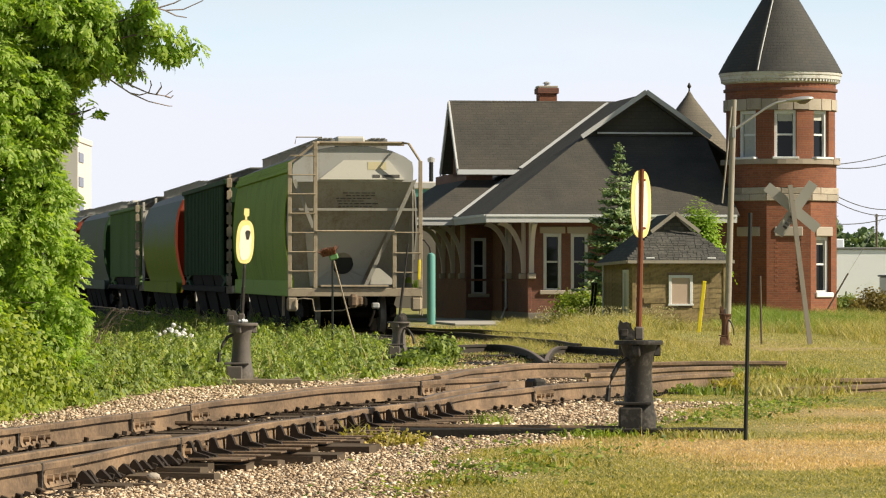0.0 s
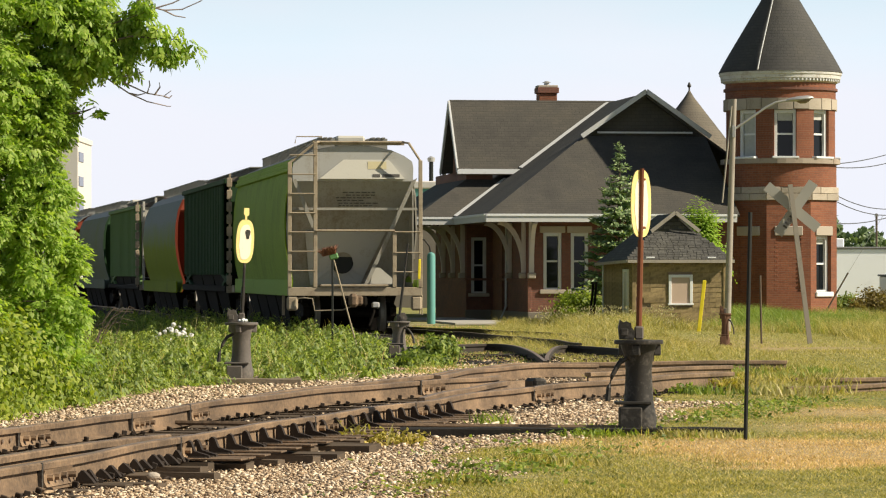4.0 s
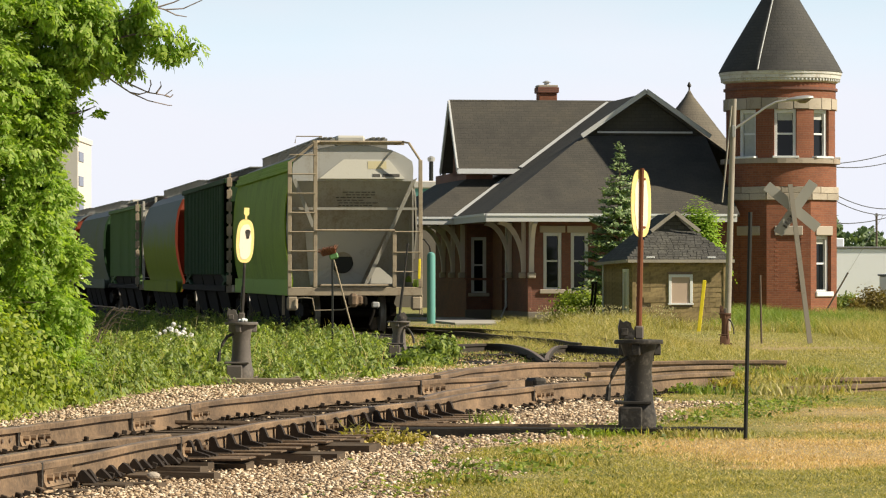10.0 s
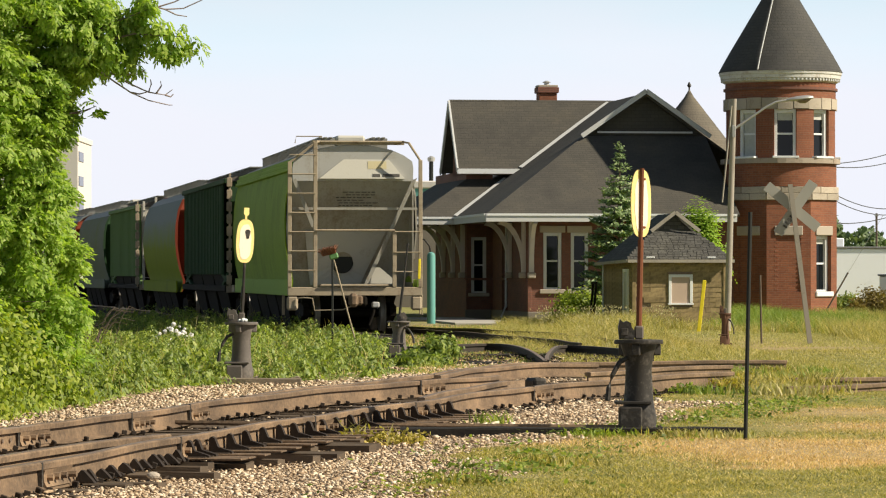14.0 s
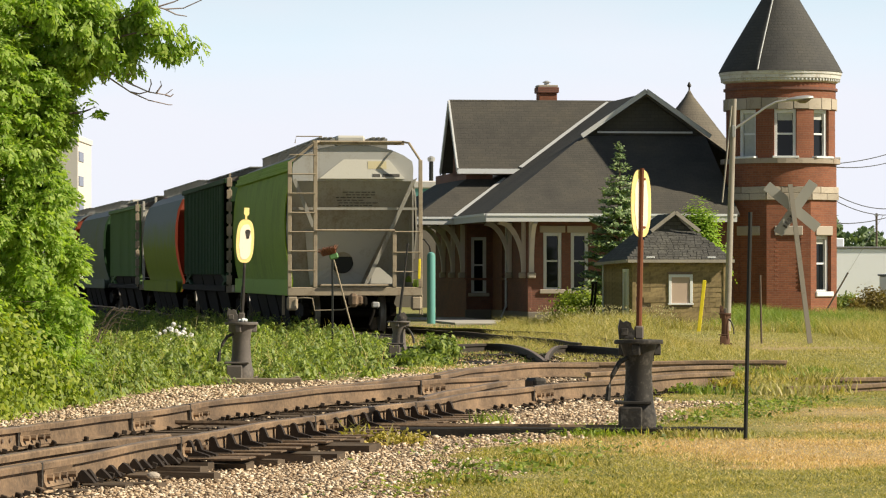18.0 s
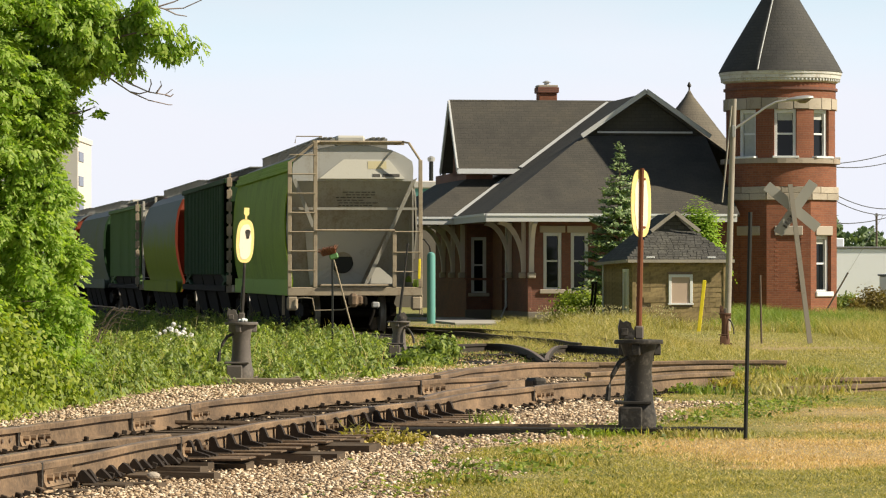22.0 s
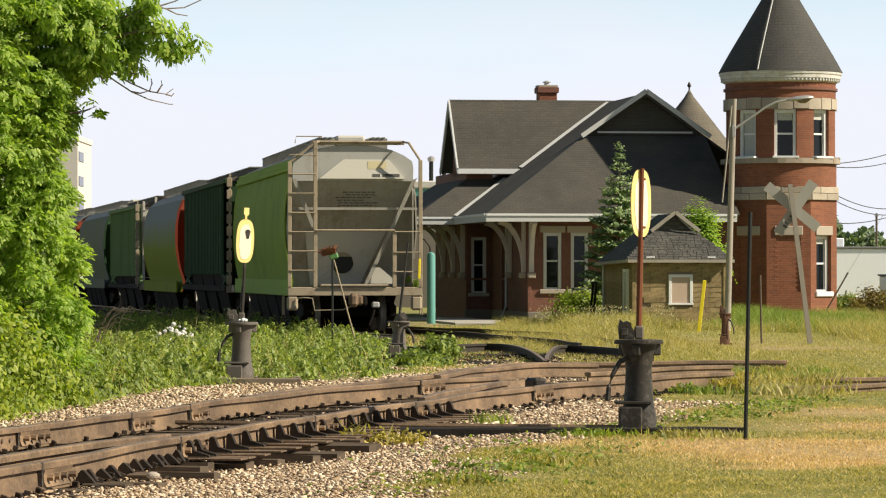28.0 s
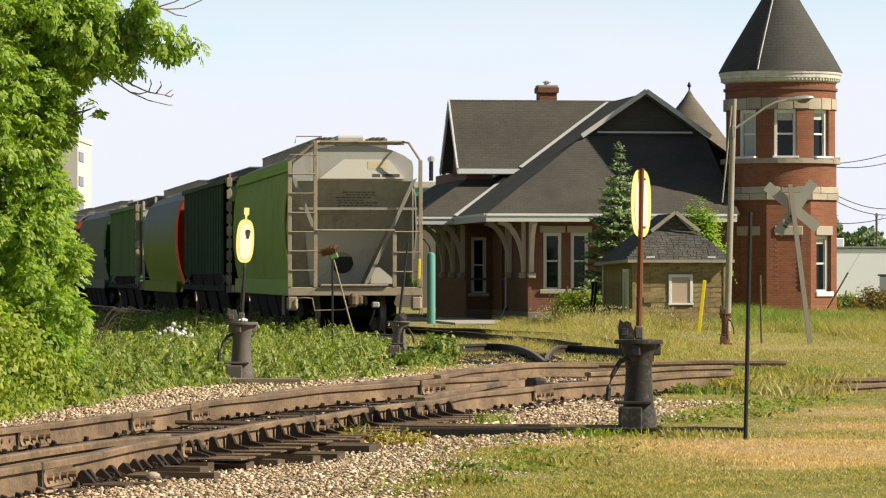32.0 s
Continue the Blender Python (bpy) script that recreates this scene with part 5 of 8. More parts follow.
def oval(w, h, r, n=8):
    """An upright outline with round ends."""
    pts = []
    for cx, cz, t0 in ((w / 2 - r, h / 2 - r, 0), (-w / 2 + r, h / 2 - r, 90), (-w / 2 + r, -h / 2 + r, 180), (w / 2 - r, -h / 2 + r, 270)):
        pts += [(cx + r * math.cos(radians(t0 + k * 90 / n)), cz + r * math.sin(radians(t0 + k * 90 / n))) for k in range(n + 1)]
    return pts


def egg(w, h, n=40):
    """An upright oval, fuller than an ellipse."""
    out = []
    for i in range(n):
        c, q = math.cos(i * math.tau / n), math.sin(i * math.tau / n)
        out.append((w / 2 * math.copysign(abs(c) ** 0.66, c), h / 2 * math.copysign(abs(q) ** 0.84, q)))
    return out


def stand_target(st, m, spot, tab):
    tg = new("target")
    tg.parent, tg.matrix_basis = st, m
    bm = B()
    extrude_outline(bm, egg(0.25, 0.56), -0.004, 0.004)
    part("plate", bm, M["yellow"], tg, "yellow oval target plate")
    bm = B()
    extrude_outline(bm, [(x + 0.004 * math.sin(37 * z), z - 0.01 + 0.004 * math.sin(55 * x)) for x, z in egg(0.165, 0.45)], -0.0075, -0.0045)
    part("centre", bm, M["pale_yellow"], tg, "bleached centre of the target")
    if spot:
        bm = B()
        extrude_outline(bm, [(0.03 + 0.032 * math.cos(t) * (1 + 0.3 * math.sin(3 * t)), 0.09 + 0.075 * math.sin(t) * (1 + 0.2 * math.cos(2 * t))) for t in np.linspace(0, 6.0, 14)], -0.0105, -0.0085)
        part("rust_spot", bm, M["iron"], tg, "dark rusted spot")
    if tab:
        bm = B()
        extrude_outline(bm, [(-0.014, 0.27), (0.014, 0.27), (0.014, 0.325), (0.04, 0.34), (0.038, 0.43), (-0.032, 0.43), (-0.035, 0.35), (-0.014, 0.325)], -0.004, 0.004)
        part("tab", bm, M["yellow"], tg)


def switch_stand(name, m, body, height, mast, label, lever, tab=False, spot=False, target=None, lean=0.0, box_side=-1):
    st = thing(name, label, "switch stand", m, "switch stands")
    k = height / 0.74
    bm = B()
    lathe(bm, [(0.145, 0.0), (0.15, 0.12 * k), (0.128, 0.2 * k), (0.115, 0.35 * k), (0.108, 0.5 * k), (0.122, 0.62 * k), (0.15, 0.70 * k), (0.15, 0.715 * k)], 22)
    part("pedestal", bm, M[body], st, "", True)
    bm = B()
    lathe(bm, [(0.02, 0.715 * k), (0.20, 0.715 * k), (0.205, 0.73 * k), (0.20, 0.75 * k), (0.02, 0.755 * k)], 26)
    part("table", bm, M[body], st, "round notched table plate", True)
    for a in (20, 140, 260):
        bm = B()
        box(bm, (-0.035, -0.05, 0.62 * k), (0.035, 0.02, 0.715 * k), pose(0.17 * math.cos(radians(a)), 0.17 * math.sin(radians(a)), 0, 0, 0, a - 90), 0.01)
        part("lug", bm, M[body], st)
    bm = B()
    box(bm, (-0.17, -0.2, -0.02), (0.02, -0.02, 0.2 * k), None, 0.012)
    part("crank_box", bm, M[body], st)
    bm = B()
    box(bm, (-0.2, -0.17, 0.22 * k), (0.1, 0.1, 0.245 * k), None, 0.006)
    part("foot_flange", bm, M[body], st)
    bm = B()
    box(bm, (-0.2, -0.15, -0.05), (0.22, 0.18, 0.012), None, 0.01)
    part("base_plate", bm, M[body], st)
    for x, y in ((-0.16, -0.11), (0.18, -0.11), (-0.16, 0.14), (0.18, 0.14)):
        bm = B()
        lathe(bm, [(0.018, 0.01), (0.018, 0.035)], 6, (x, y, 0))
        part("bolt", bm, M[body], st)
    bm = B()
    s = lever
    tube(bm, [(s * 0.10, -0.08, 0.60 * k), (s * 0.165, -0.12, 0.565 * k), (s * 0.225, -0.15, 0.46 * k), (s * 0.255, -0.17, 0.36 * k), (s * 0.265, -0.18, 0.25 * k)], [0.02, 0.021, 0.02, 0.02, 0.024], 8)
    part("throw_lever", bm, M["iron"], st, "hanging throw lever")
    bm = B()
    q0 = -0.16 if box_side < 0 else 0.02
    extrude_outline(bm, [(q0 + a, 0.755 * k + b) for a, b in ((0, 0), (0.12, 0), (0.125, 0.07), (0.10, 0.10), (0.095, 0.135), (0.06, 0.15), (0.03, 0.14), (0.005, 0.165), (-0.01, 0.10))], -0.06, 0.06)
    box(bm, (q0 + 0.01, -0.075, 0.755 * k + 0.03), (q0 + 0.07, -0.058, 0.755 * k + 0.09), None, 0.01)
    part("latch_housing", bm, M["iron"] if body == "iron" else M[body], st)
    bm = B()
    box(bm, (-0.035, -0.035, 0.755 * k), (0.04, 0.035, 0.755 * k + 0.11), None, 0.012)
    part("mast_socket", bm, M["iron_grey"], st)
    if mast:
        bm = B()
        top = Vector((lean, 0, mast))
        foot = Vector((0, 0, 0.755 * k))
        mid = foot.lerp(top, 0.58)
        tube(bm, [foot, mid], 0.024, 8)
        tube(bm, [mid, top], 0.017, 8)
        part("mast", bm, M["rust_pole"] if body == "iron" else M["iron"], st, "thin rusty mast")
    if target:
        stand_target(st, target, spot, tab)
        for dz in (-0.2, 0.2) if body == "iron" else ():
            bm = B()
            tube(bm, [(-0.028, -0.02, dz), (0.028, -0.02, dz)], 0.012, 6)
            part("clamp", bm, M["rust_pole"], st, "", False, target)
    return st


switch_stand("switch_stand", pose(1.62, 31.0, 0.0), "iron", 0.74, 2.17, "black cast iron switch stand with rusty mast and yellow target", -1, False, False, pose(0.02, 0.022, 1.88, 0, 0, 46), 0.03)
switch_stand("switch_stand", pose(-2.44, 45.3, 0.0), "iron_grey", 0.70, 1.45, "grey iron switch stand with yellow target and rust spot", -1, True, True, pose(0.045, -0.02, 1.69, 0, 3, 32) @ Matrix.Diagonal((0.98, 1, 0.94, 1)), 0.04)
switch_stand("switch_stand", pose(-0.77, 65.3, -0.1), "iron_grey", 0.56, 1.92, "grey switch stand with a bare leaning mast in weeds", 1, False, False, None, 0.16, 1)
switch_stand("switch_stand", pose(6.03, 80.0, -0.22) @ Matrix.Diagonal((0.68, 0.68, 1, 1)), "iron_rust", 0.66, 0.0, "short rusty brown switch stand in the grass", 1)
for a, (x, y, r) in enumerate(((0.03, -0.06, 0.028), (0.06, -0.03, 0.022), (-0.02, -0.08, 0.02), (0.02, -0.1, 0.024), (0.05, -0.09, 0.016))):
    bm = B()
    bmesh.ops.create_icosphere(bm, subdivisions=1, radius=r)
    whole("bird_dropping", bm, M["white"], "white dropping on the stand's table", "dropping", "droppings", "", pose(-2.44 + x, 45.3 + y, 0.72 + r * 0.6, 20 * a, 0, 50 * a))

# long timbers under the stands
for x0, x1, y, dz, lab in ((-0.35, 2.45, 30.62, -0.06, "dark creosoted headblock timber under the switch stand"), (-0.25, 2.3, 31.32, -0.10, "dark creosoted headblock timber under the switch stand"),
                           (-3.32, -1.7, 44.85, -0.055, "weathered grey headblock timber under the switch stand"), (-3.2, -1.75, 45.75, -0.06, "weathered grey headblock timber under the switch stand")):
    bm = B()
    n = 7
    rr = random.Random(int(y * 10))
    loft(bm, [[(x0 + (x1 - x0) * i / n, y + sy * (0.115 + rr.uniform(-0.008, 0.004)), dz + 0.1 * sz + rr.uniform(-0.006, 0.006)) for sy, sz in ((-1, -1), (1, -1), (1, 0.9), (0.9, 1), (-0.9, 1), (-1, 0.9))] for i in range(n + 1)])
    whole("headblock_timber", bm, M["creosote" if y < 40 else "old_timber"], lab, "timber", "headblock timbers")

# ---- posts and signs on the lawn ----


def simple_post(name, foot, top, r, mat, label, group="", seg=8):
    bm = B()
    tube(bm, [foot, Vector(foot).lerp(Vector(top), 0.5), top], r, seg)
    return whole(name, bm, M[mat], label, "post", group)


simple_post("steel_post", (2.41, 29.9, -0.25), (2.455, 29.9, 1.79), 0.0165, "black", "thin black steel fence post in the lawn")
simple_post("thin_rod", (6.98, 82.0, -0.4), (6.95, 82.0, 1.26), 0.022, "bark", "thin weathered rod in the grass")
simple_post("thin_post", (-1.83, 62.0, -0.4), (-1.83, 62.0, 1.55), 0.018, "black", "thin dark stake in the weeds")
bm = B()
box(bm, (-0.045, -0.012, -0.5), (0.045, 0.012, 1.32), None, 0.008)
whole("marker_post", bm, M["bright_yellow"], "leaning bright yellow flat marker post", "post", "", "", pose(6.28, 92.0, -0.18, 0, 6.5, 0))

br = thing("push_broom", "worn broom leaning head-up against a stake", "broom", pose(-1.36, 61.9, -0.15, 0, -14.9, 0))
bm = B()
tube(bm, [(0, 0, 0), (0, 0, 1.80)], 0.013, 8)
part("handle", bm, M["car_frame"], br, "dull wooden handle")
bm = B()
box(bm, (-0.06, -0.03, 1.74), (0.09, 0.03, 1.84), None, 0.02)
part("head", bm, M["green_plastic"], br, "green broom head")
rng = np.random.default_rng(4)
q = rng.uniform(-1, 1, (420, 3)) * [0.11, 0.03, 0.0] + [-0.05, 0, 1.83]
part_me = blades("bristles", q, rng.uniform(0.08, 0.16, 420), np.full(420, 0.014), 1.3, rng, M["broom"])
ob = new("bristles", part_me)
ob.parent = br
tagged(ob, "frayed red brown bristles", "", "", "stuff")

cb = thing("crossbuck_sign", "leaning railway crossbuck seen from its grey back", "sign", pose(8.07, 81.9, -0.25))
bm = B()
d = Vector((-0.475, 0, 3.50))
board(bm, (0, 0, -0.3), d, (0, 1, 0), 0.10, 0.10)
part("post", bm, M["wood_grey"], cb)
for nm, a, b in (("blade", (-0.98, 0.09, 3.47), (0.14, 0.09, 2.54)), ("blade", (0.05, 0.13, 3.55), (-0.73, 0.13, 2.42))):
    bm = B()
    a, b = Vector(a), Vector(b)
    dd = (b - a).normalized()
    board(bm, a, b, Vector((-dd.z, 0, dd.x)), 0.225, 0.025)
    bl = part(nm, bm, M["sign_back"], cb, "weathered grey sign blade")
bm = B()
for i in range(4):
    box(bm, (-0.05, 0.10, -0.05 + 0.085 * i), (0.05, 0.113, -0.005 + 0.085 * i), pose(-0.56, 0, 2.60, 0, 34, 0))
part("number_mark", bm, M["ink"], cb, "short black stencil bars")
bm = B()
for z in (3.0, 2.92):
    tube(bm, [(-0.42, -0.04, z), (-0.42, 0.15, z)], 0.014, 6)
part("bolt", bm, M["iron"], cb)

# ---- street lamp on a wooden pole ----
lp = thing("street_lamp", "weathered wooden pole with a cobra-head street lamp", "street lamp", pose(7.20, 95.0, -0.3))
bm = B()
tube(bm, [(0, 0, -0.3), (0.1, 0, 3.2), (0.19, 0, 6.03)], [0.088, 0.078, 0.068], 14)
part("pole", bm, M["wood_grey"], lp, "", True)
bm = B()
tube(bm, [(0.2, -0.09, 5.27), (0.62, -0.09, 5.56), (1.0, -0.09, 5.82), (1.24, -0.09, 5.94), (1.48, -0.09, 5.985), (1.68, -0.09, 6.0)], 0.03, 8)
part("arm", bm, M["galv"], lp)
bm = B()
loft(bm, [[(x, -0.09 + w * math.cos(t), 6.01 + (up if math.sin(t) > 0 else dn) * math.sin(t) + rise) for t in np.linspace(0, math.tau, 14, endpoint=False)] for x, w, up, dn, rise in ((1.54, 0.05, 0.035, 0.035, -0.01), (1.66, 0.10, 0.06, 0.05, 0.0), (1.85, 0.15, 0.085, 0.045, 0.01), (2.05, 0.15, 0.08, 0.04, 0.03), (2.16, 0.10, 0.05, 0.03, 0.045), (2.20, 0.04, 0.02, 0.015, 0.05))])
part("luminaire", bm, M["galv"], lp, "grey lamp housing", True)
bm = B()
loft(bm, [[(x, -0.09 + w * math.cos(t), 5.985 - d * abs(math.sin(t)) + rise) for t in np.linspace(0, math.pi, 8)] for x, w, d, rise in ((1.76, 0.06, 0.02, 0.0), (1.86, 0.12, 0.075, 0.0), (2.0, 0.13, 0.085, 0.015), (2.12, 0.07, 0.03, 0.04))])
part("lens", bm, M["lamp_lens"], lp, "dull brown lamp lens", True)
bm = B()
tube(bm, [(0.12, -0.1, 5.85), (0.0, -0.12, 4.6), (-0.12, -0.1, 3.4)], 0.025, 6)
part("riser_conduit", bm, M["wood_grey"], lp)
bm = B()
box(bm, (-0.01, -0.16, 5.05), (0.08, -0.08, 5.35), pose(0.14, 0, 0), 0.01)
part("bracket", bm, M["galv"], lp)

# ---- wooden shed ----


def build_shed():
    sh = thing("wooden_shed", "small tan wooden shed with patched shingle roof and boarded window", "shed", pose(5.28, 104.0, 0, 0, 0, 7.6))
    W, L, b, e = 2.62, 4.6, -0.5, 1.62
    # clapboards, each a board of its own
    rows = 15
    h = (e - b) / rows
    rr = random.Random(9)
    me = {}
    def clap(x0, x1, z, axis):
        key = (round(x1 - x0, 3), axis)
        if key not in me:
            bm = B()
            n = 4
            ring = [(0, 0), (-0.014, 0.003), (-0.008, h + 0.008), (0.0, h + 0.008)]
            if axis == "x":
                loft(bm, [[((x1 - x0) * t / n, p, q) for p, q in ring] for t in range(n + 1)])
            else:
                loft(bm, [[(p, (x1 - x0) * t / n, q) for p, q in ring] for t in range(n + 1)])
            me[key] = finish(bm, "clapboard", M["shed_wall"])
        ob = new("clapboard", me[key])
        ob.parent = sh
        ob.matrix_basis = pose(x0, rr.uniform(-0.006, 0.004), z + rr.uniform(-0.008, 0.008), rr.uniform(-1.5, 1.5), rr.uniform(-0.8, 0.8)) if axis == "x" else pose(0, x0, z)
    win = (1.0, 1.68, 0.47, 1.27)
    door = (0.55, 1.25)
    for i in range(rows):
        z = b + i * h
        spans = ((0, win[0]), (win[1], W)) if z + h > win[2] and z < win[3] else ((0, W),)
        for p0, p1 in spans:
            x = p0
            while x < p1 - 0.01:
                stop = min(p1, x + rr.choice((0.15, 0.3, 0.5, 0.7)))
                if p1 - stop < 0.2:
                    stop = p1
                if rr.random() > (0.08 if stop - x < 0.35 else 0.02):
                    clap(x, stop, z, "x")
                x = stop
        if z < 1.42:
            clap(0, door[0], z, "y")
            clap(door[1], L, z, "y")
        else:
            clap(0, L, z, "y")
    bm = B()
    box(bm, (0.03, 0.03, b), (W - 0.03, L, e))
    part("core", bm, M["soffit"], sh)
    for x in (-0.03, W - 0.07):
        bm = B()
        box(bm, (x, -0.035, b), (x + 0.1, 0.06, e), None, 0.006)
        part("corner_board", bm, M["shed_wall"], sh)
    bm = B()
    box(bm, (-0.05, L - 0.05, b), (0.05, L + 0.06, e - 0.08), None, 0.006)
    part("corner_board", bm, M["trim"], sh, "pale grey corner board")
    wn_ = new("window")
    wn_.parent, wn_.matrix_basis = sh, pose(1.34, -0.03, 0.47)
    for lo, hi in (((-0.34, -0.02, 0), (-0.26, 0.05, 0.8)), ((0.26, -0.02, 0), (0.34, 0.05, 0.8)), ((-0.26, -0.02, 0.72), (0.26, 0.05, 0.8)), ((-0.36, -0.04, -0.05), (0.36, 0.05, 0.0))):
        bm = B()
        box(bm, lo, hi, None, 0.006)
        part("casing", bm, M["white"], wn_)
    bm = B()
    box(bm, (-0.26, 0.01, 0), (0.26, 0.03, 0.72), None, 0.004)
    part("boarding", bm, worn("faded pink plywood", (0.50, 0.38, 0.30), (0.36, 0.25, 0.19), 3, 20, 0.5, 0.9), wn_, "faded pinkish plywood board")
    dr = new("door")
    dr.parent, dr.matrix_basis = sh, pose(-0.03, 0.55, -0.4)
    bm = B()
    box(bm, (-0.012, 0.08, 0), (0.03, 0.62, 1.74), None, 0.006)
    part("door_leaf", bm, M["galv"], dr, "blue grey door leaf")
    for y0, y1, z0, z1 in ((0, 0.08, 0, 1.82), (0.62, 0.70, 0, 1.82), (0.08, 0.62, 1.74, 1.82)):
        bm = B()
        box(bm, (-0.04, y0, z0), (0.03, y1, z1), None, 0.006)
        part("casing", bm, M["white"], dr)
    # roof: hips with a small gable at the front
    o, oy, rz, gy, gz = 0.20, 0.25, 2.98, 0.72, 2.47
    k = (rz - e - 0.06) / (W / 2 + o)
    gw = (rz - gz) / k
    c = W / 2
    ez = e + 0.06
    sag = ez - 0.07
    quad_roof("roof", [[(-o, -oy, ez), (W + o, -oy, ez), (c + gw, gy, gz), (c - gw, gy, gz)],
                       [(-o, -oy, ez), (-o, L + oy, sag), (c, L - 1.4, rz), (c, gy - 0.15, rz), (c - gw, gy, gz)],
                       [(W + o, -oy, ez), (c + gw, gy, gz), (c, gy - 0.15, rz), (c, L - 1.4, rz), (W + o, L + oy, ez)],
                       [(-o, L + oy, sag), (W + o, L + oy, ez), (c, L - 1.4, rz)]], sh, "shed_roof", "", 0.05)
    # shingle courses on the front slope, lifted and ragged
    n = 12
    for i in range(n):
        f0, f1 = i / n, (i + 1) / n + 0.03
        xa, xb = -o + (c - gw + o) * f0, W + o - (c - gw + o) * f0
        x = xa
        while x < xb - 0.12:
            w = min(rr.uniform(0.13, 0.27), xb - x)
            z0, z1 = ez + (gz - ez) * f0, ez + (gz - ez) * min(1, f1)
            y0, y1 = -oy + (gy + oy) * f0, -oy + (gy + oy) * min(1, f1)
            t = rr.uniform(0.012, 0.03)
            bm = B()
            into(bm, [(x + 0.008, y0, z0 + t), (x + w - 0.008, y0, z0 + t + rr.uniform(-0.006, 0.01)), (x + w - 0.008, y1, z1 + 0.008), (x + 0.008, y1, z1 + 0.008),
                      (x + 0.008, y0, z0), (x + w - 0.008, y0, z0), (x + w - 0.008, y1, z1 - 0.01), (x + 0.008, y1, z1 - 0.01)],
                 [(0, 1, 2, 3), (7, 6, 5, 4), (0, 4, 5, 1), (1, 5, 6, 2), (2, 6, 7, 3), (3, 7, 4, 0)])
            part("shingle", bm, M["shed_roof"], sh)
            x += w
    for a, bb in (((-o, -oy - 0.02, ez), (W + o, -oy - 0.02, ez)), ((-o - 0.02, L + oy, sag), (-o - 0.02, -oy, ez))):
        bm = B()
        board(bm, Vector(a) - Vector((0, 0, 0.04)), Vector(bb) - Vector((0, 0, 0.04)), (0, 0, 1), 0.085, 0.04)
        part("fascia", bm, M["wood_grey"], sh)
    for s in (-1, 1):
        bm = B()
        board(bm, (c + s * (gw + 0.1), gy - 0.17, gz + 0.01), (c, gy - 0.17, rz + 0.03), (s * k, 0, 1), 0.10, 0.04)
        part("bargeboard", bm, M["wood_grey"], sh)
    bm = B()
    extrude_outline(bm, [(c - gw, gz), (c + gw, gz), (c, rz - 0.04)], gy + 0.01, gy + 0.1)
    part("gablet", bm, M["shed_roof"], sh)
    for x in (0.45, 2.18):
        bm = B()
        box(bm, (x - 0.12, -0.22, ez + 0.045), (x + 0.12, -0.12, ez + 0.085), None, 0.008)
        part("roof_patch", bm, M["white"], sh, "white roof patch")
    bm = B()
    box(bm, (0, 0, 0), (0.08, 0.6, 0.06), pose(-0.7, 1.5, 1.0, 0, 0, 0))
    for sx in (0.0, 0.5):
        box(bm, (-0.03, -0.03, -1.3), (0.03, 0.03, 0.06), pose(-0.66, 1.5 + sx, 1.0, 6, 4, 0))
    whole("old_bench", bm, M["under"], "old dark upturned frame leaning beside the shed", "frame", "", "", pose(5.15, 103.6, 0, 0, 0, 7.6))


build_shed()

# ---- behind and beside ----
pp = thing("teal_post", "teal painted steel column by the platform", "post", pose(-0.37, 117.0, -0.35))
bm = B()
lathe(bm, [(0.13, 0), (0.13, 2.2), (0.10, 2.28), (0.02, 2.32)], 18)
part("column", bm, M["teal"], pp, "", True)
bm = B()
tube(bm, [(0, 0, 2.2), (-0.05, 0, 2.5), (-0.2, 0, 2.7), (-0.4, 0, 2.75)], 0.03, 8)
part("arm", bm, M["iron"], pp)


def block(name, m, size, wall, label, windows=(), roof="grey_roof", rim=0.3):
    """A plain building: four walls with window openings, a flat roof with a rim."""
    W, L, Hh = size
    bl = thing(name, label, "building", m)
    bm = B()
    box(bm, (0, 0, -1), (W, L, Hh), None, 0.05)
    part("wall", bm, M[wall], bl)
    bm = B()
    box(bm, (-0.1, -0.1, Hh), (W + 0.1, L + 0.1, Hh + rim), None, 0.05)
    part("roof", bm, M[roof], bl)
    for x, z, w, h in windows:
        win = new("window")
        win.parent, win.matrix_basis = bl, pose(x, 0, z)
        bm = B()
        box(bm, (0, -0.04, 0), (w, -0.01, h))
        part("pane", bm, M["glass"], win)
        for lo, hi in (((-0.1, -0.08, -0.12), (w + 0.1, 0.0, 0)), ((-0.1, -0.07, h), (w + 0.1, 0.0, h + 0.08)), ((w / 2 - 0.04, -0.06, 0), (w / 2 + 0.04, -0.04, h))):
            bm = B()
            box(bm, lo, hi)
            part("frame", bm, M["trim"], win)
    return bl


ap = block("apartment_block", pose(-45.8, 320, 0), (14.6, 12, 12.6), "cream_wall", "distant cream apartment block behind the tree", [(x, z, 0.8, 1.15) for z in (1.5, 5, 8.1) for x in (2.0, 7.0, 13.0)], "cream_wall", 0.5)
for z in (2.5, 4.6, 6.7, 8.8, 10.9):
    bm = B()
    box(bm, (14.58, 0.4, z), (14.66, 4.4, z + 0.85), None, 0.02)
    part("side_window", bm, M["glass"], ap, "dark side window")
wh = block("warehouse", pose(21.0, 220, 0), (20, 12, 2.75), "white_wall", "long low white warehouse wall", [], "grey_roof", 0.12)
bm = B()
box(bm, (0, 0, 0), (0.9, 0.9, 0.55), pose(2.0, 3, 2.85), 0.05)
whole("roof_unit", bm, M["white_wall"], "pale roof ventilation box on the warehouse", "vent", "", "", pose(21.0, 220, 0))
block("garage", pose(24.6, 205, 0), (6, 6, 1.15), "galv", "low grey metal garage beside the warehouse", [(0.6, 0.1, 0.5, 0.7)], "grey_roof", 0.1)
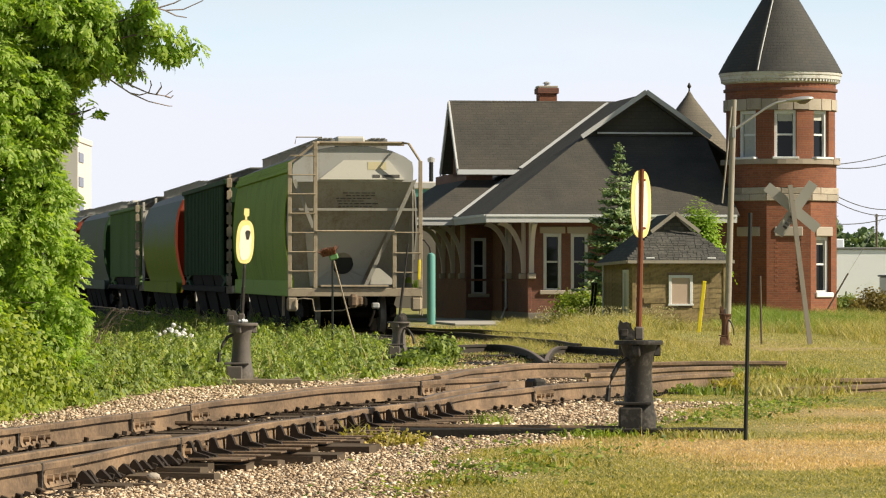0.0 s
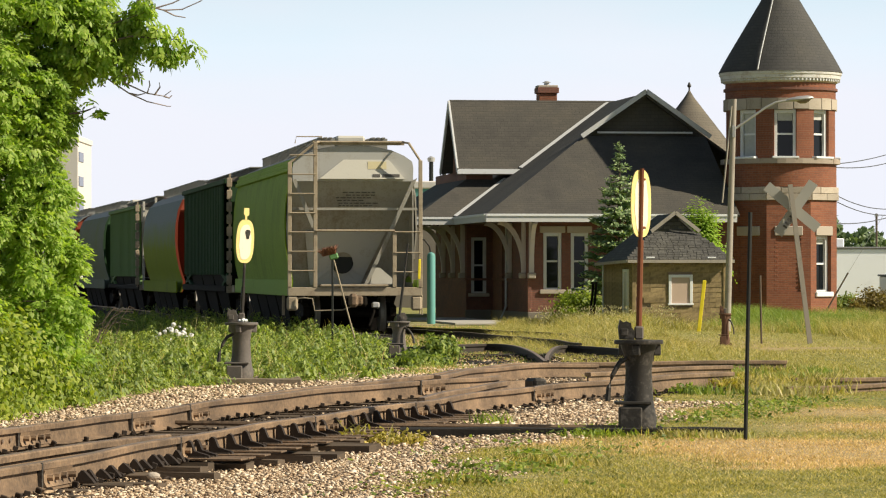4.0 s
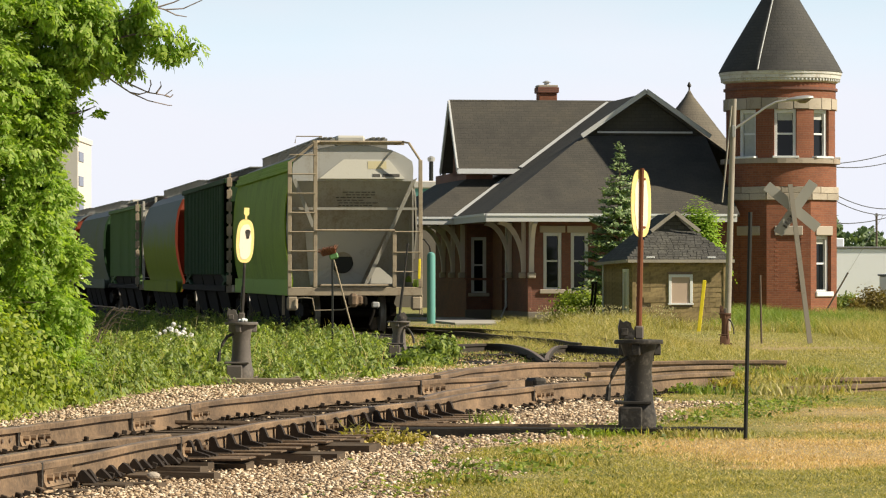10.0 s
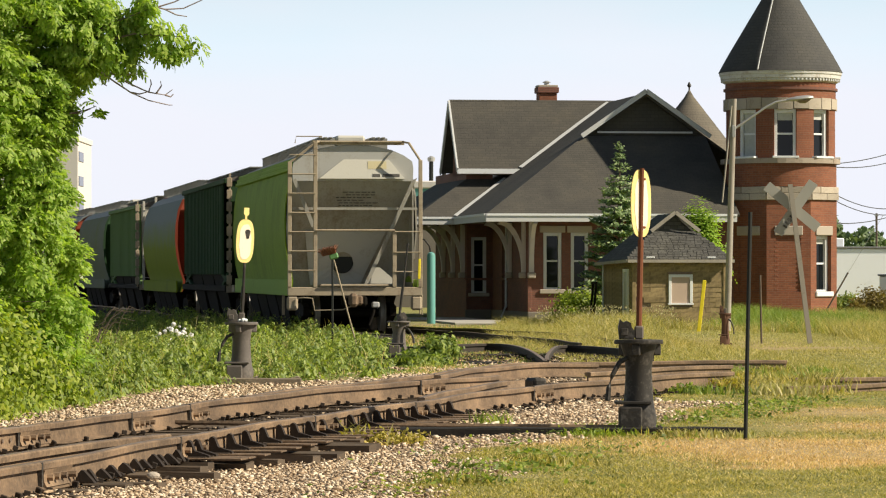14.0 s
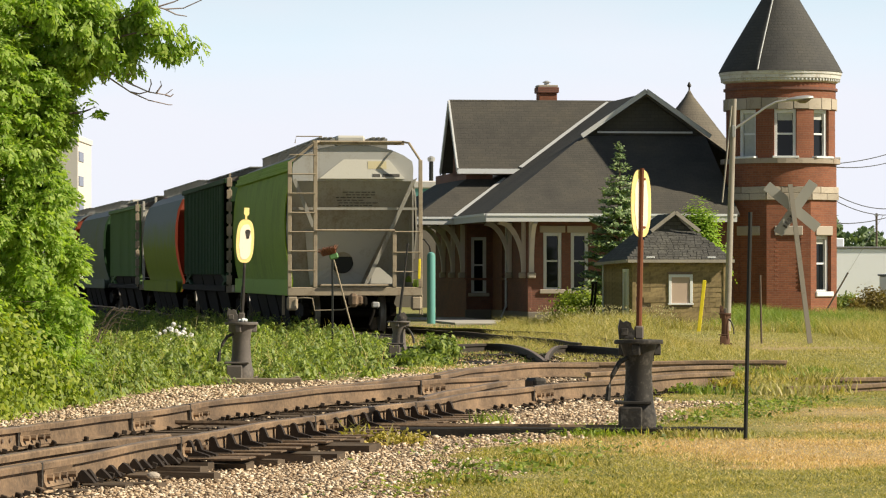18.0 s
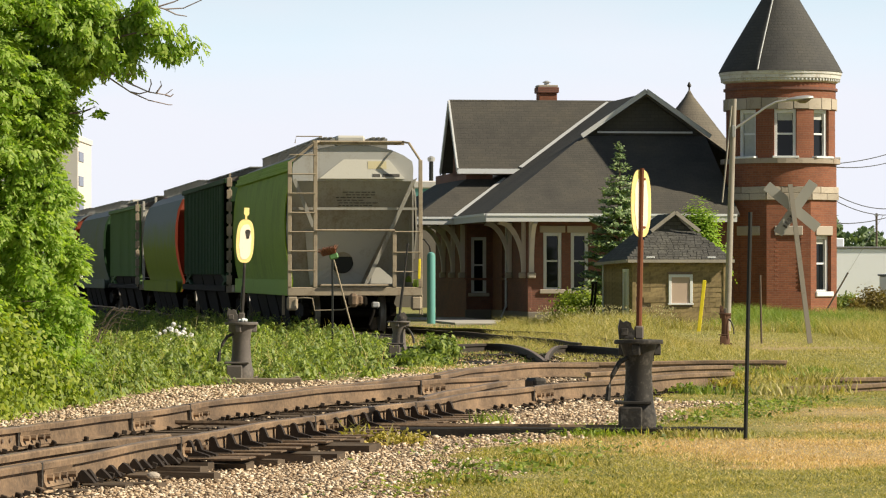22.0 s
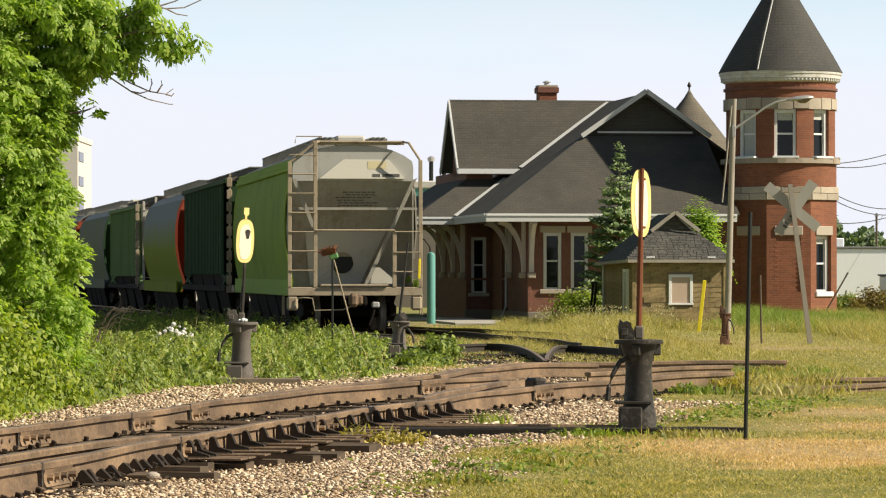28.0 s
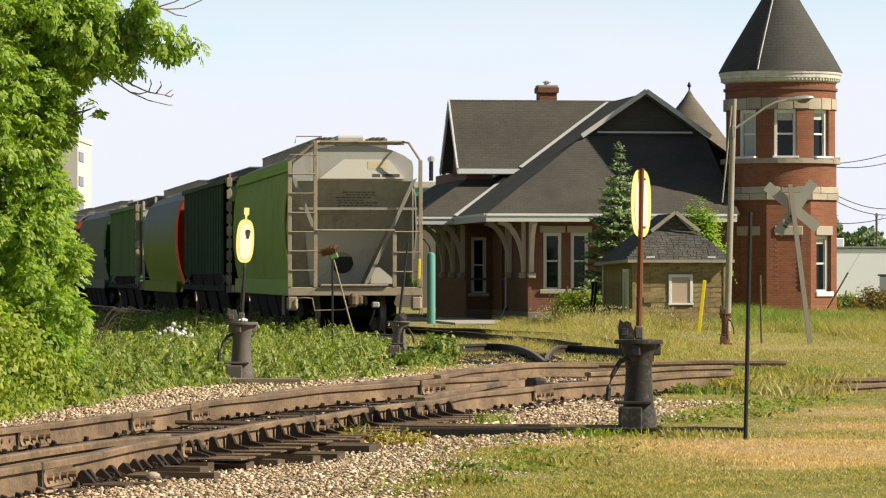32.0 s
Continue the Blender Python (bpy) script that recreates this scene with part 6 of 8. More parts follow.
an = block("freight_annex", pose(-4.6, 172, 0), (9, 10, 5.2), "base_stone", "grey annex with a teal band and pale roof", [], "cream_wall", 0.35)
bm = B()
box(bm, (0.0, -0.03, 4.4), (9.0, -0.004, 5.2))
part("band", bm, M["teal"], an, "teal painted band")
for x, y, h in ((4.05, 2.0, 1.0), (4.65, 3.0, 0.65)):
    vp = thing("vent_pipe", "dark metal vent pipe with a cap", "vent", pose(-4.6 + x, 172 + y, 5.55))
    bm = B()
    lathe(bm, [(0.10, 0), (0.10, h)], 12)
    part("pipe", bm, M["black"], vp)
    bm = B()
    lathe(bm, [(0.16, h - 0.05), (0.18, h + 0.12), (0.05, h + 0.2)], 12)
    part("cap", bm, M["galv"], vp)
po = thing("utility_pole", "thin far wooden utility pole", "utility pole", pose(27.8, 240, 0))
bm = B()
tube(bm, [(0, 0, -0.5), (0, 0, 5.15)], 0.07, 8)
part("pole", bm, M["bark"], po)
bm = B()
box(bm, (-0.12, -0.06, 4.95), (0.12, 0.06, 5.05))
part("insulator", bm, M["galv"], po)
gw_ = thing("guy_wire", "guy wire with a brown guard sleeve anchored before the tower", "guy wire", pose(11.99, 118.0, 0.05))
bm = B()
tube(bm, [(0, 0, -0.1), (0.78, 0, 1.27)], 0.026, 8)
part("guard", bm, M["bark"], gw_)
bm = B()
tube(bm, [(0.78, 0, 1.27), (1.90, 0, 3.10)], 0.006, 5)
part("wire", bm, M["galv"], gw_)
for x in (14.05, 14.45):
    bm = B()
    box(bm, (-0.1, -0.1, -0.6), (0.1, 0.1, 0.52), None, 0.03)
    whole("concrete_post", bm, M["white_wall"], "short pale concrete post behind the bushes", "post", "concrete posts", "", pose(x, 131, 0))
for i, (a, b, sag) in enumerate((((12.6, 122, 4.86), (17.2, 140, 5.95), 0.10), ((12.6, 122, 4.78), (17.2, 140, 5.62), 0.16), ((12.7, 122.3, 3.94), (17.2, 140, 3.78), 0.25),
                                 ((12.7, 122.3, 3.74), (17.2, 140, 3.55), 0.25), ((12.8, 123, 2.95), (17.2, 140, 3.6), 0.15))):
    bm = B()
    a, b = Vector(a), Vector(b)
    tube(bm, [a.lerp(b, t) - Vector((0, 0, sag * 4 * t * (1 - t))) for t in np.linspace(0, 1, 11)], 0.016, 5)
    whole("overhead_wire", bm, M["wire"], "thin black overhead wire to the tower", "wire", "overhead wires")

# ---- ties, joints, braces, spikes ----


def build_track_details():
    rr = random.Random(21)
    # ties under the turnout, each worn and split in its own way
    metas = []
    for v in range(6):
        bm = B()
        n = 6
        q = random.Random(v)
        loft(bm, [[(i / n, sy * (0.11 + q.uniform(-0.008, 0.004)), -0.16 * (sz < 0) + q.uniform(-0.008, 0.004)) for sy, sz in ((-1, -1), (1, -1), (1, 0.5), (0.85, 1), (0, 0.9), (-0.85, 1), (-1, 0.5))] for i in range(n + 1)])
        metas.append(finish(bm, "tie", M["tie"]))
    d = 0.6
    total = sum((b - a).length for a, b in zip(line_a, line_a[1:]))
    while d < total - 2.5:
        p, t = along(line_a, d)
        m = frame_at(p, t)
        front = 0.40 + rr.uniform(-0.2, 0.2) + (0.2 if 26 < p.y < 33 else 0.0)
        back = 2.2 + max(0.0, min(2.0, (p.y - 33) * 0.16)) + rr.uniform(-0.1, 0.1)
        ob = new("tie", metas[rr.randrange(6)])
        ob.parent = turnout
        ob.matrix_basis = m @ pose(-back, rr.uniform(-0.03, 0.03), -0.002 - rr.uniform(0, 0.02), rr.uniform(-4, 4), 0, rr.uniform(-3, 3)) @ Matrix.Diagonal((back + front, 1, 1, 1))
        d += 0.52 + rr.uniform(-0.03, 0.03)
    d = 1.0
    for k in range(16):
        p, t = along(line_c, d)
        ob = new("tie", metas[k % 6])
        ob.parent = turnout
        ob.matrix_basis = frame_at(p, t) @ pose(-0.6, 0, -0.006) @ Matrix.Diagonal((2.6, 1, 1, 1))
        d += 0.95
    # joint bars with bolts
    def joint(line, y, side, dark=True):
        i = min(range(len(line)), key=lambda k: abs(line[k].y - y))
        p = line[i]
        t = (line[min(i + 1, len(line) - 1)] - line[max(0, i - 1)]).normalized()
        j = new("joint_bar")
        j.parent, j.matrix_basis = turnout, frame_at(p, t)
        bm = B()
        s = side
        prof = [(0.012, 0.03), (0.062, 0.02), (0.046, 0.05), (0.042, 0.095), (0.052, 0.122), (0.012, 0.122)]
        loft(bm, [[(s * a, yy, b) for a, b in prof] for yy in (-0.3, 0.3)])
        part("bar", bm, M["rust"], j)
        for yy in (-0.22, -0.08, 0.08, 0.22):
            bm = B()
            tube(bm, [(s * 0.03, yy, 0.074), (s * rr.uniform(0.075, 0.1), yy, 0.074)], 0.022, 6)
            part("bolt", bm, M["rust"], j)
        bm = B()
        box(bm, (-0.040, -0.33, 0.02), (0.0405, -0.30, 0.1685))
        part("rail_gap", bm, M["iron"], j, "dark gap between rail ends")
    for line, ys in ((line_a, (22.6, 26.2, 30.2, 33.4, 38.2)), (line_b, (28.2, 30.6, 32.5, 39.4)), (line_c, (42.6, 49.05))):
        for y in ys:
            joint(line, y, 1)
    # a row of bolt heads on the far rail's web
    for k in range(6):
        i = min(range(len(line_b)), key=lambda q: abs(line_b[q].y - 27.4))
        p, t = along(line_b[i:], 0.25 + 0.166 * k)
        bm = B()
        tube(bm, [(0.005, 0, 0.072), (0.026, 0, 0.072)], 0.016, 8)
        part("web_bolt", bm, M["rail_head"], turnout, "round bolt head", False, frame_at(p, t))
    # rail braces and slide plates along the switch point
    bm = B()
    extrude_outline(bm, [(0.03, 0.015), (0.036, 0.122), (0.055, 0.135), (0.075, 0.122), (0.10, 0.06), (0.2, 0.03), (0.21, 0.0), (0.03, 0.0)], -0.028, 0.03)
    box(bm, (0.04, -0.055, 0.0), (0.19, 0.055, 0.022), None, 0.006)
    brace_me = finish(bm, "rail_brace", M["brace"])
    bm = B()
    extrude_outline(bm, [(0.03, 0.0), (0.033, 0.045), (0.058, 0.078), (0.072, 0.072), (0.105, 0.03), (0.125, 0.0)], -0.03, 0.03)
    tooth_me = finish(bm, "rail_brace", M["brace"])
    bm = B()
    box(bm, (-0.28, -0.09, 0.0), (0.46, 0.09, 0.014), None, 0.003)
    plate_me = finish(bm, "slide_plate", M["rust"])
    d = 3.0
    while d < 17.4:
        p, t = along(line_a, d)
        if 23.0 < p.y < 34.3:
            for me_, dx in ((brace_me, 0.0), (plate_me, 0.0)) if p.y > 26.0 else ((tooth_me, 0.0),):
                ob = new("slide_plate" if me_ is plate_me else "rail_brace", me_)
                ob.parent = turnout
                ob.matrix_basis = frame_at(p, t) @ pose(dx, 0, 0.006, 0, 0, rr.uniform(-3, 3)) @ (Matrix.Diagonal((rr.uniform(0.8, 1.3), 1, rr.uniform(0.75, 1.15), 1)) if me_ is tooth_me else Matrix())
        d += rr.choice((0.20, 0.22, 0.26, 0.34)) if p.y < 26.2 else 0.46 + rr.uniform(-0.05, 0.05)
    # spikes: the nearest ones singly, the rest together
    bm = B()
    box(bm, (-0.022, -0.014, 0), (0.022, 0.014, 0.04), None, 0.004)
    spike_me = finish(bm, "spike", M["brace"])
    bm = B()
    count = 0
    for line in (line_a, line_b, line_c):
        L = sum((b - a).length for a, b in zip(line, line[1:]))
        d = 0.4
        while d < L:
            p, t = along(line, d)
            m = frame_at(p, t)
            for s in (-1, 1):
                if rr.random() < 0.25:
                    continue
                q = m @ pose(s * 0.085 + rr.uniform(0, 0.015), rr.uniform(-0.09, 0.09), rr.uniform(-0.014, 0.006), 0, s * rr.uniform(4, 25), rr.uniform(-30, 30)) @ Matrix.Diagonal((0.9, 0.85, rr.uniform(0.7, 1.05), 1))
                if 20.5 < p.y < 40 and count < 300 and s == 1:
                    ob = new("spike", spike_me)
                    ob.parent, ob.matrix_basis = turnout, q
                    count += 1
                else:
                    box(bm, (-0.022, -0.014, 0), (0.022, 0.014, 0.04), q)
            d += 0.27
    ob = part("spike_rest", bm, M["brace"], turnout, "rusty track spikes")
    tagged(ob, "", "", "", "stuff")
    # throw rods and heel blocks
    bm = B()
    tube(bm, [(1.45, 30.9, 0.03), (-0.9, 31.4, 0.03), (-2.3, 31.9, 0.03)], 0.022, 6)
    part("throw_rod", bm, M["rust"], turnout, "rusty throw rod")
    for x, y, z, a in ((1.02, 41.2, 0.02, 22),):
        bm = B()
        box(bm, (-0.08, -0.14, 0), (0.08, 0.14, 0.13), pose(x, y, z, 0, 0, a), 0.03)
        part("heel_block", bm, M["iron"], turnout, "dark cast heel block")
    # the frog: a low worn point between its wing rails
    bm = B()
    into(bm, [(-0.04, -0.9, 0), (0.04, -0.9, 0), (0.13, 0.9, 0), (-0.13, 0.9, 0), (-0.015, -0.9, 0.10), (0.015, -0.9, 0.10), (0.06, 0.9, 0.10), (-0.06, 0.9, 0.10)],
         [(3, 2, 1, 0), (4, 5, 6, 7), (0, 1, 5, 4), (1, 2, 6, 5), (2, 3, 7, 6), (3, 0, 4, 7)])
    part("frog", bm, M["rust"], turnout, "worn steel frog point", False, pose(0.62, 41.4, 0.002, 0, 0, -22))


build_track_details()


def build_siding_ties():
    """Rotten ties that show between the siding rails."""
    rr = random.Random(77)
    for k in range(15):
        y = 55.5 + k * 0.95
        bm = B()
        x0, x1 = -0.9 + rr.uniform(-0.3, 0.3) + 0.02 * k, 3.0 + rr.uniform(-0.4, 0.3)
        top = float(ground_z(np.array(1.0), np.array(y))) + rr.uniform(0.02, 0.05)
        loft(bm, [[(x0 + (x1 - x0) * t, y + w + 0.12 * t, top + h + rr.uniform(-0.02, 0.012)) for w, h in ((-0.12, -0.15), (0.12, -0.15), (0.11, 0.0), (-0.11, 0.0))] for t in np.linspace(0, 1, 9)])
        part("tie", bm, M["creosote"], crossing, "rotten black tie")


build_siding_ties()

# ---- ballast ----


def stones(name, pts, size, rng, material):
    """Many broken stones: jittered, tilted six-sided chips."""
    n = len(pts)
    v = np.array([(x, y, z) for z in (-1, 1) for y in (-1, 1) for x in (-1, 1)], float)
    f = np.array([(0, 3, 1), (0, 2, 3), (4, 5, 7), (4, 7, 6), (0, 1, 5), (0, 5, 4), (2, 6, 7), (2, 7, 3), (0, 4, 6), (0, 6, 2), (1, 3, 7), (1, 7, 5)])
    s = np.asarray(size)[:, None, None] * rng.uniform(0.6, 1.25, (n, 1, 3)) * [[[0.62, 0.52, 0.27]]]
    p = v[None] * s * rng.uniform(0.15, 1.25, (n, 8, 3))
    a, b = rng.uniform(0, math.tau, n), rng.uniform(-0.6, 0.6, n)
    ca, sa, cb, sb = np.cos(a)[:, None], np.sin(a)[:, None], np.cos(b)[:, None], np.sin(b)[:, None]
    x, y, z = p[..., 0], p[..., 1], p[..., 2]
    y, z = y * cb - z * sb, y * sb + z * cb
    x, y = x * ca - y * sa, x * sa + y * ca
    p = np.stack([x, y, z], -1) + np.asarray(pts)[:, None]
    k = (np.arange(n) * 8)[:, None, None]
    return raw_mesh(name, p.reshape(-1, 3), (f[None] + k).ravel(), 3, material)


def build_ballast():
    rng = np.random.default_rng(11)
    m, n, l, p = nodes_of("limestone ballast")
    r = n.new("ShaderNodeNewGeometry").outputs["Random Per Island"]
    tc = n.new("ShaderNodeTexCoord").outputs["Object"]
    col = ramp(n, l, math_node(n, l, "MULTIPLY_ADD", noise_node(n, l, 0.8, 4, tc), 0.3, math_node(n, l, "MULTIPLY", r, 0.8)), [(0.1, (0.09, 0.058, 0.038)), (0.3, (0.38, 0.265, 0.165)), (0.6, (0.68, 0.505, 0.335)), (0.95, (0.92, 0.78, 0.60))])
    l.new(mixed(n, l, 0.5, col, ramp(n, l, noise_node(n, l, 90, 3, tc), [(0.3, (0.6, 0.6, 0.6)), (0.7, (1, 1, 1))]), "MULTIPLY"), p.inputs["Base Color"])
    p.inputs["Roughness"].default_value = 0.9
    P = np.stack([rng.uniform(-5.5, 3.6, 340000), 20.0 + 40 * rng.uniform(0, 1, 340000) ** 1.9], 1)
    g = gravel_amount(P[:, 0], P[:, 1])
    P = P[rng.uniform(0, 1, len(P)) < g * 1.0]
    between = (P[:, 0] < x_on(NEAR_RAIL, P[:, 1]) - 0.1) & (P[:, 0] > x_on(FAR_RAIL, P[:, 1]) + 0.1) & (P[:, 1] < 36)
    P = P[~between | (rng.uniform(0, 1, len(P)) < 0.5)]
    near = P[:, 1] < 30
    keep = near | (rng.uniform(0, 1, len(P)) < 0.8)
    P = P[keep]
    size = rng.uniform(0.009, 0.024, len(P)) * np.where(rng.uniform(0, 1, len(P)) < 0.3, 1.7, 1.0) * np.interp(P[:, 1], [20, 35, 60], [0.82, 1.0, 1.6]) * np.where(rng.uniform(0, 1, len(P)) < 0.04, 1.7, 1)
    # the stones lie a little deeper between the ties
    z = ground_z(P[:, 0], P[:, 1]) + rng.uniform(-0.012, 0.026, len(P))
    tagged(new("ballast", stones("ballast", np.column_stack([P, z]), size, rng, m)), "pale broken limestone ballast", "gravel", "", "stuff")
    # rust flakes, coal and broken iron along the rails
    Q = []
    for line, lo, hi in ((line_a, -0.55, 0.30), (line_b, -0.25, 0.45), (line_c, -0.2, 0.3)):
        L = sum((q - p).length for p, q in zip(line, line[1:]))
        for _ in range(3600 if line is not line_c else 1500):
            p, d = along(line, rng.uniform(0.2, L - 0.2))
            w = rng.uniform(lo, hi)
            Q.append((p.x + d.y * w, p.y - d.x * w))
    Q = np.array(Q)
    qz = ground_z(Q[:, 0], Q[:, 1]) + rng.uniform(0.0, 0.03, len(Q))
    tagged(new("rail_debris", stones("rail_debris", np.column_stack([Q, qz]), rng.uniform(0.012, 0.05, len(Q)), rng, M["brace"])), "dark rusty flakes and dirt along the rails", "debris", "", "stuff")
    q = rng.uniform(0, 1, (1500, 2))
    Y = 56 + 32 * q[:, 1] ** 1.4
    X = Y * (-0.001 + 0.046 * q[:, 0])
    keep = np.sin(X * 4 + Y) * np.sin(Y * 1.7 - X * 2) > -0.2
    X, Y = X[keep], Y[keep]
    tagged(new("siding_debris", stones("siding_debris", np.column_stack([X, Y, ground_z(X, Y) + rng.uniform(0.0, 0.07, len(X))]), rng.uniform(0.015, 0.06, len(X)), rng, M["tie"])), "splinters and rusty scraps among the siding rails", "debris", "", "stuff")
    bm = B()
    bmesh.ops.create_icosphere(bm, subdivisions=2, radius=0.036)
    for v in bm.verts:
        v.co = Vector((v.co.x * 1.25, v.co.y * 0.9, v.co.z * 0.75)) * (1 + 0.25 * noise.noise(v.co * 14))
    whole("white_boulder", bm, M["stone"], "single pale stone lying by the rail", "stone", "", "", pose(-1.865, 24.05, 0.0, 0, 0, 15))
    # broken concrete in the weeds
    rr = random.Random(3)
    for i in range(38):
        a, q = rr.uniform(0, math.tau), math.sqrt(rr.uniform(0, 1))
        r = rr.uniform(0.02, 0.05)
        bm = B()
        bmesh.ops.create_icosphere(bm, subdivisions=1, radius=r)
        for v in bm.verts:
            v.co *= 1 + 0.5 * noise.noise(v.co * 13 + Vector((i, 0, 0)))
        whole("rubble_lump", bm, M["rubble"], "pale lump of rubble heaped among the weeds", "rubble", "rubble in the weeds", "", pose(-4.95 + 0.42 * q * math.cos(a), 69.1 + 0.4 * q * math.sin(a), -0.08 + 0.50 * (1 - q) ** 0.6, 40 * i, 0, 70 * i))


build_ballast()

# ---- grass and weeds ----


def scatter(rng, n, x0, x1, y0, y1):
    return rng.uniform(x0, x1, n), rng.uniform(y0, y1, n)


def build_plants():
    rng = np.random.default_rng(23)
    # lawn, short
    y = 20.5 + 32 * rng.uniform(0, 1, 230000) ** 1.5
    x = rng.uniform(-0.6, 7.0, len(y)) * (0.7 + 0.3 * (y - 20) / 30)
    keep = rng.uniform(0, 1, len(y)) > gravel_amount(x, y) * 0.985
    x, y = x[keep], y[keep]
    patch = 0.5 + 0.5 * np.sin(x * 2.1 + np.sin(y * 0.7) * 2) * np.sin(y * 0.55 + x)
    dry = dry_amount(x, y) + rng.uniform(-0.35, 0.35, len(x)) > 0.42
    h = (0.009 + 0.015 * patch) * rng.uniform(0.6, 1.5, len(x))
    h = np.where(np.abs(x - x_on(NEAR_RAIL, y) - 1.9) < 0.5, h * 1.15, h)
    P = np.column_stack([x, y, ground_z(x, y) - 0.004])
    for nm, sel, mat, lab in (("lawn_grass", ~dry, "grass", "short green and yellow lawn grass"), ("dry_grass", dry, "dry_grass", "sun-dried straw coloured grass")):
        tagged(new(nm, blades(nm, P[sel], h[sel], np.full(sel.sum(), 0.008), 2.4, rng, M[mat])), lab, "grass", "", "stuff")
    q = rng.uniform(0, 1, (8000, 2))
    cy = 22 + 18 * q[:, 1]
    cx = x_on(NEAR_RAIL, cy) + np.interp(cy, [20, 22, 28, 31, 34, 37, 40], [2.7, 2.45, 1.9, 2.1, 2.6, 2.3, 1.8]) + rng.normal(0.15, 0.35, 8000)
    clump = np.sin(cy * 2.3) * np.sin(cx * 3.1 + cy) > 0.1
    cx, cy = cx[clump], cy[clump]
    P2 = np.column_stack([cx, cy, ground_z(cx, cy) + rng.uniform(0.0, 0.06, len(cx))])
    l2 = rng.uniform(0.025, 0.06, len(cx))
    tagged(new("low_weeds", leaves("low_weeds", P2, rng.normal(0, 0.4, (len(cx), 3)) + [0, 0, 0.9], rng.normal(0, 1, (len(cx), 3)), l2, l2 * 0.5, M["weed"])), "low green weeds along the gravel's edge", "weeds", "", "stuff")
    # taller field before the station
    y = 47 + 68 * rng.uniform(0, 1, 210000)
    x = rng.uniform(-0.5, 15, len(y))
    clear = (x > 0.4 + (y - 50) * 0.02) & ~((y < 62) & (x < 1.8)) & ~((x > 4.9) & (x < 8.3) & (y > 103.6) & (y < 109))
    x, y = x[clear], y[clear]
    tall = np.clip(0.09 + 0.36 * smooth01((y - 62) / 25) * (0.6 + 0.4 * np.sin(x * 1.3 + y * 0.21)), 0.06, 0.6)
    tall = np.where((x > 5.2) & (x < 9.6) & (y > 74) & (y < 95), 0.05, tall)
    tall = tall * np.where((x < 3.2) & (y > 80), 0.6, 1) * np.where((x > 6) & (y < 78), 0.4, 1)
    h = tall * rng.uniform(0.5, 1.25, len(x))
    P = np.column_stack([x, y, ground_z(x, y) - 0.01])
    seed = rng.uniform(0, 1, len(x)) < np.where((x > 5.2) & (x < 9.6) & (y > 74) & (y < 95), 0.7, 0.33)
    fresh = np.exp(-(((x - 9.6) / 2.6) ** 2 + ((y - 106) / 9) ** 2)) + rng.uniform(-0.2, 0.2, len(x)) > 0.35
    seed &= ~fresh
    for nm, sel, mat, lab in (("mound_grass", fresh, "mound_grass", "fresh green grass on the rise before the tower"), ("meadow_grass", ~seed & ~fresh, "grass", "green meadow grass"), ("seeding_grass", seed, "hay", "tall yellowing seeding grass")):
        tagged(new(nm, blades(nm, P[sel], h[sel], np.full(sel.sum(), 0.012), 1.9, rng, M[mat])), lab, "grass", "", "stuff")
    # pale seed heads nodding over the field
    n = 1500
    cy = 84 + 20 * rng.uniform(0, 1, n)
    cx = cy * rng.uniform(0.026, 0.062, n) + rng.normal(0, 0.1, n)
    clump = np.sin(cx * 2.7 + cy * 0.31) * np.sin(cy * 0.47 - cx) > -0.25
    cx, cy = cx[clump], cy[clump]
    C = np.column_stack([cx, cy, ground_z(cx, cy) + np.interp(cy, [74, 84, 92, 104], [0.16, 0.36, 0.46, 0.52]) * rng.uniform(0.75, 1.3, len(cx))])
    ln = rng.uniform(0.03, 0.075, len(cx))
    tagged(new("seed_heads", leaves("seed_heads", C, rng.normal(0, 0.6, (len(cx), 3)) + [0.3, -0.8, 0.3], rng.normal(0, 0.35, (len(cx), 3)) + [0.2, 0, 1.0], ln, ln * 0.32, M["seed"])), "pale seed heads of tall grass", "grass", "", "stuff")
    # thin dry growth on the old yard beside the platform
    n = 42000
    y = 50 + 58 * rng.uniform(0, 1, n) ** 1.3
    x = y * rng.uniform(-0.010, 0.022, n) + rng.normal(0, 0.2, n)
    keep = (np.sin(x * 3.1 + y * 0.5) * np.sin(y * 0.83 - x) + rng.uniform(-0.6, 0.6, n) > -0.15) & (x > np.interp(y, WEED_Y, WEED_X) - 0.2)
    x, y = x[keep], y[keep]
    P = np.column_stack([x, y, ground_z(x, y) - 0.005])
    h = rng.uniform(0.03, 0.12, len(x)) * np.interp(y, [50, 60, 80], [0.6, 0.8, 1.2])
    dry = rng.uniform(0, 1, len(x)) < 0.45
    for nm, sel, mat, lab in (("yard_grass", ~dry, "mound_grass", "thin green grass on the old yard"), ("dry_yard_grass", dry, "dry_grass", "dry straw on the old yard")):
        tagged(new(nm, blades(nm, P[sel], h[sel], np.full(sel.sum(), 0.014), 1.4, rng, M[mat])), lab, "grass", "", "stuff")
    # broad-leaved weeds between the tracks and the train
    n = 225000
    k = 3600
    py = 28.5 + 92 * rng.uniform(0, 1, k) ** 1.5
    right = np.interp(py, WEED_Y, WEED_X)
    left = -4.9 - (py - 29) * 0.115
    px = right - (right - left + 1.2) * rng.uniform(0, 1, k) ** 1.1
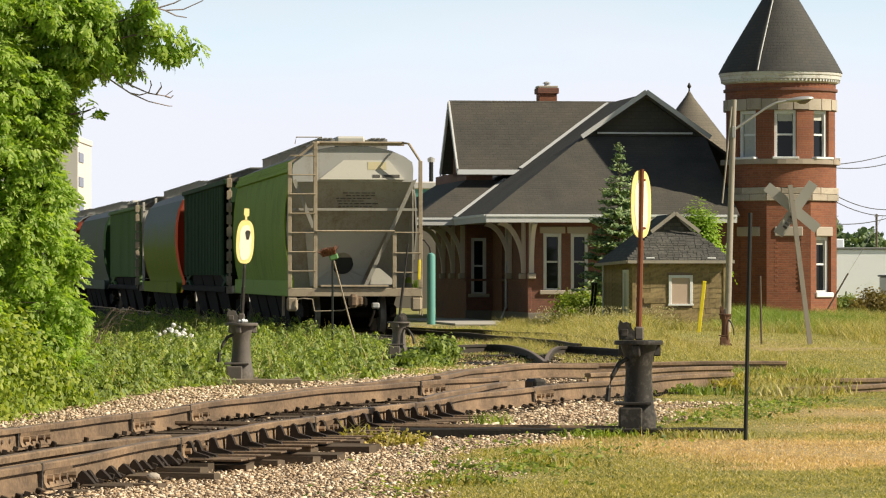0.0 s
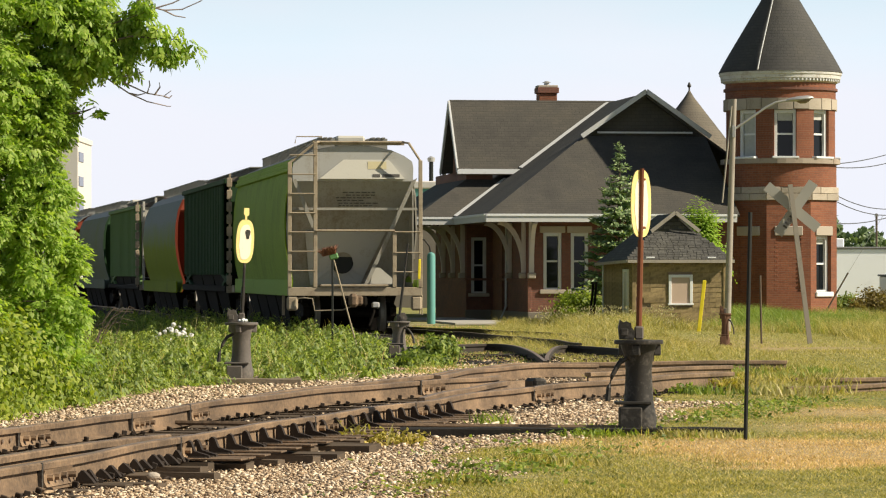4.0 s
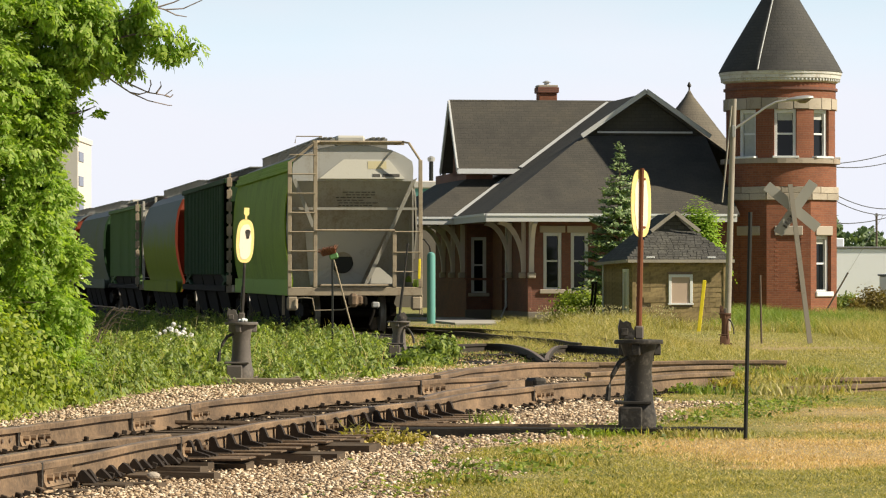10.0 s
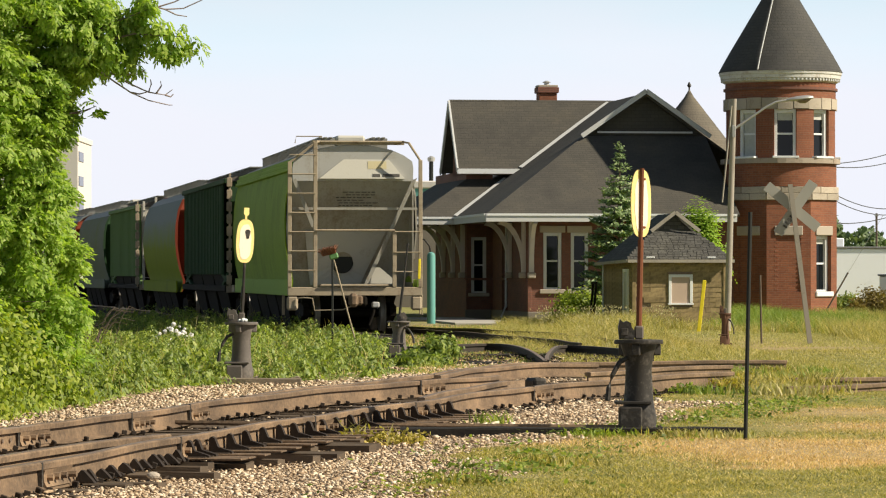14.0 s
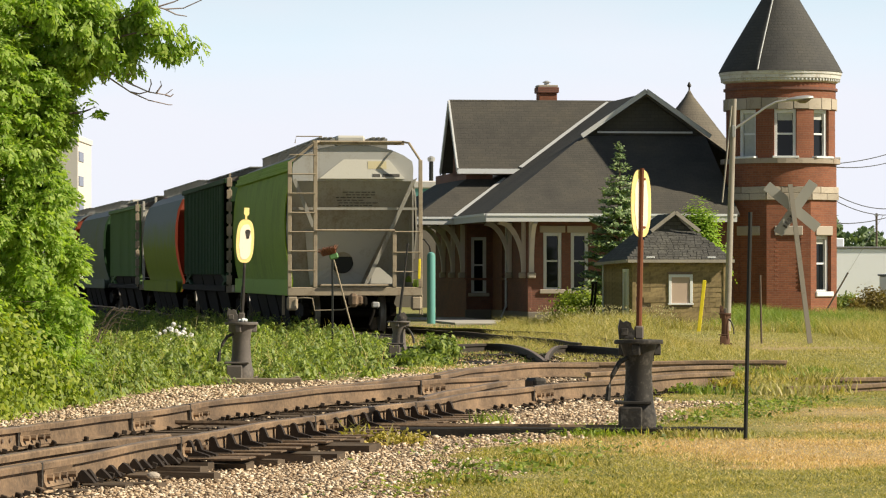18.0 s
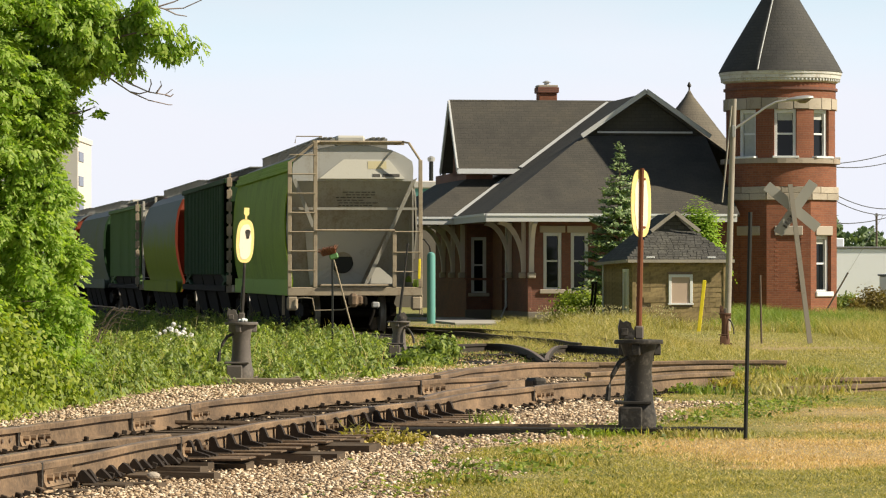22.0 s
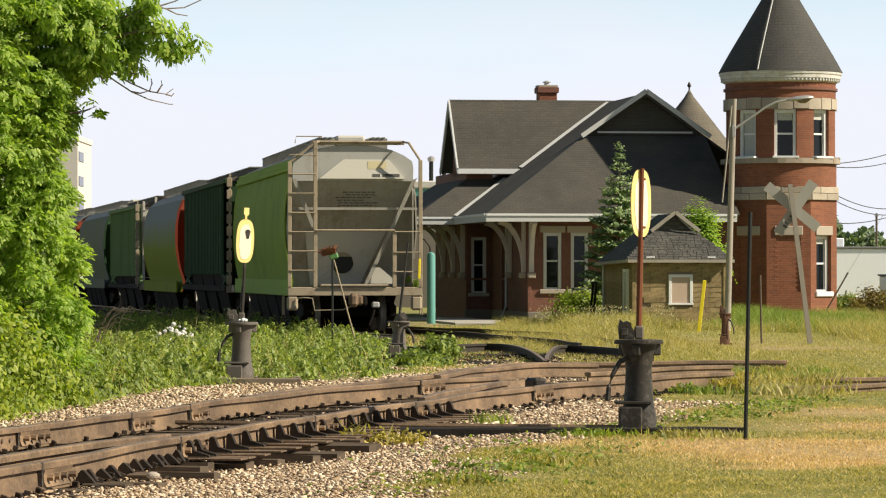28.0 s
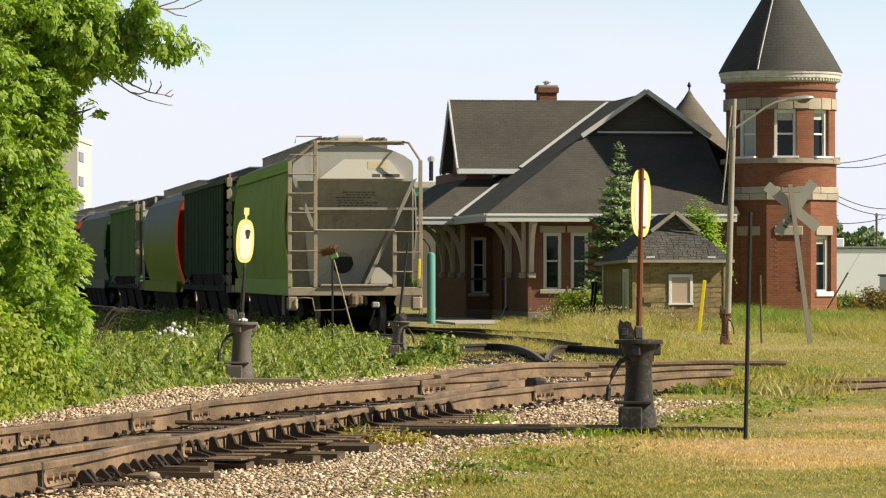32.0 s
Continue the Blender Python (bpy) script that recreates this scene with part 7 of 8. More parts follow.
    tall = (0.14 + 0.5 * smooth01((right - px) / 0.9) * rng.uniform(0.15, 1.0, k) * (0.75 + 0.25 * np.sin(px * 2.3 + py * 0.4))) * np.interp(py, [29, 36, 46, 60, 75, 81, 86, 100], [0.75, 0.78, 0.82, 0.85, 0.88, 0.9, 0.95, 1.2])
    tall = np.where((np.abs(px / py + 0.0118) < 0.005) & (py < 65.5), tall * 0.35, tall)
    tall = np.where((px > -3.4) & (px < -1.6) & (py < 48.5), np.minimum(tall, 0.25), tall)
    wide = 0.10 + 0.3 * tall * rng.uniform(0.7, 1.3, k)
    i = rng.integers(0, k, n)
    g = rng.normal(0, 1, (n, 3))
    u = rng.uniform(0, 1, n) ** 0.6
    x = px[i] + g[:, 0] * wide[i] * (1.15 - u) * 0.9
    y = py[i] + g[:, 1] * wide[i] * (1.15 - u) * 0.9
    P = np.column_stack([x, y, ground_z(x, y) + tall[i] * u])
    nr = np.column_stack([g[:, 0] * 0.5 + rng.normal(0.1, 0.35, n), g[:, 1] * 0.5 + rng.normal(-0.1, 0.35, n), np.full(n, 0.75)])
    al = np.column_stack([g[:, 0] + rng.normal(0, 0.6, n), g[:, 1] + rng.normal(0, 0.6, n), rng.normal(-0.3, 0.4, n)])
    size = np.where(rng.uniform(0, 1, k) < 0.18, rng.uniform(0.07, 0.095, k), rng.uniform(0.038, 0.068, k))
    ln = size[i] * rng.uniform(0.7, 1.25, n)
    sun_side = (y < 37.5) | (rng.uniform(0, 1, k)[i] < 0.12)
    for nm, sel, mat, lab in (("weeds", ~sun_side, "weed", "dense leafy green weeds along the train"), ("undergrowth", sun_side, "bush", "bright yellow green undergrowth beside the track")):
        tagged(new(nm, leaves(nm, P[sel], nr[sel], al[sel], ln[sel], ln[sel] * 0.42, M[mat])), lab, "weeds", "", "stuff")
    # thin grass stalks standing out of the weeds
    q = rng.integers(0, k, 5000)
    R = np.column_stack([px[q] + rng.normal(0, 0.1, 5000), py[q] + rng.normal(0, 0.1, 5000)])
    R = np.column_stack([R, ground_z(R[:, 0], R[:, 1])])
    tagged(new("weed_stalks", blades("weed_stalks", R, tall[q] * rng.uniform(0.8, 1.35, 5000), np.full(5000, 0.012), 0.8, rng, M["grass"])), "thin grass stalks among the weeds", "weeds", "", "stuff")
    # single plants among the rails
    for x0, y0, w, nn, mat, lab in ((0.42, 33.0, 0.22, 70, "weed", "tuft of green grass by the rail"), (-0.62, 30.0, 0.28, 30, "hay", "yellowing weeds at the tie ends"), (2.95, 41.0, 0.45, 150, "weed", "grass clump over the rail"),
                                   (3.35, 43.8, 0.6, 260, "grass", "long grass over the buried rail"), (0.1, 23.6, 0.3, 120, "grass", "grass tuft in the gravel"), (0.7, 25.8, 0.35, 160, "grass", "grass tuft in the gravel"),
                                   (5.7, 42.6, 0.7, 240, "weed", "weeds beside the buried rail"), (4.5, 46.0, 0.8, 260, "grass", "long grass over the buried rail"), (3.95, 49.9, 0.45, 420, "mound_grass", "long grass over the buried rail"), (4.25, 44.4, 0.45, 420, "grass", "long grass over the buried rail"), (3.75, 40.9, 0.4, 420, "hay", "long grass over the buried rail"), (3.75, 46.7, 0.4, 420, "grass", "long grass over the buried rail"), (4.45, 49.9, 0.4, 420, "grass", "long grass over the buried rail"), (3.35, 42.9, 0.3, 700, "grass", "long grass over the buried rail"), (3.3, 43.1, 0.22, 420, "hay", "long grass over the buried rail"), (1.95, 30.4, 0.3, 260, "grass", "grass over the timber's edge"), (2.25, 30.45, 0.3, 260, "hay", "grass over the timber's edge"), (1.3, 30.35, 0.35, 160, "bush", "weeds over the timber's edge"),
                                   (1.0, 50.6, 0.5, 160, "weed", "weeds among the siding rails"), (0.35, 46.0, 0.25, 80, "weed", "weeds among the siding rails"), (3.55, 43.6, 0.5, 420, "grass", "long grass over the buried rail"), (4.7, 50.2, 0.6, 420, "mound_grass", "long grass over the buried rail"), (4.05, 46.9, 0.6, 420, "mound_grass", "long grass over the buried rail"), (4.0, 41.6, 0.5, 300, "grass", "long grass over the buried rail"), (-3.9, 29.0, 0.5, 200, "bush", "bright weeds at the ballast's edge")):
        q = rng.normal(0, 1, (nn, 2)) * w * 0.5 + [x0, y0]
        P = np.column_stack([q, ground_z(q[:, 0], q[:, 1])])
        tagged(new("weed_tuft", blades("weed_tuft", P, rng.uniform(0.07, 0.2, nn) * (0.45 if "gravel" in lab else 0.4 if "timber" in lab else 0.8 if "buried" in lab else 0.7 if "rail" in lab else 1.0), rng.uniform(0.012, 0.024, nn), 1.3, rng, M[mat])), lab, "weeds", "weed tufts", "stuff")


build_plants()


def shrub(name, m, radius, height, n, mat, label, leaf=0.09, rng_seed=1, trunk=True, category="shrub", low=0.25):
    """A bush: stems from one foot, leaves in uneven clumps round their tips."""
    rng = np.random.default_rng(rng_seed)
    sh = thing(name, label, category, m)
    tips = []
    for k in range(max(10, n // 90)):
        a = rng.uniform(0, math.tau)
        r = radius * math.sqrt(rng.uniform(0.05, 1))
        z = height * rng.uniform(low, 1.0) * math.sqrt(max(0.1, 1 - (r / radius) ** 2 * 0.75))
        tips.append((r * math.cos(a), r * math.sin(a), z))
    bm = B()
    for t in tips[::2]:
        tube(bm, [(t[0] * 0.05, t[1] * 0.05, -0.1), (t[0] * 0.5, t[1] * 0.5, t[2] * 0.6), t], [0.02, 0.013, 0.005], 5)
    part("stems", bm, M["bark"], sh)
    tips = np.array(tips)
    c = tips[rng.integers(0, len(tips), n)] + rng.normal(0, 1, (n, 3)) * [radius * 0.2, radius * 0.2, radius * 0.17]
    c[:, 2] = np.maximum(c[:, 2], 0.02)
    nr = c - [0, 0, height * 0.3] + rng.normal(0, 0.5, (n, 3)) * radius
    ln = rng.uniform(0.7, 1.3, n) * leaf
    ob = new("foliage", leaves("foliage", c, nr, rng.normal(0, 1, (n, 3)), ln, ln * 0.55, M[mat]))
    ob.parent = sh
    tagged(ob, "", "", "", "stuff")
    return sh


shrub("shrub", pose(3.95, 110.4, -0.2), 0.72, 1.0, 2600, "bush", "low green shrub against the station wall", 0.1, 3)
shrub("shrub", pose(4.4, 110.0, -0.2), 0.45, 0.9, 900, "weed", "yellow green shrub beside the shed", 0.1, 4)
shrub("young_tree", pose(7.85, 115.5, -0.1), 0.78, 3.65, 13000, "leaf", "bright yellow green young tree behind the shed", 0.11, 5, True, "tree", 0.62)
shrub("hedge_bush", pose(13.3, 124, -0.25), 0.55, 0.85, 2600, "weed", "dark green bush beside the tower", 0.10, 6)
shrub("hedge_bush", pose(14.25, 123.5, -0.25), 0.75, 0.98, 3000, "brown_bush", "olive and brown bush beside the tower", 0.10, 7)
shrub("hedge_bush", pose(15.3, 123.5, -0.25), 0.95, 1.05, 3400, "brown_bush", "olive and brown bush beside the tower", 0.10, 8)


def build_spruce():
    rng = np.random.default_rng(31)
    sp = thing("spruce_tree", "blue green spruce standing before the station", "tree", pose(5.30, 112.5, -0.25))
    bm = B()
    tube(bm, [(0, 0, 0), (0.02, 0, 3), (0, 0, 5.5)], [0.09, 0.05, 0.008], 8)
    part("trunk", bm, M["bark"], sp)
    C, N, A, Ls = [], [], [], []
    z = 0.35
    while z < 5.35:
        R = 0.02 + 1.66 * max(0.0, 1 - z / 5.45) ** 1.0
        k = 9 if z < 3.6 else 6
        off = rng.uniform(0, 6)
        for i in range(k):
            a = off + i * math.tau / k + rng.uniform(-0.25, 0.25)
            L = R * rng.uniform(0.75, 1.12)
            d = np.array([math.cos(a), math.sin(a), 0.0])
            zz = z
            z = zz + rng.uniform(-0.1, 0.1)
            tip = d * L + [0, 0, z + rng.uniform(0.02, 0.2) * L]
            bm = B()
            tube(bm, [(0, 0, z), tuple(d * L * 0.6 + [0, 0, z - 0.03]), tuple(tip)], [0.014, 0.009, 0.003], 4)
            part("bough", bm, M["bark"], sp)
            for t in np.linspace(0.3, 1.0, max(2, int(L / 0.10))):
                base = np.array([0, 0, z]) * (1 - t) + tip * t
                for s in range(8):
                    C.append(base + rng.normal(0, 1, 3) * [0.05, 0.05, 0.03])
                    side = np.array([-d[1], d[0], 0]) * rng.uniform(-1, 1)
                    A.append(d * 0.8 + side + [0, 0, rng.uniform(-0.25, 0.45)])
                    N.append(rng.normal(0, 0.35, 3) + [0.25, -0.25, 0.8])
                    Ls.append(rng.uniform(0.11, 0.22) * (1.0 if z < 4.2 else 0.6))
            z = zz
        z += 0.30 - 0.025 * z
    ob = new("needles", leaves("needles", np.array(C), np.array(N), np.array(A), np.array(Ls), np.array(Ls) * 0.4, M["spruce"]))
    ob.parent = sp
    tagged(ob, "blue green needle sprays", "", "", "stuff")


build_spruce()


def far_woods(name, x0, x1, y, top, seed, label):
    """A far line of trees: many clumps with an uneven top."""
    rng = np.random.default_rng(seed)
    n = 9000
    x = rng.uniform(x0, x1, n)
    crest = top * (0.72 + 0.16 * np.sin(x * 0.55 + seed) + 0.12 * np.sin(x * 1.37))
    z = crest * rng.uniform(0, 1, n) ** 0.5
    c = np.column_stack([x, y + rng.uniform(-3, 3, n), z])
    ln = rng.uniform(0.35, 0.8, n)
    tagged(new(name, leaves(name, c, rng.normal(0, 0.6, (n, 3)) + [0.3, -0.5, 0.6], rng.normal(0, 1, (n, 3)), ln, ln * 0.7, M["far_leaf"])), label, "trees", "", "stuff")


far_woods("far_trees", 27, 75, 330, 7.3, 2, "dark green trees beyond the warehouse")
far_woods("far_trees", -75, -20, 380, 4.2, 3, "far line of trees behind the train")


# ---- the tree beside the track ----
TREE = pose(-6.6, 41.6, -0.1)
SWAYING = []


def build_tree():
    rng = np.random.default_rng(47)
    tr = thing("roadside_tree", "large bright green leafy tree overhanging the tracks", "tree", TREE)
    bm = B()
    tube(bm, [(0, 0, -0.2), (0.05, 0.02, 0.6), (0.0, 0, 2.2), (0.1, 0.1, 4.2), (0.0, 0.2, 6.5)], [0.30, 0.22, 0.18, 0.13, 0.04], 14)
    part("trunk", bm, M["bark"], tr, "", True)
    edge_z = [0.1, 0.6, 0.83, 1.08, 1.26, 1.39, 1.63, 1.82, 1.97, 2.08, 2.32, 2.59, 2.88, 3.06, 3.37, 3.6, 3.8, 4.3, 5.2, 6.5, 8.0]
    edge_x = [-3.86, -3.96, -3.93, -4.02, -3.82, -3.85, -4.14, -4.05, -3.97, -4.0, -4.19, -4.13, -4.05, -4.06, -3.88, -3.72, -3.62, -3.62, -4.3, -5.4, -7.0]
    bands = [(0.2, 1.3), (1.3, 2.2), (2.2, 3.0), (3.0, 3.8), (3.8, 4.7), (4.7, 6.2), (6.2, 8.2)]

    def limb(name, pivot, clumps, per, leaf, droop, twigs, label="", tight=False):
        """One limb with its twigs and leaves, hung at its own pivot so that it can sway."""
        lb = new(name)
        lb.parent, lb.matrix_basis = tr, pose(*pivot)
        lb.empty_display_size = 0.1
        tagged(lb, label)
        o = np.array(pivot)
        bm = B()
        for c in twigs:
            e = np.array(c) - o
            mid = e * 0.55 + [0, 0, 0.12 * np.linalg.norm(e) - 0.05]
            r = 0.008 + 0.008 * np.linalg.norm(e)
            tube(bm, [(0, 0, 0), tuple(mid), tuple(e)], [r, r * 0.6, 0.004], 5)
        part("limb_wood", bm, M["bark"], lb, "", True)
        cl = np.array(clumps) - o
        m = 7
        n = len(cl) * max(1, per // m)
        spread = rng.uniform(0.14, 0.27, len(cl)) * (0.62 if tight else 1.0)
        k = np.repeat(np.arange(len(cl)), max(1, per // m))
        g = rng.normal(0, 1, (n, 3))
        g = g / np.linalg.norm(g, axis=1, keepdims=True) * rng.uniform(0.35, 1.0, (n, 1)) ** 0.6
        c = cl[k] + g * spread[k][:, None] * [1.15, 1.15, 0.8]
        # each spray: leaflets in pairs along a drooping stalk, one at its end
        stalk = unit(g * [1, 1, 0.6] + [0.15, 0, -droop] + rng.normal(0, 0.4, (n, 3)))
        nr0 = unit(g * 0.5 + rng.normal(0, 0.35, (n, 3)) + [0.2, -0.15, 0.75])
        nr0 = unit(nr0 - stalk * (nr0 * stalk).sum(1, keepdims=True))
        side = np.cross(nr0, stalk)
        size = rng.uniform(0.7, 1.25, n) * leaf
        place = np.array([0.2, 0.2, 0.75, 0.75, 1.3, 1.3, 1.9])
        sgn = np.array([-1, 1, -1, 1, -1, 1, 0.0])
        c = (c[:, None] + stalk[:, None] * (place[None, :, None] - 0.9) * size[:, None, None] * 0.85 + side[:, None] * sgn[None, :, None] * size[:, None, None] * 0.42).reshape(-1, 3)
        al = (stalk[:, None] * 0.75 + side[:, None] * sgn[None, :, None] * 0.8).reshape(-1, 3) + rng.normal(0, 0.12, (n * m, 3)) + [0, 0, -0.15]
        nr = np.repeat(nr0, m, 0) + rng.normal(0, 0.22, (n * m, 3))
        ln = np.repeat(size, m) * rng.uniform(0.8, 1.15, n * m)
        ob = new("leaf_spray", leaves("leaf_spray", c, nr, al, ln, ln * 0.46, M["leaf"]))
        ob.parent = lb
        tagged(ob, "", "", "", "stuff")
        SWAYING.append(lb)
        return lb

    origin = np.array(TREE.translation)
    for bi, (z0, z1) in enumerate(bands):
        clumps = []
        count = 130 if 2 < bi < 5 else 95 if bi < 5 else 60
        for k in range(count):
            z = rng.uniform(z0, z1)
            xr = float(np.interp(z, edge_z, edge_x)) - 0.22
            u = rng.uniform(0, 1) ** 1.5
            xl = -5.4 if rng.uniform() < 0.75 else -9.4
            x = xr + (xl - xr) * u + 0.1 * math.sin(z * 9)
            reach = 0.5 + 1.9 * min(1.0, (xr - x) / 1.6)
            y = 41.4 + rng.uniform(-1, 1) * reach
            clumps.append((np.array([x, y, z])) - origin)
        pivot = (0.0, 0.0, 0.5 * (z0 + z1) - 0.2)
        limb("limb", pivot, clumps, 280 if bi < 5 else 70, 0.064, 0.5, clumps[::5])
    # the branch that reaches out over the sky, with hanging leaves
    tips = [(-3.55, 3.95), (-3.45, 4.16), (-3.30, 3.97), (-3.22, 4.05), (-3.06, 3.88), (-2.99, 3.80), (-3.24, 3.74), (-3.42, 3.70), (-3.58, 3.65), (-3.36, 3.84), (-3.28, 4.2), (-3.70, 3.55), (-3.17, 3.92), (-2.88, 3.82), (-2.85, 3.86), (-3.02, 3.70), (-3.62, 4.15), (-3.52, 3.80), (-3.36, 3.62), (-3.70, 3.85), (-3.82, 3.70), (-3.85, 3.95), (-3.95, 4.12), (-3.78, 4.25), (-4.05, 3.85), (-3.60, 3.98), (-3.46, 3.92), (-3.40, 4.05), (-4.15, 4.15), (-3.98, 3.62), (-3.88, 3.50)]
    cl = [np.array([x, 41.0 + 0.12 * math.sin(7 * x), z - 0.02]) - origin for x, z in tips for _ in range(2)]
    cl = [c + rng.normal(0, 0.06, 3) for c in cl]
    bl = limb("outer_branch", tuple(np.array([-4.05, 41.0, 3.75]) - origin), cl, 77, 0.072, 1.0, cl[::7], "leafy branch reaching over the sky", True)
    sp = [np.array([x, 41.0, z]) - origin for x, z in ((-3.86, 3.10), (-3.80, 3.13), (-3.77, 3.09))]
    limb("sprig", tuple(np.array([-4.1, 41.0, 3.05]) - origin), sp, 28, 0.075, 0.1, sp[:2], "small sprig of leaves", True)
    # bare dead twigs
    dt = new("dead_twig")
    dt.parent, dt.matrix_basis = tr, pose(*(np.array([-3.75, 41.0, 3.5]) - origin))
    tagged(dt, "bare dead twigs under the branch")
    for pts in ([(0, 0), (0.14, -0.10), (0.32, -0.22), (0.52, -0.31), (0.74, -0.36), (0.78, -0.36)], [(0.10, 0.0), (0.30, -0.12), (0.52, -0.22), (0.70, -0.25), (0.78, -0.19)],
                [(0.1, -0.02), (0.25, -0.03), (0.40, -0.02), (0.48, 0.02)], [(0.52, -0.22), (0.55, -0.13), (0.54, -0.08)], [(0.6, -0.24), (0.66, -0.15), (0.65, -0.1)], [(0.7, -0.25), (0.76, -0.27), (0.79, -0.24)],
                [(0.32, -0.22), (0.42, -0.24), (0.5, -0.22)], [(-0.02, -0.04), (0.02, -0.12), (0.06, -0.15)]):
        bm = B()
        tube(bm, [(x, 0.02 * math.sin(9 * x), z) for x, z in pts], [0.011 * (1 - 0.75 * i / len(pts)) for i in range(len(pts))], 5)
        part("twig", bm, M["twig"], dt)
    dt2 = new("dead_twig")
    dt2.parent, dt2.matrix_basis = tr, pose(*(np.array([-3.15, 41.0, 4.25]) - origin))
    tagged(dt2, "bare dead twigs above the branch")
    for pts in ([(-0.2, 0.02), (0.1, -0.06), (0.3, -0.05), (0.5, 0.04), (0.58, 0.1)], [(0.1, -0.06), (0.22, -0.12), (0.34, -0.14)], [(0.0, -0.04), (0.2, 0.02), (0.4, 0.12)], [(-0.2, 0.05), (0.05, 0.06), (0.25, 0.14)]):
        bm = B()
        tube(bm, [(x, 0.0, z) for x, z in pts], [0.010 * (1 - 0.7 * i / len(pts)) for i in range(len(pts))], 5)
        part("twig", bm, M["twig"], dt2)
    SWAYING.extend([dt, dt2])
    return tr


build_tree()
shrub("weed_clump", pose(-0.60, 30.0, -0.09), 0.26, 0.13, 420, "dry_weed", "yellowing broad-leaved weeds at the tie ends", 0.042, 41)
shrub("weed_clump", pose(-0.25, 29.9, -0.09), 0.20, 0.09, 260, "dry_weed", "yellowing broad-leaved weeds at the tie ends", 0.04, 42)
shrub("weed_clump", pose(2.68, 41.2, -0.07), 0.2, 0.12, 420, "weed", "low green weeds by the rail", 0.05, 24)
shrub("weed_clump", pose(3.22, 42.7, -0.07), 0.28, 0.16, 600, "dry_weed", "yellow green weeds over the rail's end", 0.05, 25)
shrub("weed_clump", pose(-0.08, 58.5, -0.14), 0.34, 0.46, 1700, "weed", "tall leafy weeds beside the switch stand", 0.07, 21)
shrub("weed_clump", pose(-0.30, 54.6, -0.13), 0.42, 0.26, 1600, "weed", "low leafy weeds beside the switch stand", 0.07, 22)
shrub("shrub", pose(-4.6, 37.0, -0.15), 0.75, 1.15, 4600, "bush", "leafy yellow green shrub under the tree", 0.07, 12)
shrub("shrub", pose(-4.5, 33.6, -0.12), 0.65, 0.62, 3600, "bush", "bright yellow green shrub beside the ballast", 0.062, 13)
shrub("shrub", pose(-5.0, 44.5, -0.15), 0.75, 1.05, 4200, "leaf", "leafy green shrub under the tree", 0.075, 14)
shrub("shrub", pose(-4.15, 37.4, -0.12), 0.55, 0.50, 3000, "bush", "bright yellow green shrub beside the ballast", 0.06, 15)


db = thing("dead_brush", "bare grey brown twigs standing out of the weeds", "twigs", pose(-6.75, 72.0, -0.28))
for k in range(7):
    q = random.Random(60 + k)
    x0, reach, top = q.uniform(-0.25, 0.45), q.uniform(0.35, 0.95), q.uniform(0.55, 0.95)
    bm = B()
    pts = [(x0 + reach * t ** 1.4, q.uniform(-0.05, 0.05) + 0.2 * t, top * math.sin(1.9 * t) + q.uniform(-0.02, 0.02)) for t in (0, 0.25, 0.5, 0.75, 1.0)]
    tube(bm, pts, [0.016, 0.013, 0.010, 0.007, 0.004], 5)
    tube(bm, [pts[2], (pts[2][0] + 0.1, pts[2][1], pts[2][2] + 0.13), (pts[2][0] + 0.24, pts[2][1], pts[2][2] + 0.18)], [0.008, 0.006, 0.003], 5)
    part("twig", bm, M["bark"], db)


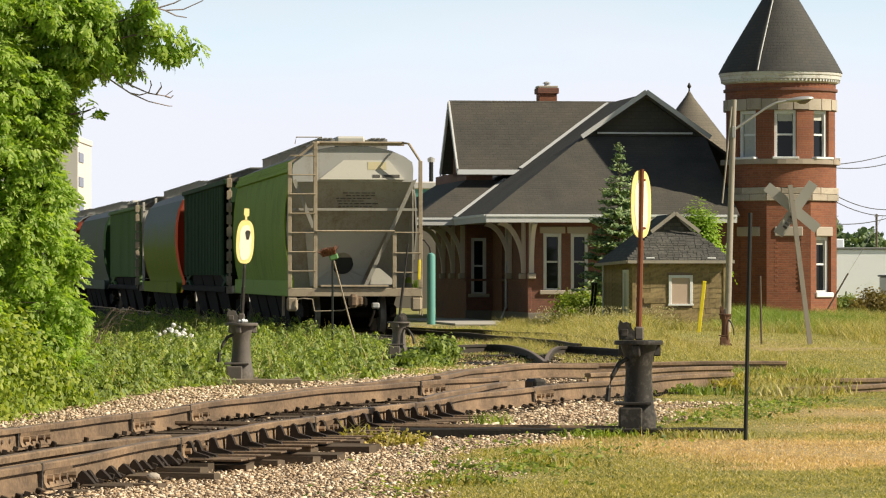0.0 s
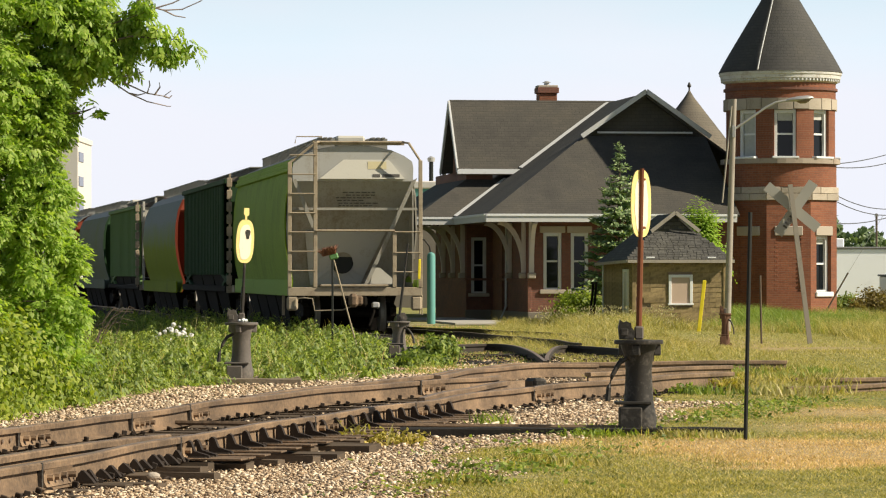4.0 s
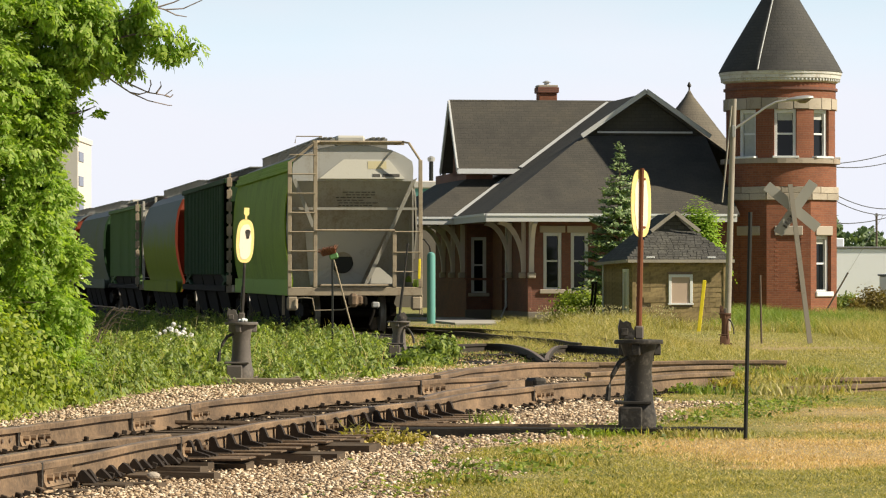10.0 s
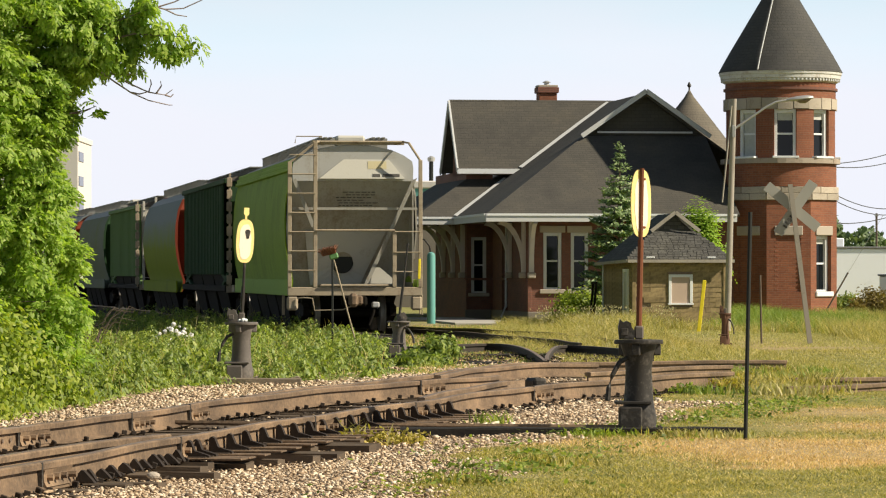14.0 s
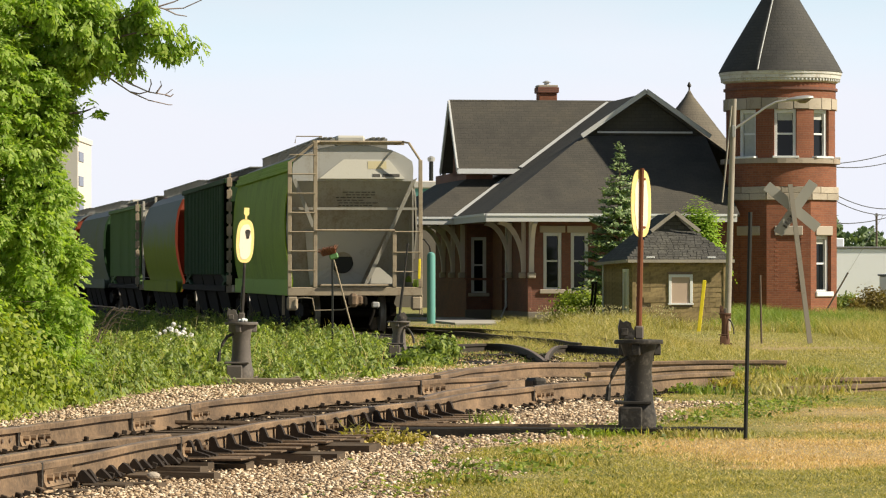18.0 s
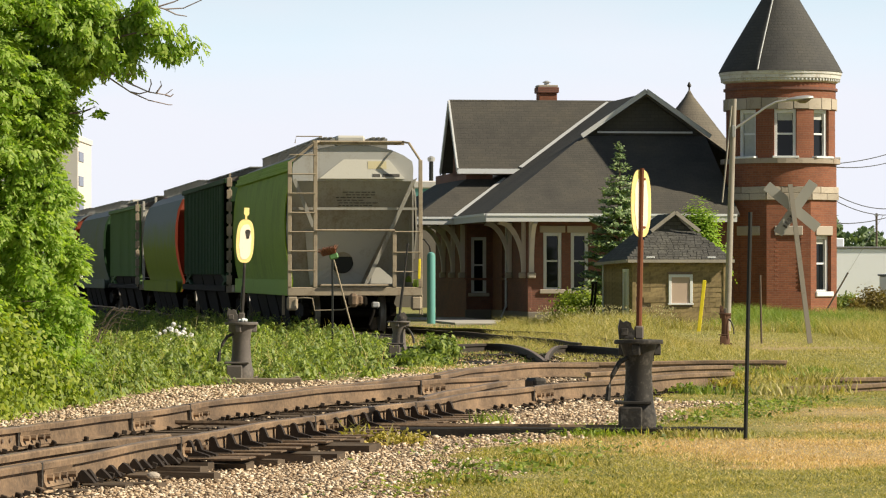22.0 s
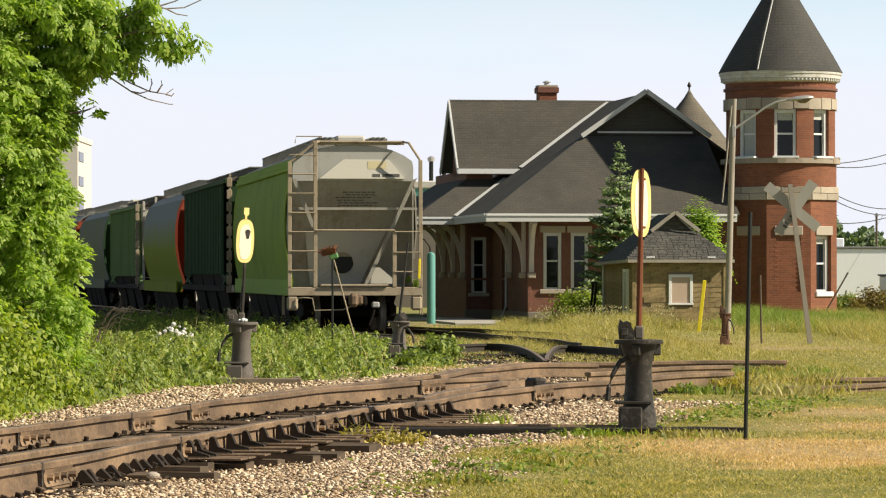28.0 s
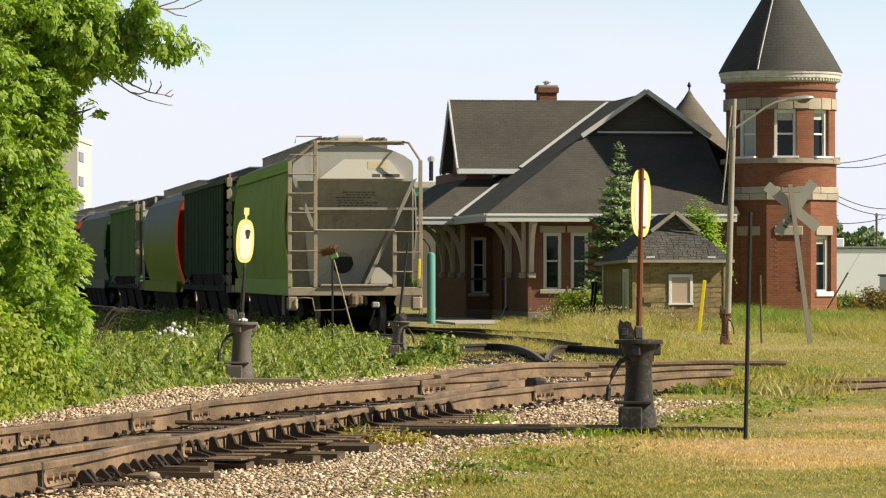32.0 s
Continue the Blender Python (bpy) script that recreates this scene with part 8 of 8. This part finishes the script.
bug = thing("flying_insect", "tiny dark insect darting across the sky", "insect", pose(-1.6, 18.0, 2.2))
bm = B()
bmesh.ops.create_icosphere(bm, subdivisions=1, radius=0.005)
for v in bm.verts:
    v.co.x *= 1.7
part("body", bm, M["black"], bug)
for sgn in (-1, 1):
    bm = B()
    extrude_outline(bm, [(0.002, 0), (-0.004, sgn * 0.012), (-0.007, sgn * 0.010), (-0.004, 0)], 0.003, 0.0034, "xy")
    part("wing", bm, M["sign_back"], bug)


def motions():
    """The wind: each limb leans a little and comes back; the long branch drifts most."""
    branch_x = [(0.0, 2), (1.5, -1), (3.0, -4), (5.5, -2), (7.0, 1), (8.5, -1), (10.0, 1), (12.0, -1), (14.0, 2), (16.5, -1), (18.0, 2), (20.0, 4), (22.0, 2), (24.0, 5), (26.5, 4), (28.0, 5), (30.0, 4), (32.0, 2)]
    branch_z = [0, 0, -1, -2, 0, -2, 0, -2, 1, 0, 2, 1, 2, 1, 2, 4, 2, 1]
    for i, lb in enumerate(SWAYING):
        rest = lb.matrix_basis.copy()
        rows = []
        if lb.name.startswith(("outer", "dead")):
            k = 1.0 if lb.name.startswith("outer") else 0.4
            for (t, dx), dz in zip(branch_x, branch_z):
                rows.append((t, rest @ pose(dx * 0.0062 * k, 0, dz * 0.0062 * k, 0, -dx * 0.12 * k, 0)))
        else:
            a = 0.22 if lb.name.startswith("limb") else 1.2
            for j in range(33):
                t = float(j)
                w = math.sin(t * 1.35 + i * 1.9) * (0.6 + 0.4 * math.sin(t * 0.31 + i)) + 0.35 * math.sin(t * 2.6 + i * 0.7)
                v = math.sin(t * 0.9 + i * 2.7) * 0.6
                rows.append((t, rest @ pose(0, 0, 0, 0.6 * a * v, a * w, 0.8 * a * v)))
        walk(lb, rows)
    # the insect waits in the leaves, darts across and is gone behind the roofs
    rest = pose(-7.5, 20.0, 2.0)
    walk(bug, [(0.0, rest), (24.0, rest), (24.3, pose(-1.95, 18.0, 2.14)), (24.4, pose(-1.10, 18.0, 2.16)), (24.5, pose(-0.33, 18.0, 2.24)), (24.7, pose(1.3, 18.5, 2.5)), (25.0, pose(3.6, 19.5, 3.6)), (25.4, pose(7.5, 21.0, 4.6)), (32.0, pose(9.5, 22.0, 4.8))])


motions()
